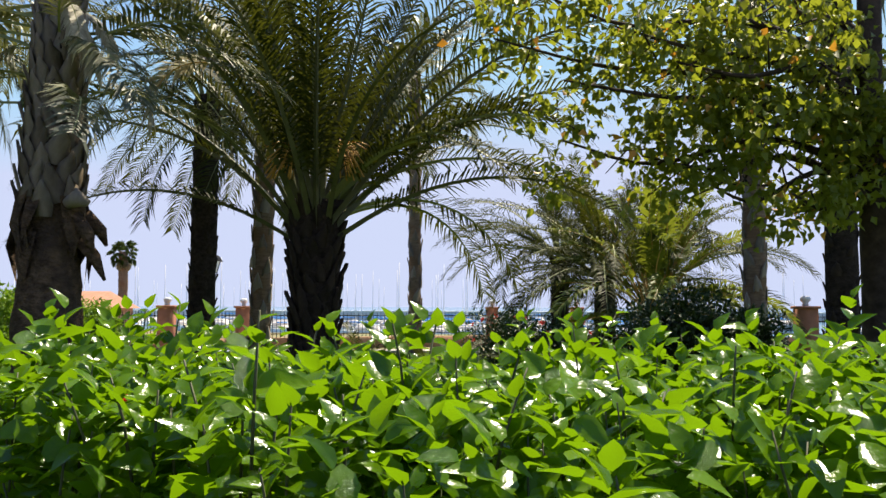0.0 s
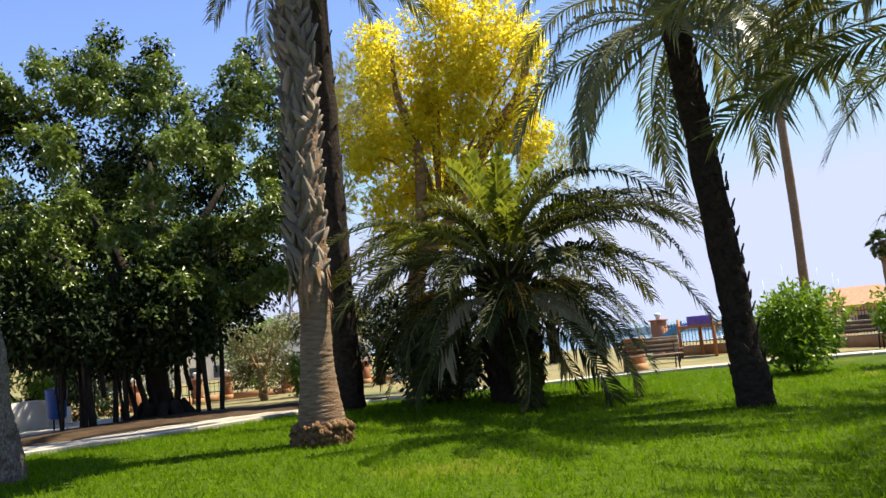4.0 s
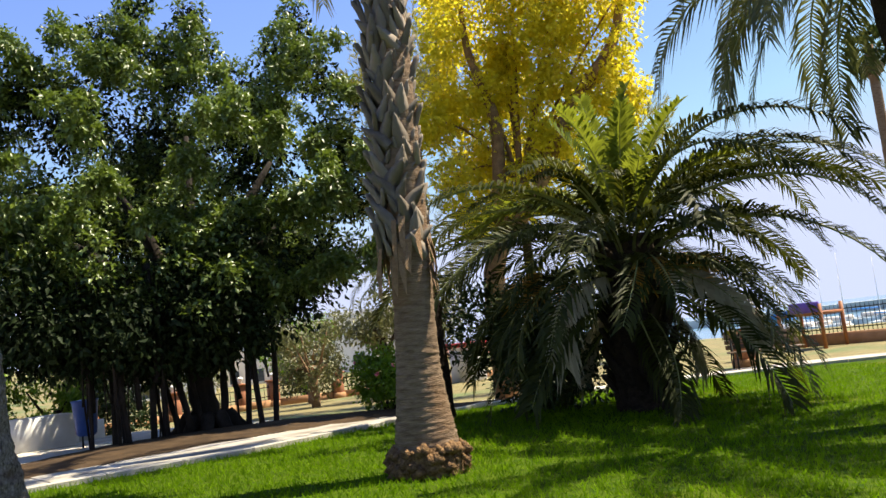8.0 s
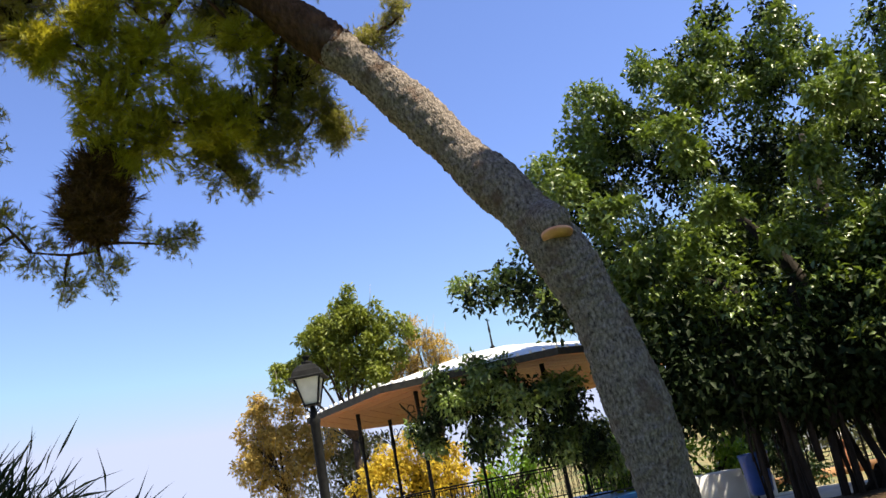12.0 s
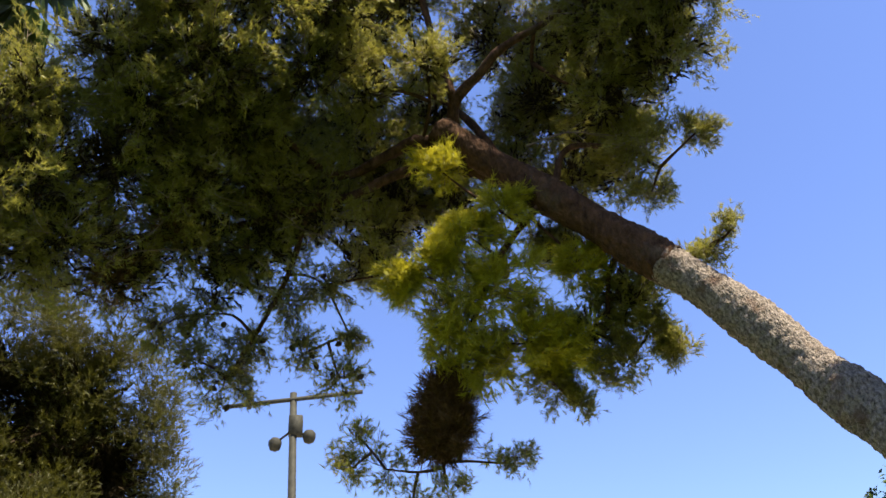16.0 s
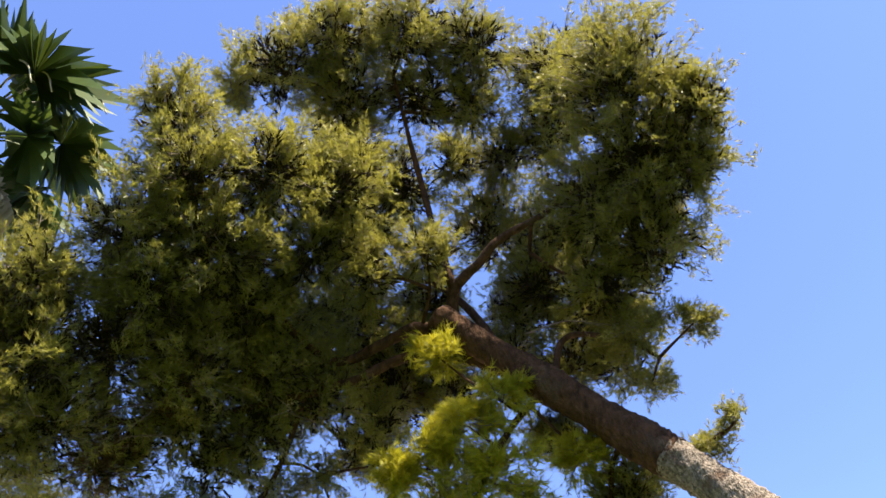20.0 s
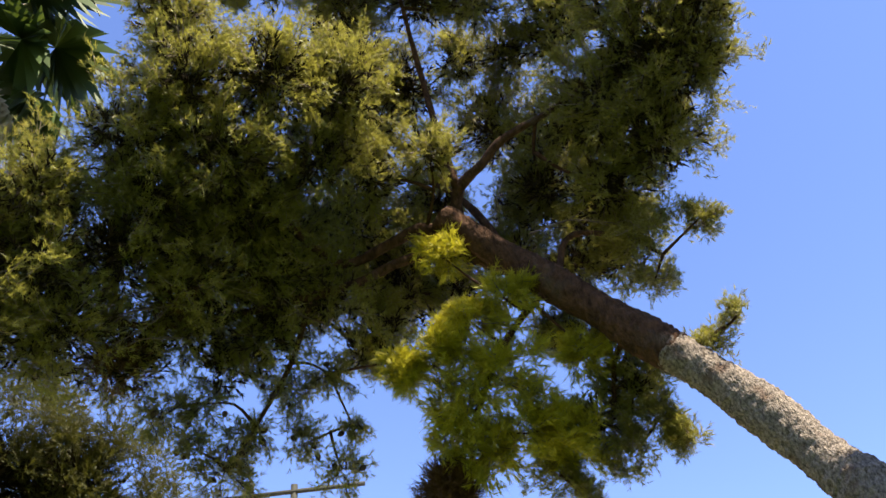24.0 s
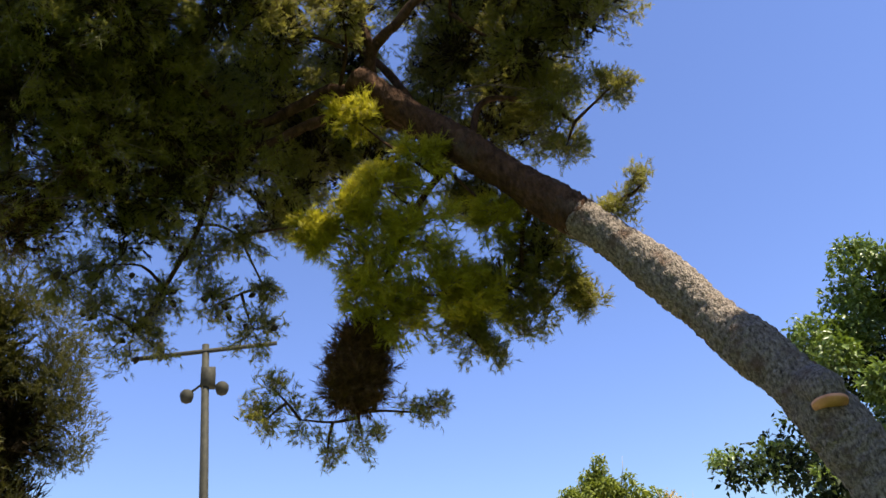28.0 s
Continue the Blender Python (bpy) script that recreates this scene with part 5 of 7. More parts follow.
LOBES["shade"] = [(-15.22, 1.82, 5.59, 0.36), (-15.29, 1.44, 5.35, 0.33), (-15.49, 1.95, 5.32, 0.25), (-15.57, 1.62, 5.07, 0.22), (-15.6, 2.18, 5.14, 0.18), (-15.05, 1.26, 6.3, 0.31), (-15.3, 0.99, 4.91, 0.27), (-15.43, 1.16, 4.69, 0.14)]
LOBES["fringe"] = [(-14.49, -2.13, 5.29, 0.37), (-14.15, -2.28, 5.42, 0.2), (-14.4, -1.79, 5.6, 0.23), (-14.73, -1.36, 5.53, 0.23), (-14.85, -1.03, 5.21, 0.23), (-13.7, -2.34, 5.58, 0.26), (-13.95, -2.07, 5.76, 0.26), (-14.4, -1.45, 5.97, 0.29), (-14.61, -1.08, 6.18, 0.27), (-14.87, -0.94, 5.69, 0.15), (-14.97, -0.43, 6.35, 0.24)]
LOBES["sprig"] = [(-14.62, 2.7, 5.53, 0.17), (-14.55, 2.9, 5.64, 0.11), (-14.72, 2.54, 5.56, 0.11)]
LOBES["rear"] = [(-14.34, -0.09, 9.88, 0.61), (-14.23, -0.51, 9.14, 0.68), (-15.26, 0.75, 9.62, 0.66), (-15.32, 1.57, 9.18, 0.77), (-15.64, 0.9, 8.41, 0.59), (-15.27, -0.11, 8.63, 0.66), (-15.8, 1.57, 8.08, 0.57), (-14.81, -0.95, 8.25, 0.81), (-14.4, -1.6, 7.95, 0.79), (-15.16, -0.55, 7.77, 0.66), (-15.59, 2.04, 8.07, 0.5), (-14.67, 1.2, 10.22, 0.44), (-13.69, -0.64, 10.14, 0.64), (-13.54, -2.05, 7.82, 0.76), (-14.62, 0.6, 10.38, 0.44), (-15.19, -0.53, 7.41, 0.62), (-15.44, 0.06, 7.4, 0.45), (-15.49, 0.8, 7.62, 0.45), (-15.63, 1.42, 7.45, 0.42), (-15.6, 1.98, 7.26, 0.38), (-15.11, -0.96, 6.71, 0.35), (-14.33, -1.5, 7.11, 0.62)]
LOBES["nest"] = [(-14.66, -0.45, 4.14, 0.23), (-14.46, -0.63, 4.42, 0.11), (-14.52, -0.71, 4.15, 0.15), (-15.01, -0.01, 4.01, 0.22), (-14.93, -0.31, 3.89, 0.18), (-15.22, 0.46, 4.2, 0.2), (-15.25, 0.62, 4.24, 0.11), (-14.45, -0.79, 4.24, 0.1)]
BOUGHS["nest"] = BOUGHS["spray"][-2:] + [(-14.9, 0.0, 4.15)]


def prisms(name, a, b, r0, r1, material, parent, label=""):
    """Thin three-sided twigs from places a to places b, with a slight sag in the middle."""
    n = len(a)
    d = unit(b - a)
    s = unit(np.cross(d, np.array([0.31, 0.17, 0.93])))
    o = np.cross(d, s)
    mid = (a + b) / 2 - np.array([0, 0, 0.06]) * np.linalg.norm(b - a, axis=1, keepdims=True)
    rows = []
    for p, r in ((a, r0), (mid, (r0 + r1) / 2), (b, r1)):
        for k in range(3):
            u = 2 * math.pi * k / 3
            rows.append(p + (s * math.cos(u) + o * math.sin(u)) * r[:, None])
    v = np.stack(rows, 1).reshape(-1, 3)
    k = np.arange(n)[:, None] * 9
    quads = [k + [3 * j + i, 3 * j + (i + 1) % 3, 3 * j + 3 + (i + 1) % 3, 3 * j + 3 + i] for j in range(2) for i in range(3)]
    return tagged(big_mesh(name, v, np.stack(quads, 1).reshape(-1, 4), material, parent, label), kind="stuff")


def tufts(name, p, ax, size, per, width, material, parent, rng, label="", spread=0.6):
    """Brushes of fine needles at the ends of twigs."""
    n = len(p)
    k = np.arange(per) / per - 0.5
    org = p[:, None, :] + ax[:, None, :] * (k * size * 0.9)[None, :, None]
    way = unit(ax[:, None, :] * 0.8 + unit(rng.normal(size=(n, per, 3))) * spread)
    ln = size * (0.7 + 0.5 * rng.random((n, per, 1)))
    sd = unit(np.cross(way, rng.normal(size=(n, per, 3)))) * width
    v = np.stack([org - sd, org + sd, org + way * ln], 2).reshape(-1, 3)
    return tagged(big_mesh(name, v, np.arange(len(v)).reshape(-1, 3), material, parent, label), kind="stuff")


def pine_limb(key, r0, seed, material, dense=125, shoots=7, bunch=8, size=0.056, width=0.0034, label="", sag=0.0, wood="pine_twig", spread=0.6):
    """One limb of the crown: its wood, a bough to every lobe, branchlets to the lobe's skin, and needles at the ends of their twigs."""
    rng = np.random.default_rng(seed)
    g = Geo()
    line = curve_points(BOUGHS[key], 5 * len(BOUGHS[key]))
    g.tube(line, [r0 + (0.02 - r0) * (i / (len(line) - 1)) ** 0.8 for i in range(len(line))], 9, 0.3)
    nodes = [np.array(p) for p in line]
    A, B, RA, P, D = [], [], [], [], []
    root = nodes[0]
    for x, y, z, r in sorted(LOBES[key], key=lambda c: np.linalg.norm(np.array(c[:3]) - root)):
        c = np.array([x, y, z])
        h = min(nodes, key=lambda e: np.linalg.norm(e - c))
        m = (h + c) / 2 + rng.normal(size=3) * 0.1 * r
        limb(g, [h, m, c], 0.012 + 0.03 * min(r, 0.7), 0.008, 7, 6, 0.25)
        nodes += [m, c]
        for _ in range(int(dense * r * r) + 5):
            d = unit(rng.normal(size=3) + np.array([0, 0, 0.15]))
            lump = 1 + 0.25 * math.sin(5 * d[0] + 7 * x) * math.sin(6 * d[1] + 5 * y) * math.cos(5 * d[2] + 6 * z)
            b1 = c + d * r * rng.uniform(0.62, 1.14) * lump
            b0 = c + (b1 - c) * rng.uniform(0.0, 0.35) + rng.normal(size=3) * 0.12 * r
            A.append(b0), B.append(b1), RA.append(0.006)
            span = np.linalg.norm(b1 - b0)
            for s in np.linspace(0.35, 1.0, shoots):
                q = b0 + (b1 - b0) * s
                w = unit(unit(b1 - b0) * 0.6 + rng.normal(size=3) * 0.75 + np.array([0, 0, 0.3 - sag]))
                e = q + w * rng.uniform(0.10, 0.22) * min(1.0, 0.45 + span)
                A.append(q), B.append(e), RA.append(0.0032)
                for _k in range(bunch):
                    u = rng.uniform(0.25, 1.05)
                    P.append(q + (e - q) * u + rng.normal(size=3) * 0.035)
                    D.append(w + rng.normal(size=3) * 0.45)
    g.make("limb", M["pine_red"], pine, "reddish brown bough")
    A, B, RA = np.array(A), np.array(B), np.array(RA)
    prisms("twig_mass", A, B, RA, RA * 0.5, M[wood], pine)
    tufts("needles", np.array(P), unit(np.array(D)), size, 9, width, material, pine, rng, label, spread)


pine_limb("right", 0.075, 61, M["pine"])
pine_limb("top", 0.055, 62, M["pine"])
pine_limb("left", 0.085, 63, M["pine"])
pine_limb("low", 0.075, 64, M["pine"], shoots=6)
pine_limb("rear", 0.07, 75, M["pine"], dense=110, bunch=8)
pine_limb("side", 0.04, 65, M["pine"])
# spray under the crown, given its sunlit look by needle colour
pine_limb("spray", 0.035, 66, M["pine_lit"], dense=120, size=0.085, width=0.0042, label="yellow-green needles, coloured as if sunlit", spread=0.42)
pine_limb("shade", 0.035, 67, M["pine"], dense=190)
pine_limb("fringe", 0.03, 68, M["pine"], dense=190, bunch=4, sag=0.6, wood="twig")
pine_limb("sprig", 0.012, 69, M["pine"], dense=120, bunch=4)
pine_limb("nest", 0.02, 70, M["pine"], dense=90, bunch=3)
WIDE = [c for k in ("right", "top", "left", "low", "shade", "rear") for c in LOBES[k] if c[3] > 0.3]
# added dark core: the crown's inner shade as coloured needles
needle_cloud("inner_needles", [(x, y, z - 0.1 * r, r * 0.68) for x, y, z, r in WIDE], 19000, 0.09, M["pine_shade"], pine, 71, shell=0.1, per=7, width=0.010, label="dark needles added as shade inside the crown")
needle_cloud("withered_needles", [(-14.80, 0.10, 4.78, 0.24), (-14.86, 0.03, 4.50, 0.29), (-14.84, -0.02, 4.40, 0.22)], 3000, 0.10, M["pine_brown"], pine, 72, per=10, shell=0.1, width=0.0045, label="brown nest of withered needles")
needle_cloud("withered_needles", [(-12.95, -1.75, 6.3, 0.30), (-13.35, -1.25, 6.75, 0.25), (-13.0, -2.35, 5.75, 0.33), (-15.0, 1.75, 6.0, 0.25)], 1500, 0.08, M["pine_brown"], pine, 73, per=9, shell=0.1, width=0.004, label="brown withered needle mass")

# pale dead branches under the crown
q = random.Random(74)
for a, b, c in (((-12.86, -1.6, 6.26), (-12.8, -1.83, 5.93), (-12.62, -2.07, 5.66)), ((-12.91, -1.67, 6.14), (-12.64, -1.94, 5.98), (-12.43, -2.15, 5.79)), ((-14.12, -0.89, 6.45), (-13.87, -1.05, 6.46), (-13.55, -1.17, 6.55)),
                ((-13.08, -1.53, 6.27), (-12.85, -1.78, 6.1), (-12.49, -1.95, 6.11)), ((-13.18, -1.72, 5.96), (-12.88, -1.99, 5.85), (-12.7, -2.23, 5.58)), ((-14.6, 1.2, 7.2), (-14.75, 1.6, 7.35), (-14.8, 2.0, 7.2))):
    g = Geo()
    limb(g, [a, b, c], 0.011, 0.004, 9, 5, 0.3)
    for k in range(7):
        o = Vector(a).lerp(Vector(b), q.uniform(0.3, 1.0)) if k % 2 else Vector(b).lerp(Vector(c), q.uniform(0.0, 0.9))
        e = o + (Vector(c) - Vector(a)).normalized() * q.uniform(0.12, 0.3) + Vector((q.uniform(-0.12, 0.12), q.uniform(-0.12, 0.12), q.uniform(-0.14, 0.1)))
        limb(g, [o, (o + e) / 2 + Vector((0, 0, 0.02)), e], 0.005, 0.002, 5, 4)
    g.make("dead_branch", M["bare_twig"], pine, "bare pale dead branch")

# cones hanging in the open fringe
cone = Geo().lathe((0, 0, 0), ((0.006, 0.0), (0.022, -0.015), (0.030, -0.035), (0.024, -0.060), (0.006, -0.085)), 8)
cone_me = bpy.data.meshes.new("pine_cone")
cone_me.from_pydata(cone.v, [], cone.f)
cone_me.materials.append(M["twig"])
for k in range(46):
    x, y, z, r = LOBES["fringe"][k % 11] if k < 30 else LOBES["right"][4 + k % 5]
    share("pine_cone", cone_me, pine, Matrix.Translation((x + q.gauss(0, 0.5) * r, y + q.gauss(0, 0.5) * r, z - q.uniform(-0.3, 0.6) * r)) @ Matrix.Rotation(q.uniform(-0.9, 0.9), 4, "X") @ Matrix.Rotation(q.uniform(-0.9, 0.9), 4, "Y"))
# sawn branch stub
stub = Geo()
e1 = Vector((-13.95, 3.70, 3.26))
back = Vector((-14.30, 3.62, 3.42))
d = Vector((0.16, -0.03, -0.98)).normalized()
stub.tube([back, back.lerp(e1, 0.5) + Vector((0, 0, 0.12)), e1 - d * 0.12, e1 - d * 0.008], [0.14, 0.15, 0.125, 0.106], 16, 0.12)
stub.make("branch_stub", M["pine_bark"], pine)
Geo().tube([e1 - d * 0.02, e1 + d * 0.002], [0.118, 0.114], 18, 0.05).make("cut_face", M["cut"], pine, "orange sawn wood")

# other pines and conifers
side = thing("conifer_tree", (0, 0, 0), "dense olive-green conifer near the tall camera mast", "pine tree")
needle_cloud("needles", lumps([(-14.77, -5.31, 6.98, 0.47), (-15.3, -4.89, 6.89, 0.47), (-15.81, -4.46, 6.77, 0.39), (-15.16, -5.08, 6.32, 0.46), (-16.22, -4.38, 6.2, 0.35), (-15.68, -4.65, 6.21, 0.46), (-15.61, -5.23, 6.4, 0.87), (-15.61, -5.64, 5.6, 0.95), (-16.25, -5.14, 5.43, 0.87), (-15.01, -5.44, 6.86, 0.64), (-16.77, -4.68, 5.3, 0.4), (-16.29, -4.72, 6.17, 0.4), (-15.6, -5.9, 4.4, 1.1), (-16.4, -5.6, 4.4, 0.9), (-14.6, -6.0, 6.2, 0.9)], 10, 0.40, 78, 1.0, 1.05), 24000, 0.075, M["conifer"], side, 71, per=9, width=0.0042)
# same added dark core, darkening the inside of the conifer
needle_cloud("inner_needles", [(-15.61, -5.4, 6.2, 0.6), (-15.61, -5.7, 5.5, 0.7), (-16.25, -5.2, 5.4, 0.6), (-15.6, -5.9, 4.4, 0.8), (-16.4, -5.6, 4.4, 0.7), (-14.7, -6.0, 6.2, 0.6)], 6500, 0.14, M["pine_shade"], side, 79, shell=0.1, per=7, width=0.014, label="dark needles added as shade inside the crown")
limb(g2 := Geo(), [(-15.9, -6.0, 0.2), (-15.9, -5.9, 3.0), (-15.7, -5.5, 6.2)], 0.2, 0.05, 10, 9)
g2.make("trunk", M["twig"], side)

# ---- fig tree ----
fig = thing("fig_tree", (0, 0, 0), "huge dark-green fig tree with hanging aerial roots", "tree")
FIG = [(-26.41, 9.9, 9.92, 1.19), (-26.42, 11.7, 9.83, 1.19), (-26.72, 13.41, 8.71, 1.4), (-24.95, 14.17, 9.83, 1.08), (-24.19, 14.65, 8.89, 0.76), (-26.89, 7.64, 8.82, 1.08), (-26.89, 6.69, 7.48, 1.08), (-26.66, 6.68, 5.7, 1.08), (-26.78, 8.88, 8.06, 1.4), (-27.44, 11.13, 7.79, 1.62), (-25.93, 13.15, 6.92, 1.62), (-24.5, 15.02, 7.42, 1.08), (-24.62, 15.44, 5.99, 1.08), (-26.23, 8.36, 5.62, 1.4), (-25.6, 10.26, 5.18, 1.51)]
FIG2 = [(-21.28, 9.83, 2.79, 0.86), (-21.72, 8.0, 2.68, 0.86), (-22.26, 6.59, 2.79, 0.76), (-21.18, 11.45, 2.89, 0.76), (-21.78, 10.69, 4.06, 1.51), (-21.48, 12.23, 3.76, 1.08), (-22.95, 6.74, 3.65, 1.19), (-22.61, 7.95, 3.33, 1.24), (-22.02, 9.38, 3.33, 1.3), (-21.93, 11.01, 3.22, 1.08), (-26.95, 4.71, 5.93, 0.86), (-27.04, 3.69, 5.89, 0.59), (-23.68, 5.0, 4.74, 0.86), (-25.81, 10.27, 11.05, 0.54), (-25.93, 11.73, 11.05, 0.54), (-24.61, 14.13, 10.8, 0.54), (-24.2, 15.81, 8.77, 0.54), (-29.14, 11.13, 6.26, 2.16), (-25.6, 11.88, 4.62, 1.73), (-25.5, 7.56, 4.41, 1.73), (-24.42, 13.18, 4.41, 1.3), (-24.2, 10.05, 3.11, 1.62)]
SHOOTS = [(-25.58, 8.51, 10.07, 0.55), (-25.43, 8.95, 9.4, 0.66), (-25.12, 9.79, 10.04, 0.55), (-25.08, 9.87, 9.11, 0.66), (-24.54, 11.07, 9.84, 0.5), (-24.61, 10.93, 9.03, 0.55), (-24.29, 11.6, 8.84, 0.39), (-24.29, 11.57, 8.17, 0.55), (-23.41, 13.09, 9.76, 0.55), (-23.55, 12.88, 8.83, 0.66), (-23.0, 13.71, 9.32, 0.44), (-22.59, 14.26, 9.5, 0.33), (-25.95, 7.14, 9.29, 0.66), (-26.04, 6.78, 8.77, 0.55), (-22.7, 14.1, 8.08, 0.55), (-23.15, 13.48, 7.38, 0.66), (-25.77, 7.87, 9.03, 0.55), (-26.09, 6.54, 8.29, 0.77), (-26.22, 5.89, 7.56, 0.99)]
PADS = [(-22.77, 6.75, 4.9, 0.79), (-22.88, 6.31, 5.94, 0.53), (-20.99, 10.95, 4.76, 0.63), (-20.64, 11.5, 4.78, 0.53), (-21.48, 10.07, 3.48, 0.63), (-21.14, 10.68, 3.18, 0.63), (-22.31, 8.22, 3.22, 0.53), (-19.95, 12.46, 5.49, 0.73), (-20.34, 11.95, 4.81, 0.63), (-22.7, 7.01, 3.77, 0.63), (-22.86, 6.41, 4.04, 0.53), (-20.99, 10.96, 6.41, 0.63), (-21.38, 10.27, 6.95, 0.63), (-21.73, 9.59, 5.92, 0.53), (-20.13, 12.24, 3.56, 0.63), (-20.45, 11.79, 3.42, 0.63), (-19.55, 12.95, 3.86, 0.53), (-20.89, 11.13, 3.1, 0.53), (-22.07, 8.82, 4.71, 0.53), (-22.42, 7.89, 5.54, 0.53), (-22.59, 7.39, 7.05, 0.63), (-21.72, 9.63, 4.4, 0.53)]
LOW = [(-21.83, 6.33, 2.76, 0.8), (-21.61, 7.12, 2.47, 0.8), (-21.29, 8.04, 2.42, 0.8), (-20.89, 8.98, 2.38, 0.8), (-20.36, 10.01, 2.41, 0.6), (-21.96, 5.79, 3.1, 0.8), (-21.74, 6.69, 2.25, 0.5), (-21.4, 7.75, 2.0, 0.5), (-20.74, 9.29, 2.04, 0.5)]
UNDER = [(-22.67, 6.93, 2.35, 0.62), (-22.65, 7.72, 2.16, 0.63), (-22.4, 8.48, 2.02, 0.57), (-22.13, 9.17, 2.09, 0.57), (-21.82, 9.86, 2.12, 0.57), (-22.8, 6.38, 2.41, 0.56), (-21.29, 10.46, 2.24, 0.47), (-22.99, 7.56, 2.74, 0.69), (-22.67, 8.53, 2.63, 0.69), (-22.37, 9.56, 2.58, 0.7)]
# shade-coloured leaves fill the low and inner crown; brighter ones sit on top
leaf_cloud("inner_leaves", UNDER, 9000, 0.16, M["fig_shade"], fig, 86, shell=0.2, droop=0.6, label="leaves under the crown, coloured dark for shade")
leaf_cloud("inner_leaves", [(x, y, z, r * 0.9) for x, y, z, r in FIG + FIG2 + [(x - 0.8, y + 0.3, z + 0.15, r * 1.15) for x, y, z, r in LOW]], 46000, 0.16, M["fig_shade"], fig, 85, shell=0.2, droop=0.5, label="leaves inside the crown, coloured dark for shade")
leaf_cloud("leaves", lumps(FIG, 12, 0.34, 5), 30000, 0.14, M["ficus"], fig, 81, shell=0.6, droop=0.3, upward=0.9, lift=0.7)
leaf_cloud("leaves", lumps([c for c in FIG2 if c[2] > 3.0], 11, 0.32, 6), 24000, 0.14, M["ficus"], fig, 82, shell=0.6, droop=0.3, upward=0.9, lift=0.8)
leaf_cloud("leaves", lumps(SHOOTS, 7, 0.42, 17), 14000, 0.14, M["ficus"], fig, 83, shell=0.3, droop=0.2)
leaf_cloud("leaves", lumps(PADS, 7, 0.45, 18, 0.5), 26000, 0.14, M["ficus"], fig, 84, shell=0.4, droop=0.3, upward=1.1, lift=0.5)
g = Geo()
limb(g, [(-22.6, 9.9, 0.2), (-22.62, 9.86, 0.7), (-22.65, 9.8, 1.4), (-22.5, 9.55, 2.6), (-22.6, 9.3, 4.0)], 0.40, 0.20, 18, 14, 0.4, 0.45)
for ax, ay, bx_, by_, r in ((-22.4, 10.1, -22.3, 10.35, 0.08), (-22.35, 9.7, -22.2, 9.2, 0.06), (-22.3, 9.45, -22.3, 8.9, 0.07), (-22.7, 9.35, -22.8, 8.8, 0.06)):
    limb(g, [(ax, ay, 0.2), ((ax * 3 + bx_) / 4 + 0.04, (ay * 3 + by_) / 4, 0.9), ((ax + bx_) / 2 - 0.05, (ay + by_) / 2, 1.7), (bx_, by_, 3.6)], r * 1.25, r * 0.8, 14, 9, 0.4)
for e in ((-23.3, 8.4, 5.9), (-23.2, 10.2, 6.9), (-22.4, 11.8, 6.2), (-23.4, 6.5, 5.0), (-23.7, 4.6, 4.9), (-22.0, 11.0, 4.0), (-25, 9.8, 4.9), (-21.7, 12.6, 5.3), (-24.8, 12.0, 4.2)):
    limb(g, [(-22.55, 9.75, 1.9), Vector((-22.5, 9.75, 2.6)).lerp(Vector(e), 0.5) + Vector((0, 0, 0.2)), e], 0.22, 0.05, 9, 8, 0.25)
for k in range(10):
    a = k * 0.628 + 0.2
    limb(g, [(-22.6 + 0.4 * math.cos(a), 9.9 + 0.4 * math.sin(a), 0.75), (-22.6 + 0.75 * math.cos(a), 9.9 + 0.75 * math.sin(a), 0.42), (-22.6 + 1.25 * math.cos(a + 0.2), 9.9 + 1.25 * math.sin(a + 0.2), 0.34)], 0.16, 0.05, 7, 7, 0.25)
g.make("trunk", M["ficus_bark"], fig)
qr = random.Random(77)
for k in range(44):
    if k < 37:
        x, y = -22.5 + qr.uniform(-0.5, 0.5), 8.95 - qr.choice((0.1, 0.35, 0.75, 0.9, 1.05, 1.5)) + qr.uniform(-0.15, 0.15)
    else:
        x, y = -22.0 + qr.uniform(-0.6, 0.6), 10.4 + qr.uniform(0.1, 0.9)
    bottom = 0.3 if qr.random() < 0.6 else qr.uniform(0.8, 1.6)
    r = qr.choice((0.012, 0.016, 0.02, 0.03, 0.05))
    g = Geo()
    limb(g, [(x, y, 3.9), (x + qr.uniform(-0.06, 0.06), y + qr.uniform(-0.06, 0.06), 1.8), (x + qr.uniform(-0.08, 0.08), y + qr.uniform(-0.08, 0.08), bottom)], r, r * 1.2, 8, 6, 0.3)
    g.make("aerial_root", M["ficus_bark"], fig)

# ---- yellow tree and its grey neighbour ----
yellow = thing("yellow_tree", (0, 0, 0), "tree covered in bright yellow foliage behind the date palm", "tree")
YEL = [(-19.74, 15.66, 8.05, 1.0), (-19.64, 15.75, 6.63, 1.0), (-19.08, 16.25, 7.48, 0.9), (-18.29, 16.91, 7.87, 1.0), (-18.38, 16.84, 6.53, 1.0), (-17.5, 17.48, 7.37, 0.9), (-17.01, 17.8, 7.46, 0.7), (-19.03, 16.3, 5.72, 0.9), (-19.85, 15.55, 5.56, 0.8), (-18.01, 17.12, 5.81, 0.8), (-17.04, 17.78, 6.62, 0.6), (-19.68, 15.71, 4.77, 0.7), (-18.89, 16.42, 4.7, 0.7), (-19.0, 16.32, 8.86, 1.0), (-17.85, 17.23, 8.99, 1.1), (-19.85, 15.55, 9.38, 1.0), (-16.9, 17.88, 8.9, 0.9), (-18.72, 16.56, 10.32, 1.0), (-17.66, 17.37, 10.32, 0.9), (-20.3, 15.1, 6.93, 0.8)]
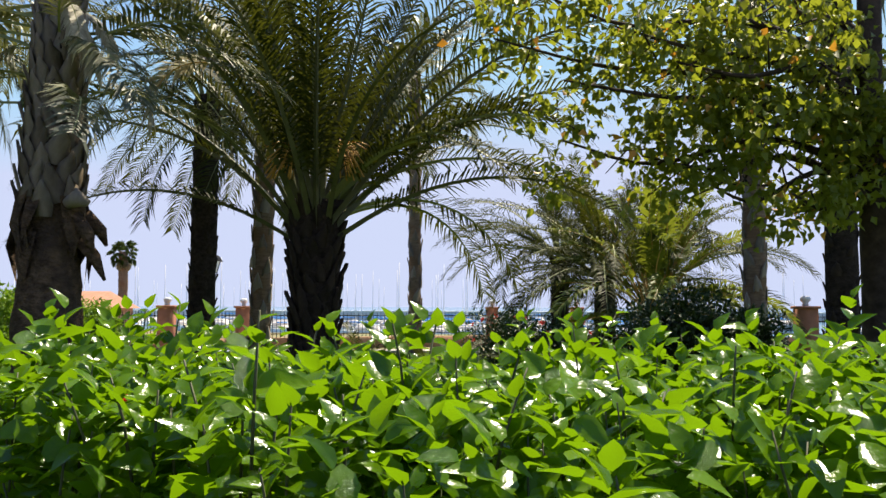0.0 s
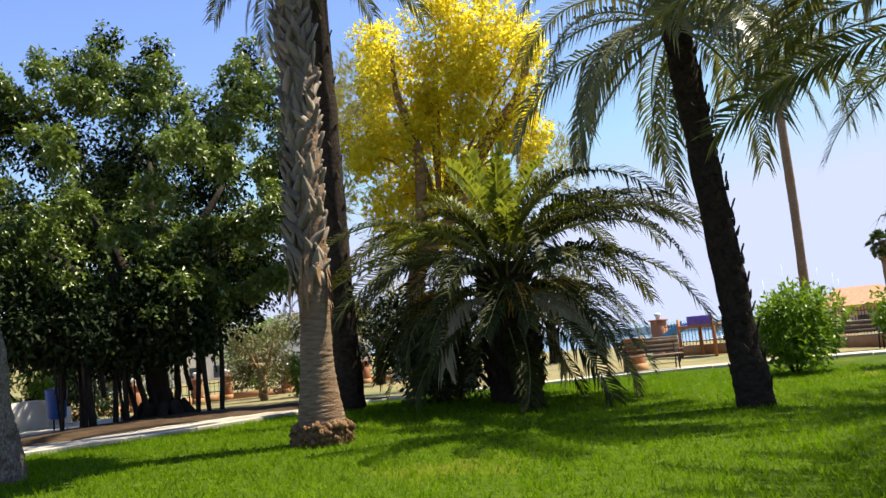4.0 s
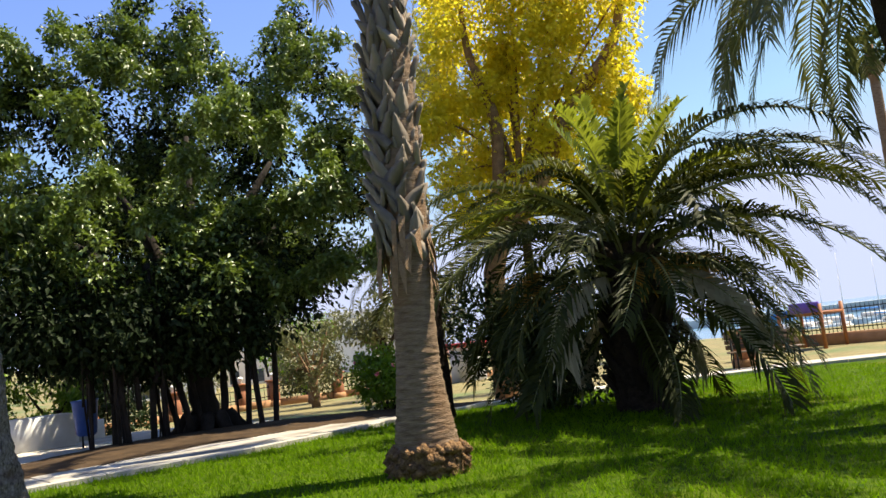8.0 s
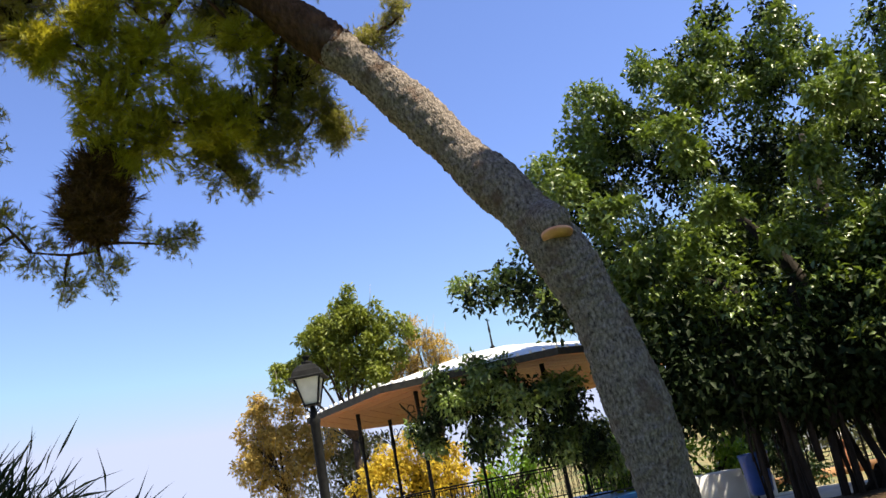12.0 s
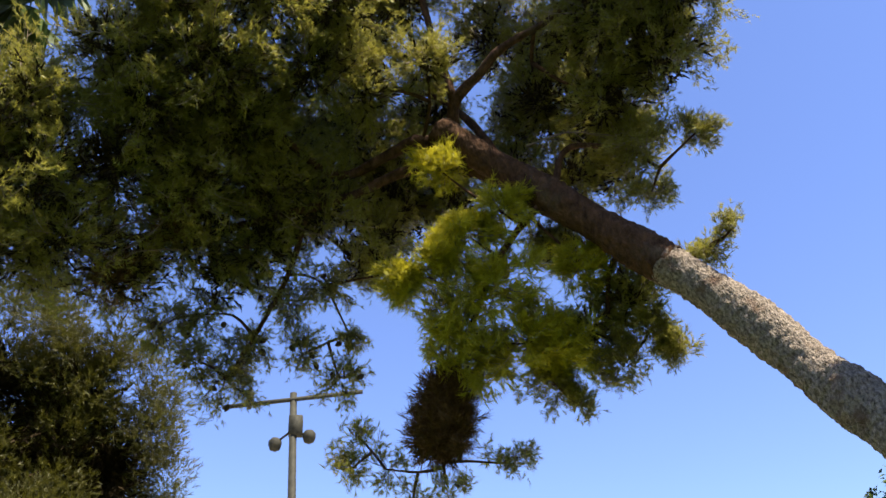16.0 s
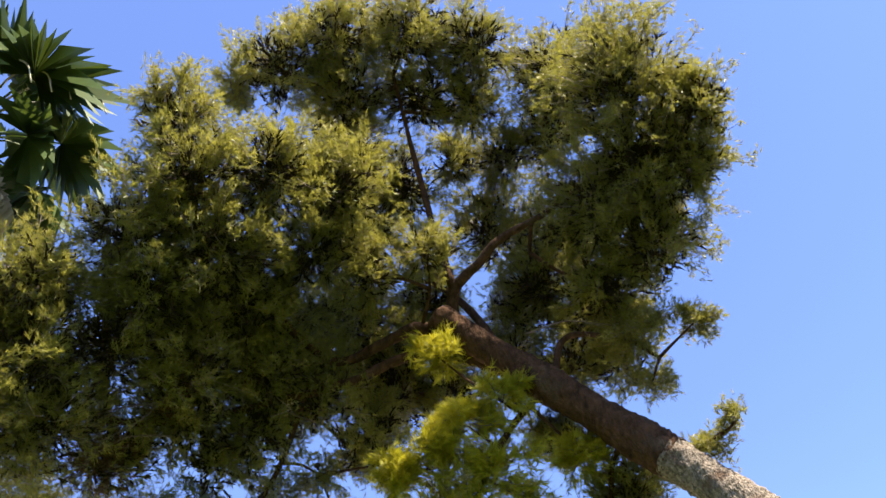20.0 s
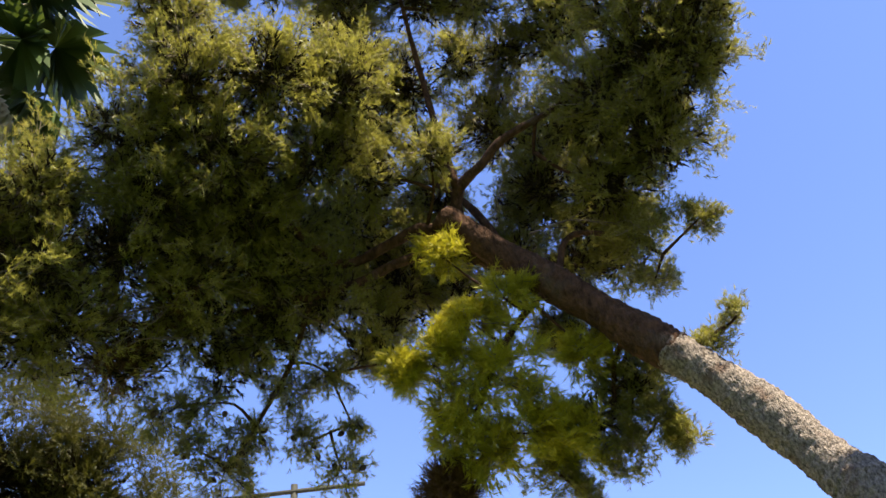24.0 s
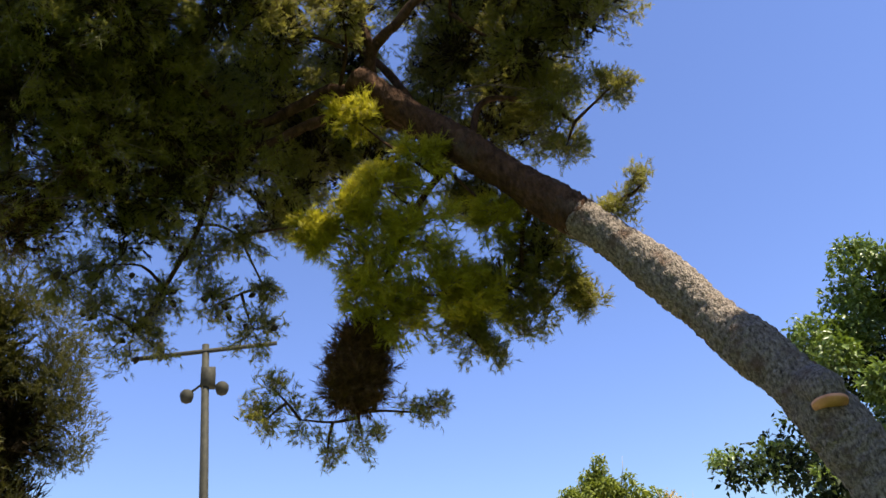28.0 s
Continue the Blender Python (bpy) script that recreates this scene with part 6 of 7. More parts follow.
leaf_cloud("leaves", lumps(YEL, 9, 0.46, 13, 1.0, 1.1), 29000, 0.13, M["yellow"], yellow, 91, shell=0.6, narrow=0.6)
g = Geo()
limb(g, [(-19.9, 15.9, 0.1), (-19.85, 15.85, 2.2), (-19.57, 15.82, 3.53), (-18.7, 16.4, 4.77), (-18.06, 16.8, 6.07), (-17.38, 17.3, 7.21), (-16.94, 17.7, 7.93), (-16.64, 18.0, 9.3)], 0.28, 0.09, 22, 10)
limb(g, [(-19.4, 15.85, 3.9), (-19.06, 15.8, 6.2), (-19.2, 15.7, 7.24), (-19.38, 15.5, 8.3), (-19.43, 15.5, 9.46)], 0.17, 0.06, 14, 8)
for c in YEL:
    limb(g, [(-18.9, 16.2, 5.0), (Vector((-18.9, 16.3, 5.6)) + Vector(c[:3])) / 2, c[:3]], 0.05, 0.02, 7, 5)
g.make("trunk", mat("orange_brown_bark", (0.16, 0.085, 0.035), (0.34, 0.20, 0.085), 7, 0.9, 0.6, 30, 0.02), yellow)
greyp = thing("conifer_tree", (0, 0, 0), "grey-green conifer behind the yellow tree", "pine tree")
needle_cloud("needles", [(-22.75, 15.34, 8.35, 0.9), (-22.6, 15.52, 7.18, 0.9), (-22.68, 15.43, 9.19, 0.7), (-22.62, 15.5, 6.06, 0.8), (-22.18, 16.0, 7.78, 0.9), (-21.59, 16.63, 8.9, 0.8), (-22.86, 15.21, 5.43, 0.6), (-23.5, 17.47, 9.99, 1.16), (-23.84, 17.74, 8.63, 1.1), (-21.72, 20.87, 5.75, 1.1), (-19.96, 22.02, 6.86, 1.16), (-22.5, 19.0, 7.5, 1.6), (-21.5, 20.0, 9.0, 1.5), (-22.8, 18.4, 5.6, 1.5)], 5000, 0.20, M["pine"], greyp, 72, per=10, width=0.011)
limb(g2 := Geo(), [(-22.0, 19.5, 0.1), (-22.1, 19.4, 4.0), (-22.0, 19.3, 8.5)], 0.22, 0.06, 10, 8)
g2.make("trunk", M["twig"], greyp)

# ---- leafy tree over the hedge, to the east ----
lime = thing("orchid_tree", (0, 0, 0), "slender tree with light green and yellowing leaves", "tree")
hx, hy = 3.5, 7.7
g = Geo()
limb(g, [(hx, hy, 0.05), (hx + 0.02, hy, 1.5), (hx, hy, 3.2), (hx + 0.1, hy + 0.1, 6.2)], 0.16, 0.09, 16, 10, 0.1)
LIMB_ENDS = []
for z, e in ((2.75, (0.7, 7.3, 3.0)), (3.1, (0.1, 7.15, 3.85)), (3.0, (0.7, 7.2, 3.5)), (2.6, (1.35, 7.2, 2.85)), (2.5, (1.9, 7.15, 2.6)), (2.45, (2.5, 6.95, 2.5)), (2.9, (2.2, 6.95, 3.15)), (3.3, (1.6, 7.0, 3.6)), (3.4, (2.65, 6.7, 3.5)), (3.3, (1.1, 7.0, 3.9)), (3.6, (0.3, 7.3, 4.4)), (4.0, (1.4, 7.2, 4.5)), (3.8, (2.4, 7.0, 4.2)), (2.7, (3.2, 6.9, 2.9)), (4.4, (2.6, 8.2, 5.0)), (2.6, (2.9, 7.9, 2.45)), (2.7, (3.9, 7.3, 2.5)), (2.9, (4.3, 7.6, 3.0)), (3.2, (3.6, 6.8, 3.3))):
    o = Vector((hx, hy, z))
    limb(g, [o, o.lerp(Vector(e), 0.35) + Vector((0, qr.uniform(-0.2, 0.2), 0.22)), o.lerp(Vector(e), 0.7) + Vector((0, qr.uniform(-0.2, 0.2), qr.uniform(-0.12, 0.1))), e], 0.042, 0.008, 12, 6, 0.3)
    LIMB_ENDS.append(e)
    for j in range(6):
        b = Vector((hx, hy, z)).lerp(Vector(e), 0.3 + 0.12 * j) + Vector((0, 0, 0.05))
        limb(g, [b, b + Vector((qr.uniform(-0.5, 0.2), qr.uniform(-0.4, 0.4), qr.uniform(-0.35, 0.3)))], 0.012, 0.004, 4, 4)
g.make("trunk", M["twig"], lime)
CANOPY = []
for e in LIMB_ENDS:
    for s in (0.45, 0.65, 0.85, 1.0):
        p = Vector((hx, hy, 3.5)).lerp(Vector(e), s)
        CANOPY.append((p.x, p.y, p.z - 0.05, 0.34 + 0.1 * s))
leaf_cloud("leaves", lumps(CANOPY, 3, 0.6, 12), 7200, 0.09, M["lime"], lime, 95, shell=0.1, narrow=0.75, droop=0.7)
leaf_cloud("orange_leaves", CANOPY, 160, 0.09, M["orange_leaf"], lime, 96, shell=0.2, narrow=0.7, label="withered orange leaf")


# ---- shrubs ----
def shrub(name, x, y, w, h, n, leaf, material, label, seed, flowers=None):
    z = rise(x, y)
    s = thing(name, (x, y, z), label, "shrub", "shrubs")
    q = random.Random(seed)
    balls = [(q.uniform(-0.28, 0.28) * w, q.uniform(-0.28, 0.28) * w, h * q.uniform(0.3, 0.72), w * q.uniform(0.20, 0.27)) for _ in range(14)]
    balls += [(0, 0, h * 0.45, w * 0.36)]
    leaf_cloud("leaves", balls, n, leaf, material, s, seed, shell=0.75, droop=0.0, narrow=0.42, upward=0.3)
    g = Geo()
    for k in range(7):
        a = k * 0.9
        limb(g, [(0.05 * math.cos(a), 0.05 * math.sin(a), 0), (0.16 * w * math.cos(a), 0.16 * w * math.sin(a), h * 0.35), (0.25 * w * math.cos(a), 0.25 * w * math.sin(a), h * 0.6)], 0.03, 0.01, 5, 5)
    tagged(g.make("stems", M["twig"], s), kind="stuff")
    if flowers:
        for k in range(9):
            a, e = q.uniform(0, 6.28), q.uniform(0.1, 0.9)
            share("flower", flowers, s, Matrix.Translation((0.42 * w * math.cos(a) * math.cos(e), 0.42 * w * math.sin(a) * math.cos(e), h * 0.5 + 0.46 * h * math.sin(e))) @ Matrix.Rotation(a, 4, "Z") @ Matrix.Rotation(1.0, 4, "Y"))
    return s


shrub("round_shrub", -11.35, 19.4, 2.2, 2.15, 6500, 0.13, M["shrub"], "rounded bright green shrub by the north walk", 111)
shrub("flowering_shrub", -20.6, 13.1, 1.9, 1.5, 4500, 0.11, M["shrub"], "bright green shrub dotted with pink flowers", 112, pink_flower)
shrub("dark_shrub", 3.15, 13.6, 1.9, 1.95, 6500, 0.11, M["shrub_dark"], "dark green narrow-leaved shrub", 113)
shrub("dark_shrub", 4.2, 13.3, 1.5, 1.55, 4000, 0.11, M["shrub_dark"], "dark green narrow-leaved shrub", 114)
shrub("flowering_shrub", 0.55, 17.0, 1.6, 1.5, 4000, 0.09, M["shrub_dark"], "dark shrub with red flowers", 115, red_flower)
shrub("flowering_shrub", 1.75, 17.2, 1.5, 1.4, 4000, 0.09, M["shrub_dark"], "dark shrub with red flowers", 116, red_flower)
shrub("dark_shrub", -15.75, 12.9, 2.9, 2.3, 9000, 0.12, M["shrub_dark"], "dense dark narrow-leaved shrub beside the squat date palm", 118)
shrub("round_shrub", -9.2, 20.5, 1.6, 1.9, 3500, 0.12, M["shrub"], "bright green shrub by the north walk", 117)

# spiky plants beyond the pine
spiky = thing("yucca_clump", (-15.6, -2.0, rise(-15.6, -2.0)), "dense clump of dark sword-leaved plants", "plant", kind="stuff")
rng = np.random.default_rng(121)
n = 7500
c = rng.choice(5, n)
cx = np.array([(-0.9, -1.0, 1.45), (0, -0.2, 1.65), (0.2, 0.5, 1.5), (-0.6, 0.9, 1.0), (0.9, -0.9, 1.45)])[c]
d = unit(rng.normal(size=(n, 3)) + np.array([0, 0, 0.6]))
p = cx + d * rng.uniform(0.05, 0.6, (n, 1)) + rng.normal(size=(n, 3)) * np.array([0.25, 0.25, 0.12])
ln = rng.uniform(0.3, 0.52, n)
v, f = leaf_arrays(p, d, rng.normal(size=(n, 3)) + np.array([0, 0, 0.4]), ln, ln * 0.055, 0.2, 0.14)
tagged(big_mesh("leaves", v, f, M["sword"], spiky), kind="stuff")
g = Geo()
for q3 in ((-0.9, -1.0, 1.3), (0, -0.2, 1.5), (0.2, 0.5, 1.3), (-0.6, 0.9, 0.9), (0.9, -0.9, 1.3)):
    limb(g, [(q3[0] * 0.8, q3[1] * 0.8, -0.1), q3], 0.09, 0.07, 6, 8, 0.2)
g.make("stems", M["twig"], spiky)

# ---- grass ----
rng = np.random.default_rng(131)
n = 70000
gx = rng.uniform(-18, 1.5, n)
gy = rng.uniform(3.0, 21.0, n)
edge_x = np.interp(gy, [p[1] for p in EDGE[:14]], [p[0] for p in EDGE[:14]])
north_y = np.interp(gx, [-17.7, -16.6, -15.2, -13.6, -12.0, -8.0, -2.0, 9.0], [17.8, 19.6, 21.4, 22.8, 24.0, 26.0, 27.0, 26.0])
ok = (gx > edge_x + 0.05) & (gy < north_y - 0.05) & (rng.random(n) < 1.0 / (1 + 0.004 * (gy - 5) ** 2))
gx, gy = gx[ok], gy[ok]
n = len(gx)
gz = np.array([ground_height(a, b) for a, b in zip(gx, gy)]) + 0.03
p = np.stack([gx, gy, gz], 1)
ln = rng.uniform(0.05, 0.11, n)
tri = []
for k in range(3):
    d = unit(rng.normal(size=(n, 3)) * np.array([0.6, 0.6, 0.1]) + np.array([0, 0, 1.0]))
    sd = unit(np.cross(d, rng.normal(size=(n, 3)))) * 0.007
    o = p + rng.normal(size=(n, 3)) * np.array([0.03, 0.03, 0])
    tri.append(np.stack([o - sd, o + sd, o + d * ln[:, None]], 1))
v = np.concatenate(tri).reshape(-1, 3)
tagged(big_mesh("grass", v, np.arange(len(v)).reshape(-1, 3), M["blade"]), "short bright green lawn grass", "grass", kind="stuff")

# ---- kerbs ----
def stone_mesh(name, s, material, bevel=0.012):
    g = Geo().box((0, 0, 0), s, 0, bevel)
    me = bpy.data.meshes.new(name)
    me.from_pydata(g.v, [], g.f)
    me.materials.append(material)
    return me


kerb_w = thing("kerb", (0, 0, 0), "pale stone kerb between lawn and west walk", "kerb", kind="structure")
kerb_n = thing("kerb", (0, 0, 0), "ochre stone kerb between lawn and north walk", "kerb", kind="structure")
stone = stone_mesh("kerb_stone", (0.98, 0.13, 0.22), M["kerb"])
fine = edge_at(1500)
gone, last = 0.0, fine[0]
mark = 0.0
for p in fine[1:]:
    gone += (p - last).length
    if gone >= mark + 0.5:
        d = (p - last).normalized()
        a = math.atan2(d.y, d.x)
        if -6 < p.y and p.x < 6:
            m = Matrix.Translation((p.x, p.y, ground_height(p.x, p.y) + 0.0)) @ Matrix.Rotation(a, 4, "Z")
            share("kerb_stone", stone, kerb_w if p.y < 13 else kerb_n, m)
        mark += 1.0
    last = p


# slabs of the west walk beside the kerb
slab = stone_mesh("paving_slab", (0.975, 0.975, 0.06), M["slab"], 0.008)
walk_slabs = thing("paved_strip", (0, 0, 0), "pale square concrete slabs beside the kerb", "pavement", kind="structure")
rs = random.Random(181)
gone, last, mark = 0.0, fine[0], 0.0
for p in fine[1:]:
    gone += (p - last).length
    if gone >= mark:
        d = (p - last).normalized()
        a = math.atan2(d.y, d.x)
        for row in range(2):
            q = p + Vector((-d.y, d.x, 0)) * (0.60 + row)
            if -3 < p.y < 14:
                share("paving_slab", slab, walk_slabs, Matrix.Translation((q.x, q.y, ground_height(q.x, q.y) + 0.012 + rs.uniform(-0.003, 0.004))) @ Matrix.Rotation(a + rs.uniform(-0.006, 0.006), 4, "Z"))
        mark += 1.0
    last = p


# ---- sea wall with railings ----
def pillar(x, y, w, h, label, cap=True, group="brick pillars"):
    z = rise(x, y) - 0.03
    p = thing("brick_pillar", (x, y, z), label, "pillar", group)
    Geo().box((0, 0, h / 2), (w, w, h), 0, 0.012).make("shaft", M["brick"], p)
    Geo().box((0, 0, 0.12), (w + 0.08, w + 0.08, 0.24), 0, 0.02).make("plinth", M["ochre"], p)
    Geo().box((0, 0, h + 0.03), (w + 0.10, w + 0.10, 0.07), 0, 0.015).make("cap", M["brick"], p)
    if cap:
        Geo().lathe((0, 0, h + 0.06), ((0.05, 0), (0.10, 0.03), (0.06, 0.07), (0.12, 0.14), (0.13, 0.2), (0.07, 0.26)), 12).make("finial", M["white"], p, "white globe finial")
    return p


def railing(a, b, wall_h, rail_h, name, label, bar_gap=0.14, wall_mat="ochre"):
    a, b = Vector((*a, rise(*a))), Vector((*b, rise(*b)))
    f = thing(name, a, label, "fence", "railings")
    d = b - a
    n = max(2, int(d.length / bar_gap))
    ang = math.atan2(d.y, d.x)
    L = math.hypot(d.x, d.y)
    mid = d / 2
    Geo().box((mid.x, mid.y, wall_h / 2 - 0.03), (L - 0.46, 0.26, wall_h), ang, 0.01).make("low_wall", M[wall_mat], f)
    for h in (wall_h + 0.1, rail_h - 0.1):
        Geo().tube([Vector((0, 0, h)) + d * 0.02, Vector((0, 0, h)) + d * 0.98], [0.018, 0.018], 5).make("rail", M["iron"], f)
    g = Geo()
    for k in range(1, n):
        p = d * (k / n)
        g.tube([(p.x, p.y, wall_h - 0.05), (p.x, p.y, rail_h - 0.04), (p.x, p.y, rail_h + 0.05)], [0.011, 0.011, 0.003], 4)
    tagged(g.make("bars", M["iron"], f), kind="stuff")


POSTS = [(-22.0, 30.0), (-16.5, 30.2), (-9.64, 26.9), (-7.75, 29.0), (0.82, 33.0), (4.14, 33.7), (8.3, 21.6), (14.0, 20.0)]
for k, (x, y) in enumerate(POSTS):
    pillar(x, y, 0.45, 1.45 if k not in (6,) else 1.5, "terracotta brick pillar with a white globe on the sea wall")
for k in range(len(POSTS) - 1):
    a, b = POSTS[k], POSTS[k + 1]
    if k == 5:
        continue
    railing(a, b, 0.42, 1.25, "sea_railing", "low ochre wall with dark iron railings by the harbour")
railing((4.14, 33.7), (20.0, 31.0), 0.42, 1.25, "sea_railing", "low ochre wall with dark iron railings by the harbour")

# west fence of the park
WPOSTS = [(-35.0, 8.5), (-35.1, 11.4), (-35.2, 14.2), (-35.2, 16.75), (-35.4, 18.2), (-34.3, 20.4), (-33.6, 24.0), (-32.5, 28.0)]
for x, y in WPOSTS:
    pillar(x, y, 0.36, 0.98, "terracotta pillar of the low park fence", True, "fence pillars")
for a, b in zip(WPOSTS, WPOSTS[1:]):
    railing(a, b, 0.30, 0.85, "park_fence", "low ochre wall with rails between terracotta pillars", 0.2)


# ---- lamps ----
def lantern_lamp(x, y, h, label):
    p = thing("street_lamp", (x, y, rise(x, y) - 0.02), label, "street lamp", "lantern lamps")
    Geo().lathe((0, 0, 0), ((0.16, 0), (0.16, 0.12), (0.11, 0.2), (0.105, 0.55), (0.09, 0.62), (0.078, 0.9), (0.07, h - 1.0), (0.09, h - 0.95), (0.06, h - 0.88), (0.04, h - 0.72)), 16).make("post", M["iron"], p)
    top = h - 0.70
    g = Geo()
    for sx, sy in ((-1, -1), (1, -1), (1, 1), (-1, 1)):
        g.tube([(0.10 * sx, 0.10 * sy, top), (0.19 * sx, 0.19 * sy, top + 0.40)], [0.016, 0.016], 4)
        g.tube([(0.03 * sx, 0.03 * sy, top - 0.12), (0.09 * sx, 0.09 * sy, top - 0.06), (0.10 * sx, 0.10 * sy, top)], [0.01, 0.01, 0.01], 4)
    g.box((0, 0, top), (0.23, 0.23, 0.02))
    g.make("cage", M["iron"], p)
    Geo().add([(-0.095, -0.095, top + 0.012), (0.095, -0.095, top + 0.012), (0.095, 0.095, top + 0.012), (-0.095, 0.095, top + 0.012), (-0.18, -0.18, top + 0.39), (0.18, -0.18, top + 0.39), (0.18, 0.18, top + 0.39), (-0.18, 0.18, top + 0.39)],
              [(0, 1, 5, 4), (1, 2, 6, 5), (2, 3, 7, 6), (3, 0, 4, 7)]).make("glazing", M["milk"], p, "milky glass panes", True)
    hood = Geo()
    steps = ((0.265, 0.385), (0.265, 0.405), (0.225, 0.425), (0.20, 0.50), (0.145, 0.575), (0.085, 0.61))
    hood.add([(sx * w, sy * w, top + z) for w, z in steps for sx, sy in ((-1, -1), (1, -1), (1, 1), (-1, 1))],
             [(i * 4 + k, i * 4 + (k + 1) % 4, i * 4 + 4 + (k + 1) % 4, i * 4 + 4 + k) for i in range(5) for k in range(4)] + [(3, 2, 1, 0), (20, 21, 22, 23)])
    hood.make("hood", M["iron"], p, "domed dark iron hood", True)
    Geo().lathe((0, 0, top + 0.605), ((0.07, 0), (0.08, 0.04), (0.03, 0.06), (0.05, 0.10), (0.07, 0.13), (0.02, 0.14)), 10).make("finial", M["iron"], p)
    return p


lantern_lamp(-20.72, 0.69, 3.62, "dark iron lantern lamp with milky glass near the bandstand")
lantern_lamp(-8.6, 28.2, 3.3, "dark iron lantern lamp near the sea wall")

# ---- camera mast ----
mast = thing("camera_mast", (-25.55, -7.85, rise(-25.5, -7.8)), "tall grey steel mast with a crossbar and dome cameras", "mast")
top = Vector((0.46, -0.10, 10.15))
Geo().tube([(0, 0, 0), top * 0.5, top], [0.13, 0.11, 0.085], 14).make("pole", M["galv"], mast)
Geo().tube([top + Vector((0.9, -1.45, -0.42)), top + Vector((-0.85, 1.5, 0.05))], [0.055, 0.055], 8).make("crossbar", M["galv"], mast)
Geo().box(tuple(top + Vector((-0.1, 0.05, -0.85))), (0.28, 0.34, 0.5), 0.5, 0.02).make("control_box", M["galv"], mast)
for off, nm in (((0.05, -0.42, -1.25), "dome_camera"), ((-0.25, 0.35, -1.1), "dome_camera")):
    c = top + Vector(off)
    d_ob = Geo().lathe(tuple(c), ((0.04, -0.20), (0.12, -0.16), (0.16, -0.05), (0.16, 0.05), (0.10, 0.12), (0.03, 0.13)), 14).make(nm, M["galv"], mast, "grey dome camera")
    Geo().tube([c, top + Vector((0, 0, -1.0))], [0.03, 0.03], 6).make("bracket", M["galv"], mast)
c = top + Vector((0.55, -0.9, -0.22))
Geo().lathe(tuple(c), ((0.05, -0.22), (0.07, -0.05), (0.10, 0), (0.11, 0.2), (0.06, 0.27)), 10).make("loudspeaker", M["galv"], mast)

# ---- bandstand ----
kx, ky = -32.0, 4.15
kz = rise(-31.0, 3.7)
stand_ = thing("bandstand", (kx, ky, kz), "octagonal park bandstand with a white roof, timber ceiling and iron columns", "bandstand")
SIDES, R = 8, 4.4
ring = lambda r, z, ph=0.0: [(r * math.cos(2 * math.pi * (k + ph) / SIDES + 0.2), r * math.sin(2 * math.pi * (k + ph) / SIDES + 0.2), z) for k in range(SIDES)]
lo, hi = ring(R - 0.2, 0), ring(R - 0.2, 0.62)
Geo().add(lo + hi, [(k, (k + 1) % 8, 8 + (k + 1) % 8, 8 + k) for k in range(8)] + [tuple(range(8, 16))]).make("base", M["white"], stand_, "white rendered base", True)
lo, hi, li = ring(R - 0.12, 0.62), ring(R - 0.12, 0.74), ring(R - 1.0, 0.745)
Geo().add(lo + hi + li, [(k, (k + 1) % 8, 8 + (k + 1) % 8, 8 + k) for k in range(8)] + [(8 + k, 8 + (k + 1) % 8, 16 + (k + 1) % 8, 16 + k) for k in range(8)] + [tuple(range(16, 24))]).make("floor_edge", M["azure"], stand_, "bright blue floor edge", True)
eave_z, apex_z = 3.95, 5.0
e0, e1_, top_ring = ring(R + 1.0, eave_z), ring(R + 1.0, eave_z + 0.16), ring(1.3, apex_z)
for k in range(8):
    j = (k + 1) % 8
    Geo().add([e1_[k], e1_[j], top_ring[j], top_ring[k]], [(0, 1, 2, 3)]).make("roof_panel", M["roof"], stand_, flat=True)
    Geo().add([e0[k], e0[j], e1_[j], e1_[k]], [(0, 1, 2, 3)]).make("fascia", M["galv"], stand_, "grey eaves board", True)
    a, b = Vector(ring(0.3, eave_z + 0.35)[k]), Vector(ring(0.3, eave_z + 0.35)[j])
    # backing sheet, coloured dark as the shade between the boards
    Geo().add([e0[k], a, b, e0[j]], [(0, 1, 2, 3)]).make("soffit", M["iron"], stand_, "dark backing sheet, coloured as shade between the ceiling boards", True)
    for i in range(12):
        u, v = i / 12, (i + 0.93) / 12
        rim = [Vector(e0[k]).lerp(a, u), Vector(e0[j]).lerp(b, u), Vector(e0[j]).lerp(b, v), Vector(e0[k]).lerp(a, v)]
        Geo().add([w - Vector((0, 0, 0.012 + 0.003 * (i % 2))) for w in rim] + [w - Vector((0, 0, 0.004)) for w in rim], [(0, 1, 2, 3), (0, 4, 5, 1), (1, 5, 6, 2), (2, 6, 7, 3), (3, 7, 4, 0)]).make("board", M["soffit"], stand_, flat=True)
    g = Geo()
    for s in range(14):
        p = Vector(e1_[k]).lerp(Vector(e1_[j]), s / 14)
        g.box((p.x * 0.995, p.y * 0.995, p.z + 0.03), (0.07, 0.07, 0.07))
    tagged(g.make("eaves_studs", M["roof"], stand_), kind="stuff")
Geo().add(top_ring + [(0, 0, apex_z + 0.18)], [(k, (k + 1) % 8, 8) for k in range(8)]).make("roof_cap", M["roof"], stand_, flat=True)
Geo().lathe((0, 0, apex_z + 0.12), ((0.06, 0), (0.09, 0.08), (0.03, 0.16), (0.02, 0.5), (0.035, 0.55), (0.008, 0.95)), 8).make("spire", M["iron"], stand_)
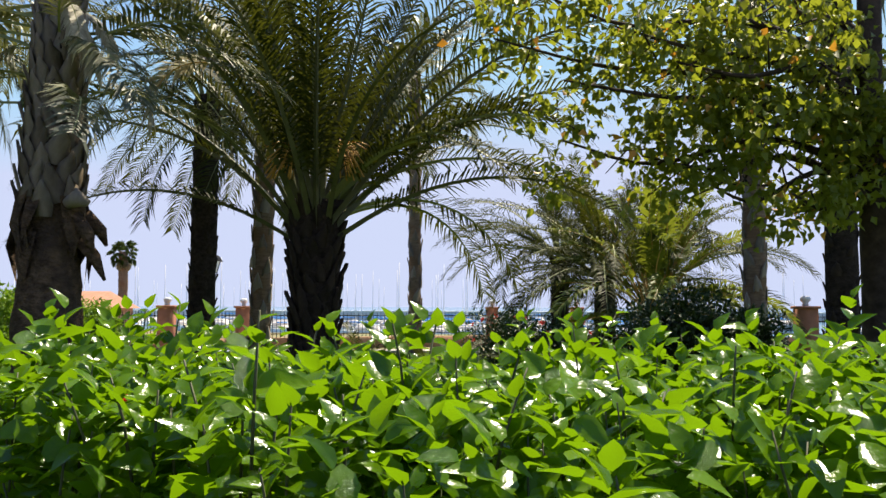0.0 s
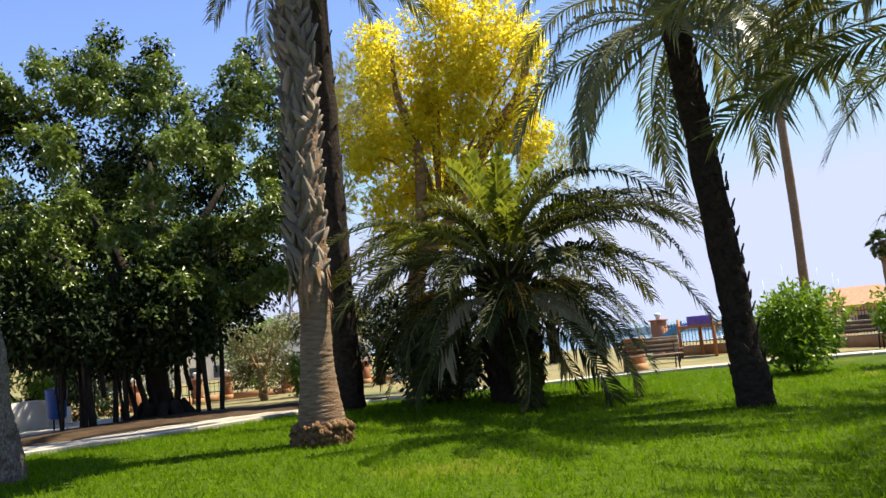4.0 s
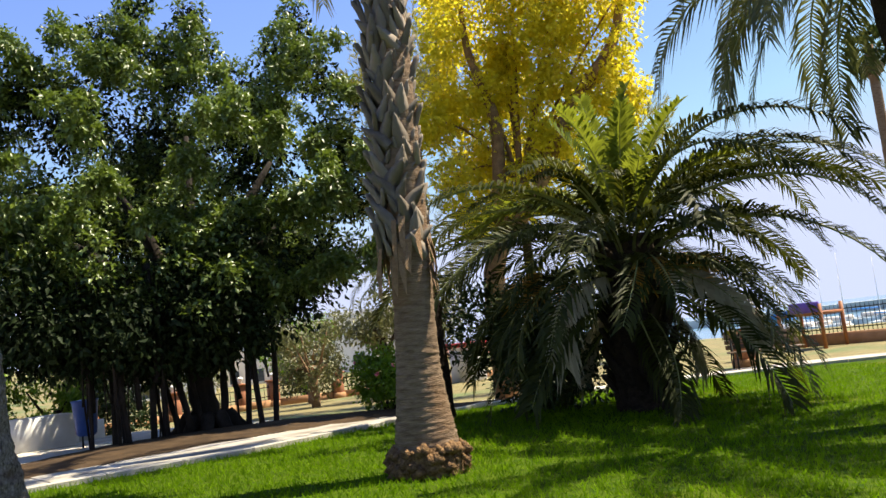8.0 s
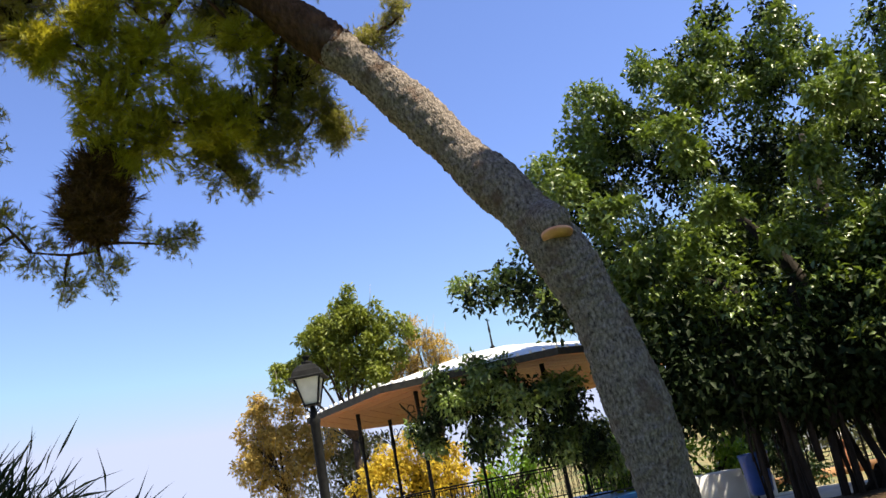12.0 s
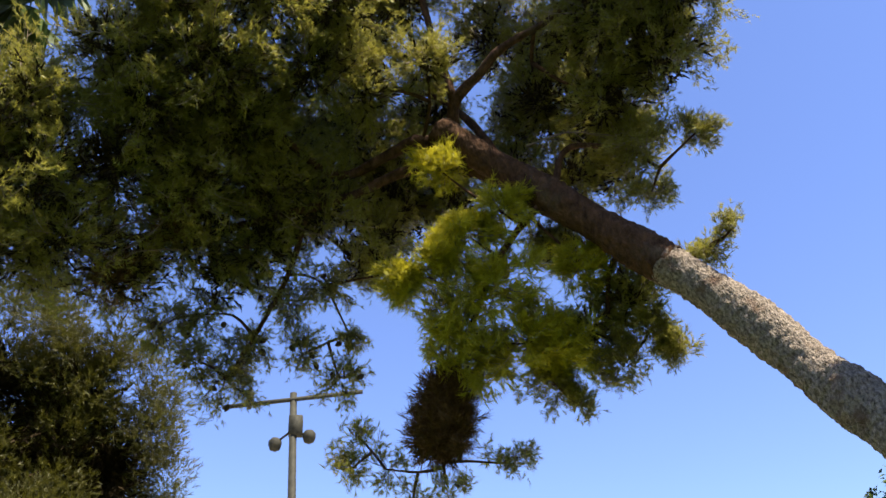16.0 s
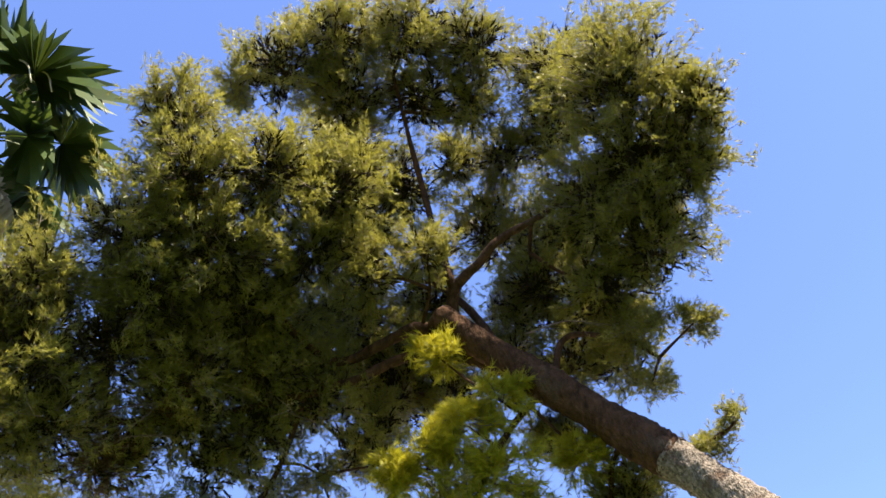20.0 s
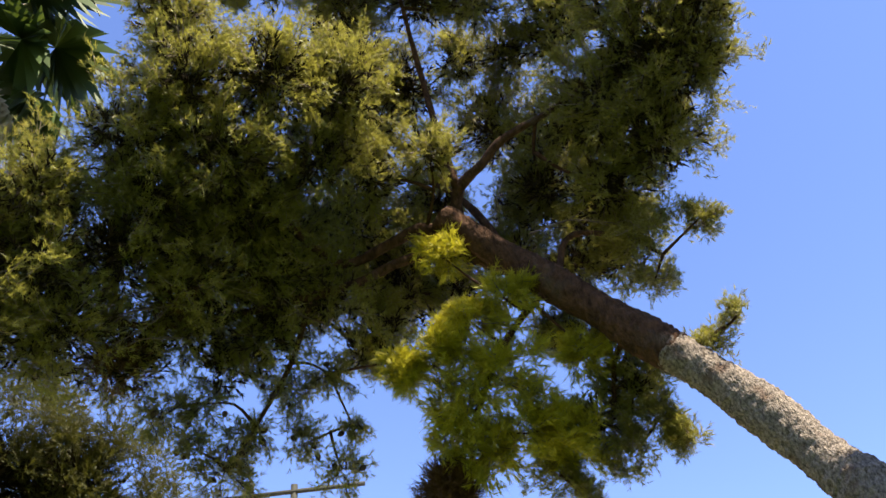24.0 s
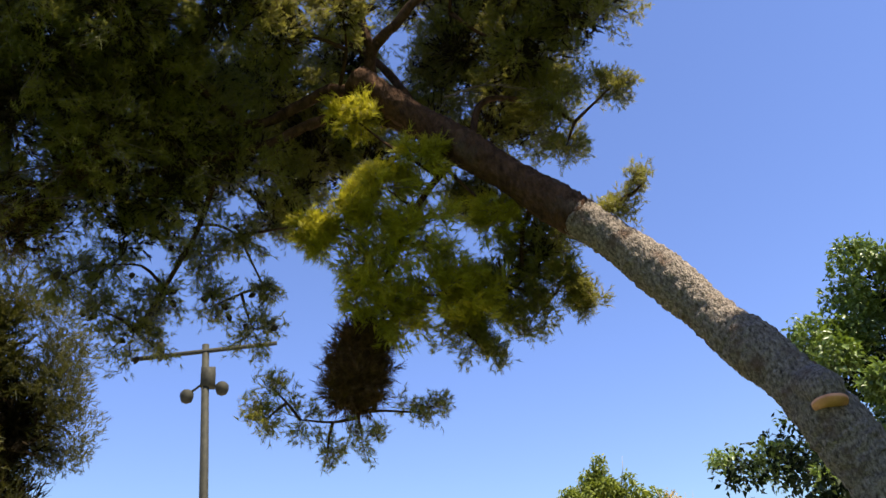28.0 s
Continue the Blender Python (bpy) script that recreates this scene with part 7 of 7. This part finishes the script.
for k in range(8):
    c = Vector(ring(R - 0.35, 0)[k])
    col = Geo().lathe((c.x, c.y, 0.74), ((0.10, 0), (0.10, 0.1), (0.06, 0.16), (0.05, 0.6), (0.045, 2.2), (0.07, 2.6), (0.045, 2.7), (0.06, 3.25)), 10).make("column", M["iron"], stand_)
    g = Geo()
    for sgn in (-1, 1):
        t = Vector((-c.y, c.x, 0)).normalized() * sgn
        o = Vector((c.x, c.y, 3.25))
        g.tube([o, o + t * 0.18 + Vector((0, 0, 0.10)), o + t * 0.34 + Vector((0, 0, 0.30)), o + t * 0.5 + Vector((0, 0, 0.48))], [0.014] * 4, 4)
        q5 = [o + t * (0.22 + 0.10 * math.cos(u)) + Vector((0, 0, 0.36 + 0.10 * math.sin(u))) for u in [i * 0.7 for i in range(10)]]
        g.tube(q5, [0.011] * 10, 4)
    out = Vector((c.x, c.y, 0)).normalized()
    o = Vector((c.x, c.y, 3.2))
    g.tube([o, o + out * 0.3 + Vector((0, 0, 0.2)), o + out * 0.7 + Vector((0, 0, 0.5))], [0.014] * 3, 4)
    g.make("scroll_bracket", M["iron"], stand_)
    j = (k + 1) % 8
    d = Vector(ring(R - 0.35, 0)[j]) - c
    g = Geo()
    for h in (0.86, 1.66):
        g.tube([c + Vector((0, 0, h)), c + d + Vector((0, 0, h))], [0.02, 0.02], 5)
    for i in range(1, 22):
        p = c + d * (i / 22)
        g.tube([(p.x, p.y, 0.86), (p.x + 0.04, p.y, 1.2), (p.x - 0.03, p.y, 1.45), (p.x, p.y, 1.66)], [0.009] * 4, 4)
        w = d.normalized() * 0.055
        for zc in (1.05, 1.42):
            g.tube([p + w * math.cos(u) + Vector((0, 0, zc + 0.07 * math.sin(u))) for u in [j_ * 0.785 for j_ in range(8)]], [0.007] * 8, 3)
    g.make("balustrade", M["iron"], stand_)
# creeper on the bandstand
creeper = thing("creeper", (0, 0, 0), "leafy green creeper hanging over the bandstand's edge", "climbing plant", kind="stuff")
CREEP = [(-27.4, 2.7, 3.7, 0.75), (-27.3, 3.5, 3.5, 0.85), (-27.4, 2.1, 3.2, 0.6), (-27.2, 4.4, 3.3, 0.8), (-27.3, 5.2, 3.1, 0.8), (-27.3, 3.8, 3.9, 0.6), (-27.2, 3.2, 2.6, 0.6), (-27.2, 4.6, 2.4, 0.7), (-27.3, 5.6, 2.1, 0.8)]
# dark leaf colour imitates the shade inside the creeper
leaf_cloud("inner_leaves", [(x, y, z, r * 0.8) for x, y, z, r in CREEP], 5000, 0.15, M["fig_shade"], creeper, 141, shell=0.2, droop=0.8)
leaf_cloud("leaves", lumps(CREEP, 7, 0.42, 142), 9500, 0.13, M["ficus"], creeper, 140, shell=0.5, droop=0.6, lift=0.4)
g = Geo()
qc = random.Random(143)
for k in range(26):
    x, y, z, r = CREEP[k % 9]
    x, y = x + qc.uniform(-0.3, 0.2), y + qc.uniform(-0.5, 0.5)
    limb(g, [(x, y, z + 0.3), (x + 0.05, y + qc.uniform(-0.1, 0.1), z - 0.4), (x, y + qc.uniform(-0.15, 0.15), z - qc.uniform(0.8, 1.3))], 0.012, 0.004, 6, 4)
tagged(g.make("stems", M["twig"], creeper), kind="stuff")

# ---- litter bin and white blocks ----
bin_ = thing("litter_bin", (-23.6, 7.75, rise(-23.6, 7.75)), "dark blue litter bin on a metal stand", "litter bin")
Geo().lathe((0, 0, 0.28), ((0.15, 0), (0.20, 0.05), (0.25, 0.66), (0.27, 0.70), (0.25, 0.72), (0.20, 0.66)), 16).make("body", M["blue"], bin_)
for s in (-1, 1):
    Geo().tube([(0.28 * s, 0, 0), (0.28 * s, 0, 0.85), (0.22 * s, 0, 0.85)], [0.02] * 3, 6).make("leg", M["iron"], bin_)
for x, y, s, lab in ((-26.2, 7.2, (0.9, 1.9, 0.75), "white rendered planter wall"), (-27.4, 8.3, (0.6, 0.6, 0.6), "square white concrete block"), (-27.9, 9.1, (0.55, 0.55, 0.5), "square white concrete block")):
    b = Geo().box((0, 0, s[2] / 2), s, 0, 0.02).make("white_block", M["white"])
    b.location = (x, y, rise(x, y))
    tagged(b, lab, "block", "white blocks")


# ---- benches ----
def bench(x, y, rz):
    b = thing("park_bench", (0, 0, 0), "dark slatted wooden bench on an iron frame", "bench", "park benches")
    for k in range(4):
        Geo().box((0, -0.20 + 0.12 * k, 0.44), (1.8, 0.10, 0.035), 0, 0.006).make("seat_slat", M["plank"], b)
    for k in range(3):
        Geo().box((0, 0.25 + 0.02 * k, 0.56 + 0.13 * k), (1.8, 0.035, 0.11), 0, 0.006).make("back_slat", M["plank"], b)
    for s in (-0.75, 0.75):
        Geo().tube([(s, -0.24, 0), (s, -0.22, 0.42), (s, 0.18, 0.42), (s, 0.32, 0.9)], [0.022] * 4, 6).make("leg", M["iron"], b)
        Geo().tube([(s, 0.18, 0.42), (s, 0.28, 0.0)], [0.022] * 2, 6).make("leg", M["iron"], b)
    b.matrix_basis = pose(x, y, rise(x, y) + 0.01, 0, 0, rz)
    return b


bench(-17.0, 22.1, 45)
bench(-13.2, 26.8, 35)
bench(-19.2, 25.5, 50)
pillar(-17.9, 22.6, 0.42, 0.95, "square terracotta pillar beside a bench", False)

# ---- playground ----
play = thing("play_structure", (-19.3, 29.0, rise(-19, 29)), "colourful playground tower with a blue slide", "playground")
for sx in (-0.7, 0.7):
    for sy in (-0.7, 0.7):
        Geo().tube([(sx, sy, 0), (sx, sy, 1.4)], [0.06, 0.06], 8).make("post", M["soffit"], play)
Geo().box((0, 0, 1.1), (1.5, 1.5, 0.1), 0, 0.01).make("platform", M["soffit"], play)
Geo().box((0.2, -0.72, 1.30), (1.0, 0.05, 0.35), 0, 0.01).make("panel", mat("violet_paint", (0.10, 0.05, 0.35), (0.16, 0.09, 0.45), 4, 0.5, 0), play, "violet play panel")
Geo().add([(-0.8, -0.3, 1.15), (-0.8, 0.3, 1.15), (-2.6, 0.3, 0.25), (-2.6, -0.3, 0.25), (-0.8, -0.3, 1.35), (-2.6, -0.3, 0.45), (-0.8, 0.3, 1.35), (-2.6, 0.3, 0.45)], [(0, 1, 2, 3), (0, 3, 5, 4), (1, 6, 7, 2)]).make("slide", M["azure"], play, "bright blue slide", True)


# ---- houses ----
def house(x, y, z, w, d, h, rz, wall, roof, label, floors=2, cols=4):
    b = thing("house", (0, 0, 0), label, "house", "distant houses")
    Geo().box((0, 0, h / 2), (w, d, h)).make("wall", M[wall], b, flat=True)
    if roof == "flat":
        Geo().box((0, 0, h + 0.15), (w + 0.3, d + 0.3, 0.3)).make("roof", M["white"], b, flat=True)
    else:
        Geo().add([(-w / 2 - 0.4, -d / 2 - 0.4, h), (w / 2 + 0.4, -d / 2 - 0.4, h), (w / 2 + 0.4, d / 2 + 0.4, h), (-w / 2 - 0.4, d / 2 + 0.4, h), (-w / 2 + d / 3, 0, h + d * 0.28), (w / 2 - d / 3, 0, h + d * 0.28)],
                  [(0, 1, 5, 4), (1, 2, 5), (2, 3, 4, 5), (3, 0, 4), (3, 2, 1, 0)]).make("roof", M["tile"], b, flat=True)
    for fl in range(floors):
        for c in range(cols):
            px_ = -w / 2 + w * (c + 0.5) / cols
            pz = h * (fl + 0.5) / floors
            win = Geo().box((px_, -d / 2 - 0.01, pz), (w / cols * 0.4, 0.08, h / floors * 0.45)).make("window", M["glass"], b, flat=True)
            fr = Geo().box((px_, -d / 2 - 0.03, pz - h / floors * 0.26), (w / cols * 0.48, 0.16, 0.08)).make("sill", M["white"], win, flat=True)
    b.matrix_basis = pose(x, y, z, 0, 0, rz)
    return b


house(-22.0, 49.0, -0.6, 4.5, 3.5, 2.0, 25, "pinkwall", "hip", "low terracotta-pink pavilion with a tiled roof", 1, 3)
for x, y, w, h, rz, wl in ((-112, 40, 9, 5, 70, "wallpaint"), (-108, 56, 8, 6, 65, "white"), (-104, 70, 9, 5, 60, "wallpaint"), (-128, 54, 9, 6, 68, "white"), (-122, 76, 8, 6, 60, "white"), (-100, 84, 8, 5, 55, "white"), (-140, 42, 10, 6, 75, "white"), (-118, 64, 7, 5, 65, "wallpaint")):
    house(x, y, ground_height(x, y) - 1.0, w, 6, h, rz, wl, "flat" if w % 2 else "hip", "pale rendered house on the hillside")
for x, y, w, h, rz, wl in ((-67, 39, 9, 4.5, 60, "white"), (-66, 32, 7, 4, 68, "wallpaint"), (-74, 28, 8, 5, 72, "white"), (-70, 47, 7, 5, 55, "wallpaint"), (-78, 37, 9, 6, 65, "white"), (-63, 24, 7, 4, 75, "white")):
    house(x, y, ground_height(x, y) - 0.5, w, 6, h, rz, wl, "flat", "pale rendered flat-roofed house beyond the park fence")
sign = thing("kiosk", (-31.5, 24.8, rise(-31.5, 24.8)), "small white kiosk with a red awning band", "kiosk")
Geo().box((0, 0, 0.7), (1.0, 1.0, 1.4), 0, 0.02).make("body", M["white"], sign)
Geo().box((0, 0, 1.46), (1.2, 1.2, 0.18), 0, 0.02).make("awning", M["red"], sign)

# olive-like tree at the fence and background trees
def small_tree(x, y, h, r, material, label, seed, n=3500, leaf=0.16, bark="twig", z=None):
    z = ground_height(x, y) if z is None else z
    t = thing("tree", (x, y, z - 0.05), label, "tree", "background trees")
    q = random.Random(seed)
    balls = []
    for k in range(13):
        a, e = q.uniform(0, 6.28), q.uniform(-0.3, 1.0)
        rad = r * q.uniform(0.35, 0.75)
        balls.append((rad * math.cos(a), rad * math.sin(a), h - r + r * 0.95 * e, r * q.uniform(0.28, 0.45)))
    leaf_cloud("crown", balls, n, leaf, material, t, seed, shell=0.55)
    g = Geo()
    limb(g, [(0, 0, 0), (0.05 * r, 0, h * 0.3), (0, 0.05, h * 0.55)], r * 0.12, r * 0.06, 8, 8, 0.2)
    for b in balls[:8]:
        limb(g, [(0.03, 0, h * 0.35), (b[0] * 0.5, b[1] * 0.5, h * 0.5 + b[2] * 0.1), b[:3]], r * 0.05, r * 0.015, 6, 5)
    g.make("trunk", M[bark], t)
    return t


small_tree(-33.2, 18.6, 3.0, 1.6, M["olive"], "small pale olive-green tree by the park fence", 151, 2450, 0.14, "fibre")
small_tree(-30.5, 22.5, 4.2, 1.8, M["olive"], "olive-yellow tree beyond the fig tree", 152, 2100, 0.18)
def lobed_tree(lobes_, root, material, label, seed, n, leaf, twigs=0):
    """A tree given by the balls of its crown, with a limb to each and bare twigs."""
    t = thing("tree", (0, 0, 0), label, "tree", "background trees")
    q = random.Random(seed)
    leaf_cloud("crown", lumps([(x, y, z, r * 1.3) for x, y, z, r in lobes_], 11, 0.42, seed, 1.0, 1.0), n, leaf, material, t, seed, shell=0.5, upward=0.8, lift=0.4)
    z = ground_height(*root)
    mid = Vector((root[0], root[1], z + (lobes_[0][2] - z) * 0.45))
    g = Geo()
    limb(g, [(root[0], root[1], z - 0.1), (root[0] + 0.1, root[1], z + 1.2), mid], 0.22, 0.14, 8, 8, 0.2)
    for c in lobes_:
        limb(g, [mid, mid.lerp(Vector(c[:3]), 0.5) + Vector((0, 0, 0.3)), c[:3]], 0.09, 0.02, 7, 5)
    g.make("trunk", M["twig"], t)
    if twigs:
        g = Geo()
        for k in range(twigs):
            c = q.choice(lobes_)
            o = Vector(c[:3]) + Vector((q.uniform(-1, 1), q.uniform(-1, 1), q.uniform(-1.2, 0))) * c[3]
            e = o + Vector((q.uniform(-0.5, 0.5), q.uniform(-0.5, 0.5), q.uniform(0.7, 1.4))) * c[3] * 1.3
            g.tube([o, (o + e) / 2 + Vector((0.05, 0.06, 0)), e], [0.02, 0.014, 0.006], 3)
        tagged(g.make("twigs", M["pale_twig"], t, "pale bare twigs"), kind="stuff")
    return t


lobed_tree([(-44.87, -0.63, 10.18, 0.75), (-44.88, -1.51, 9.71, 0.8), (-45.1, -0.08, 9.34, 0.75), (-44.88, -2.62, 9.03, 0.7), (-45.17, -1.11, 8.53, 1.01), (-45.24, 0.85, 8.93, 0.63), (-45.14, -2.19, 7.97, 0.91), (-44.97, -3.14, 8.13, 0.55), (-45.39, -0.67, 7.47, 0.86), (-44.84, -4.29, 7.71, 0.55), (-45.42, 0.38, 7.78, 0.6)], (-45.0, -1.6), M["leafy"], "tall green tree behind the bandstand", 153, 22000, 0.19, 30)
lobed_tree([(-45.74, -5.76, 6.6, 0.62), (-45.98, -5.03, 5.86, 0.77), (-46.04, -4.18, 6.7, 0.62), (-45.94, -5.64, 4.99, 0.88), (-46.21, -4.51, 4.54, 0.88), (-45.77, -6.15, 5.57, 0.57), (-46.15, -5.11, 3.69, 0.88), (-46.35, -3.45, 5.09, 0.77), (-45.88, -6.26, 3.9, 0.67)], (-46.0, -5.0), M["autumn"], "tall shrubby tree with orange-yellow leaves behind the bandstand", 156, 12000, 0.17, 90)
lobed_tree([(-47.31, 1.61, 8.91, 0.69), (-47.4, 2.46, 8.49, 0.64), (-47.45, 0.9, 7.99, 0.69), (-47.55, 1.88, 7.55, 0.79), (-47.54, 2.71, 7.66, 0.58), (-47.5, 0.12, 7.34, 0.64), (-47.62, 2.99, 7.08, 0.53)], (-47.4, 2.0), M["autumn"], "half-bare yellowing tree behind the bandstand", 155, 5200, 0.15, 200)
lobed_tree([(-42.85, -0.17, 3.14, 0.79), (-42.92, 0.97, 3.15, 0.88), (-42.97, 2.03, 2.74, 0.79), (-43.0, 2.83, 2.15, 0.69), (-42.91, 0.34, 2.17, 0.93), (-42.97, 1.39, 1.76, 0.93), (-42.79, -0.93, 2.63, 0.69)], (-42.5, 0.9), M["blossom"], "bright yellow flowering bush behind the bandstand", 157, 11000, 0.16)
lobed_tree([(-47.43, -3.31, 4.62, 0.9), (-47.55, -2.41, 4.71, 0.79), (-47.69, -1.83, 3.6, 0.95), (-47.53, -3.14, 3.34, 1.06), (-47.71, -1.33, 4.26, 0.69)], (-47.0, -2.2), M["olive"], "grey-green shrub with bare twigs behind the bandstand", 160, 6000, 0.17, 80)
small_tree(-40.0, 4.5, 3.2, 1.8, M["shrub"], "green bush behind the bandstand", 158, 2100, 0.2)
small_tree(-38.5, 8.0, 3.0, 1.7, M["shrub"], "green bush behind the bandstand", 159, 2100, 0.2)
small_tree(-40.0, 13.0, 3.0, 1.9, M["olive"], "olive-green bush on the slope", 160, 1750, 0.2)
small_tree(-42.0, 17.0, 3.0, 2.0, M["olive"], "olive-green bush on the slope", 161, 1750, 0.2)
small_tree(-40.5, 22.5, 3.4, 2.0, M["shrub"], "green bush on the slope", 162, 1750, 0.2)
small_tree(-28.85, 18.9, 3.9, 1.5, M["olive"], "olive-yellow tree beyond the fig tree", 164, 2450, 0.16)
small_tree(-29.6, 16.6, 2.5, 1.3, M["olive"], "small olive-green tree by the park fence", 165, 2450, 0.13, "fibre")
small_tree(-30.6, 9.0, 1.7, 1.2, M["shrub"], "green bush behind the fig tree", 166, 2100, 0.14)
small_tree(-30.3, 10.6, 1.6, 1.1, M["shrub_dark"], "dark green bush behind the fig tree", 167, 2100, 0.14)
small_tree(-31.2, 7.2, 1.8, 1.1, M["shrub"], "green bush behind the fig tree", 168, 2100, 0.14)
small_tree(-28.5, 31.0, 4.5, 2.2, M["olive"], "olive-green tree near the playground", 163, 2100, 0.22)


# ---- boats ----
def yacht():
    b = thing("sailing_boat", (0, 0, 0), "white moored sailing boat with a bare mast", "boat", "moored boats")
    secs = []
    for s, w in ((-1, 0.7), (-0.5, 1.0), (0.2, 0.95), (0.7, 0.55), (1.0, 0.05)):
        secs += [(4.5 * s, -1.4 * w, 1.0), (4.5 * s, -0.7 * w, -0.2), (4.5 * s, 0.7 * w, -0.2), (4.5 * s, 1.4 * w, 1.0)]
    fs = [(4 * i + k, 4 * i + k + 1, 4 * i + k + 5, 4 * i + k + 4) for i in range(4) for k in range(3)] + [(4 * i + 3, 4 * i, 4 * i + 4, 4 * i + 7) for i in range(4)] + [(3, 2, 1, 0)]
    Geo().add(secs, fs).make("hull", M["white"], b, flat=True)
    Geo().box((-0.3, 0, 1.3), (3.6, 1.4, 0.6), 0, 0.15).make("cabin", M["wallpaint"], b)
    Geo().tube([(0.6, 0, 1.0), (0.6, 0, 10.0)], [0.07, 0.04], 5).make("mast", M["white"], b)
    Geo().tube([(0.6, 0, 2.2), (-3.4, 0, 2.3)], [0.12, 0.12], 5).make("boom", M["azure"], b)
    return b


first = yacht()
first.location = (-4.0, 118.0, -2.6)
qb = random.Random(171)
for k in range(110):
    x = qb.uniform(-70, 75)
    y = 105 + qb.uniform(0, 90)
    s = qb.uniform(0.7, 1.15)
    c = copy_thing(first, pose(x, y, -2.6, 0, 0, qb.uniform(-20, 20) + (90 if k % 2 else 0)))
    c.scale = (s, s, s)
breakwater = Geo().box((0, 260, -1.6), (1200, 10, 3.4)).make("breakwater", M["hill"], flat=True)
tagged(breakwater, "long grey stone breakwater across the harbour", "breakwater", kind="structure")
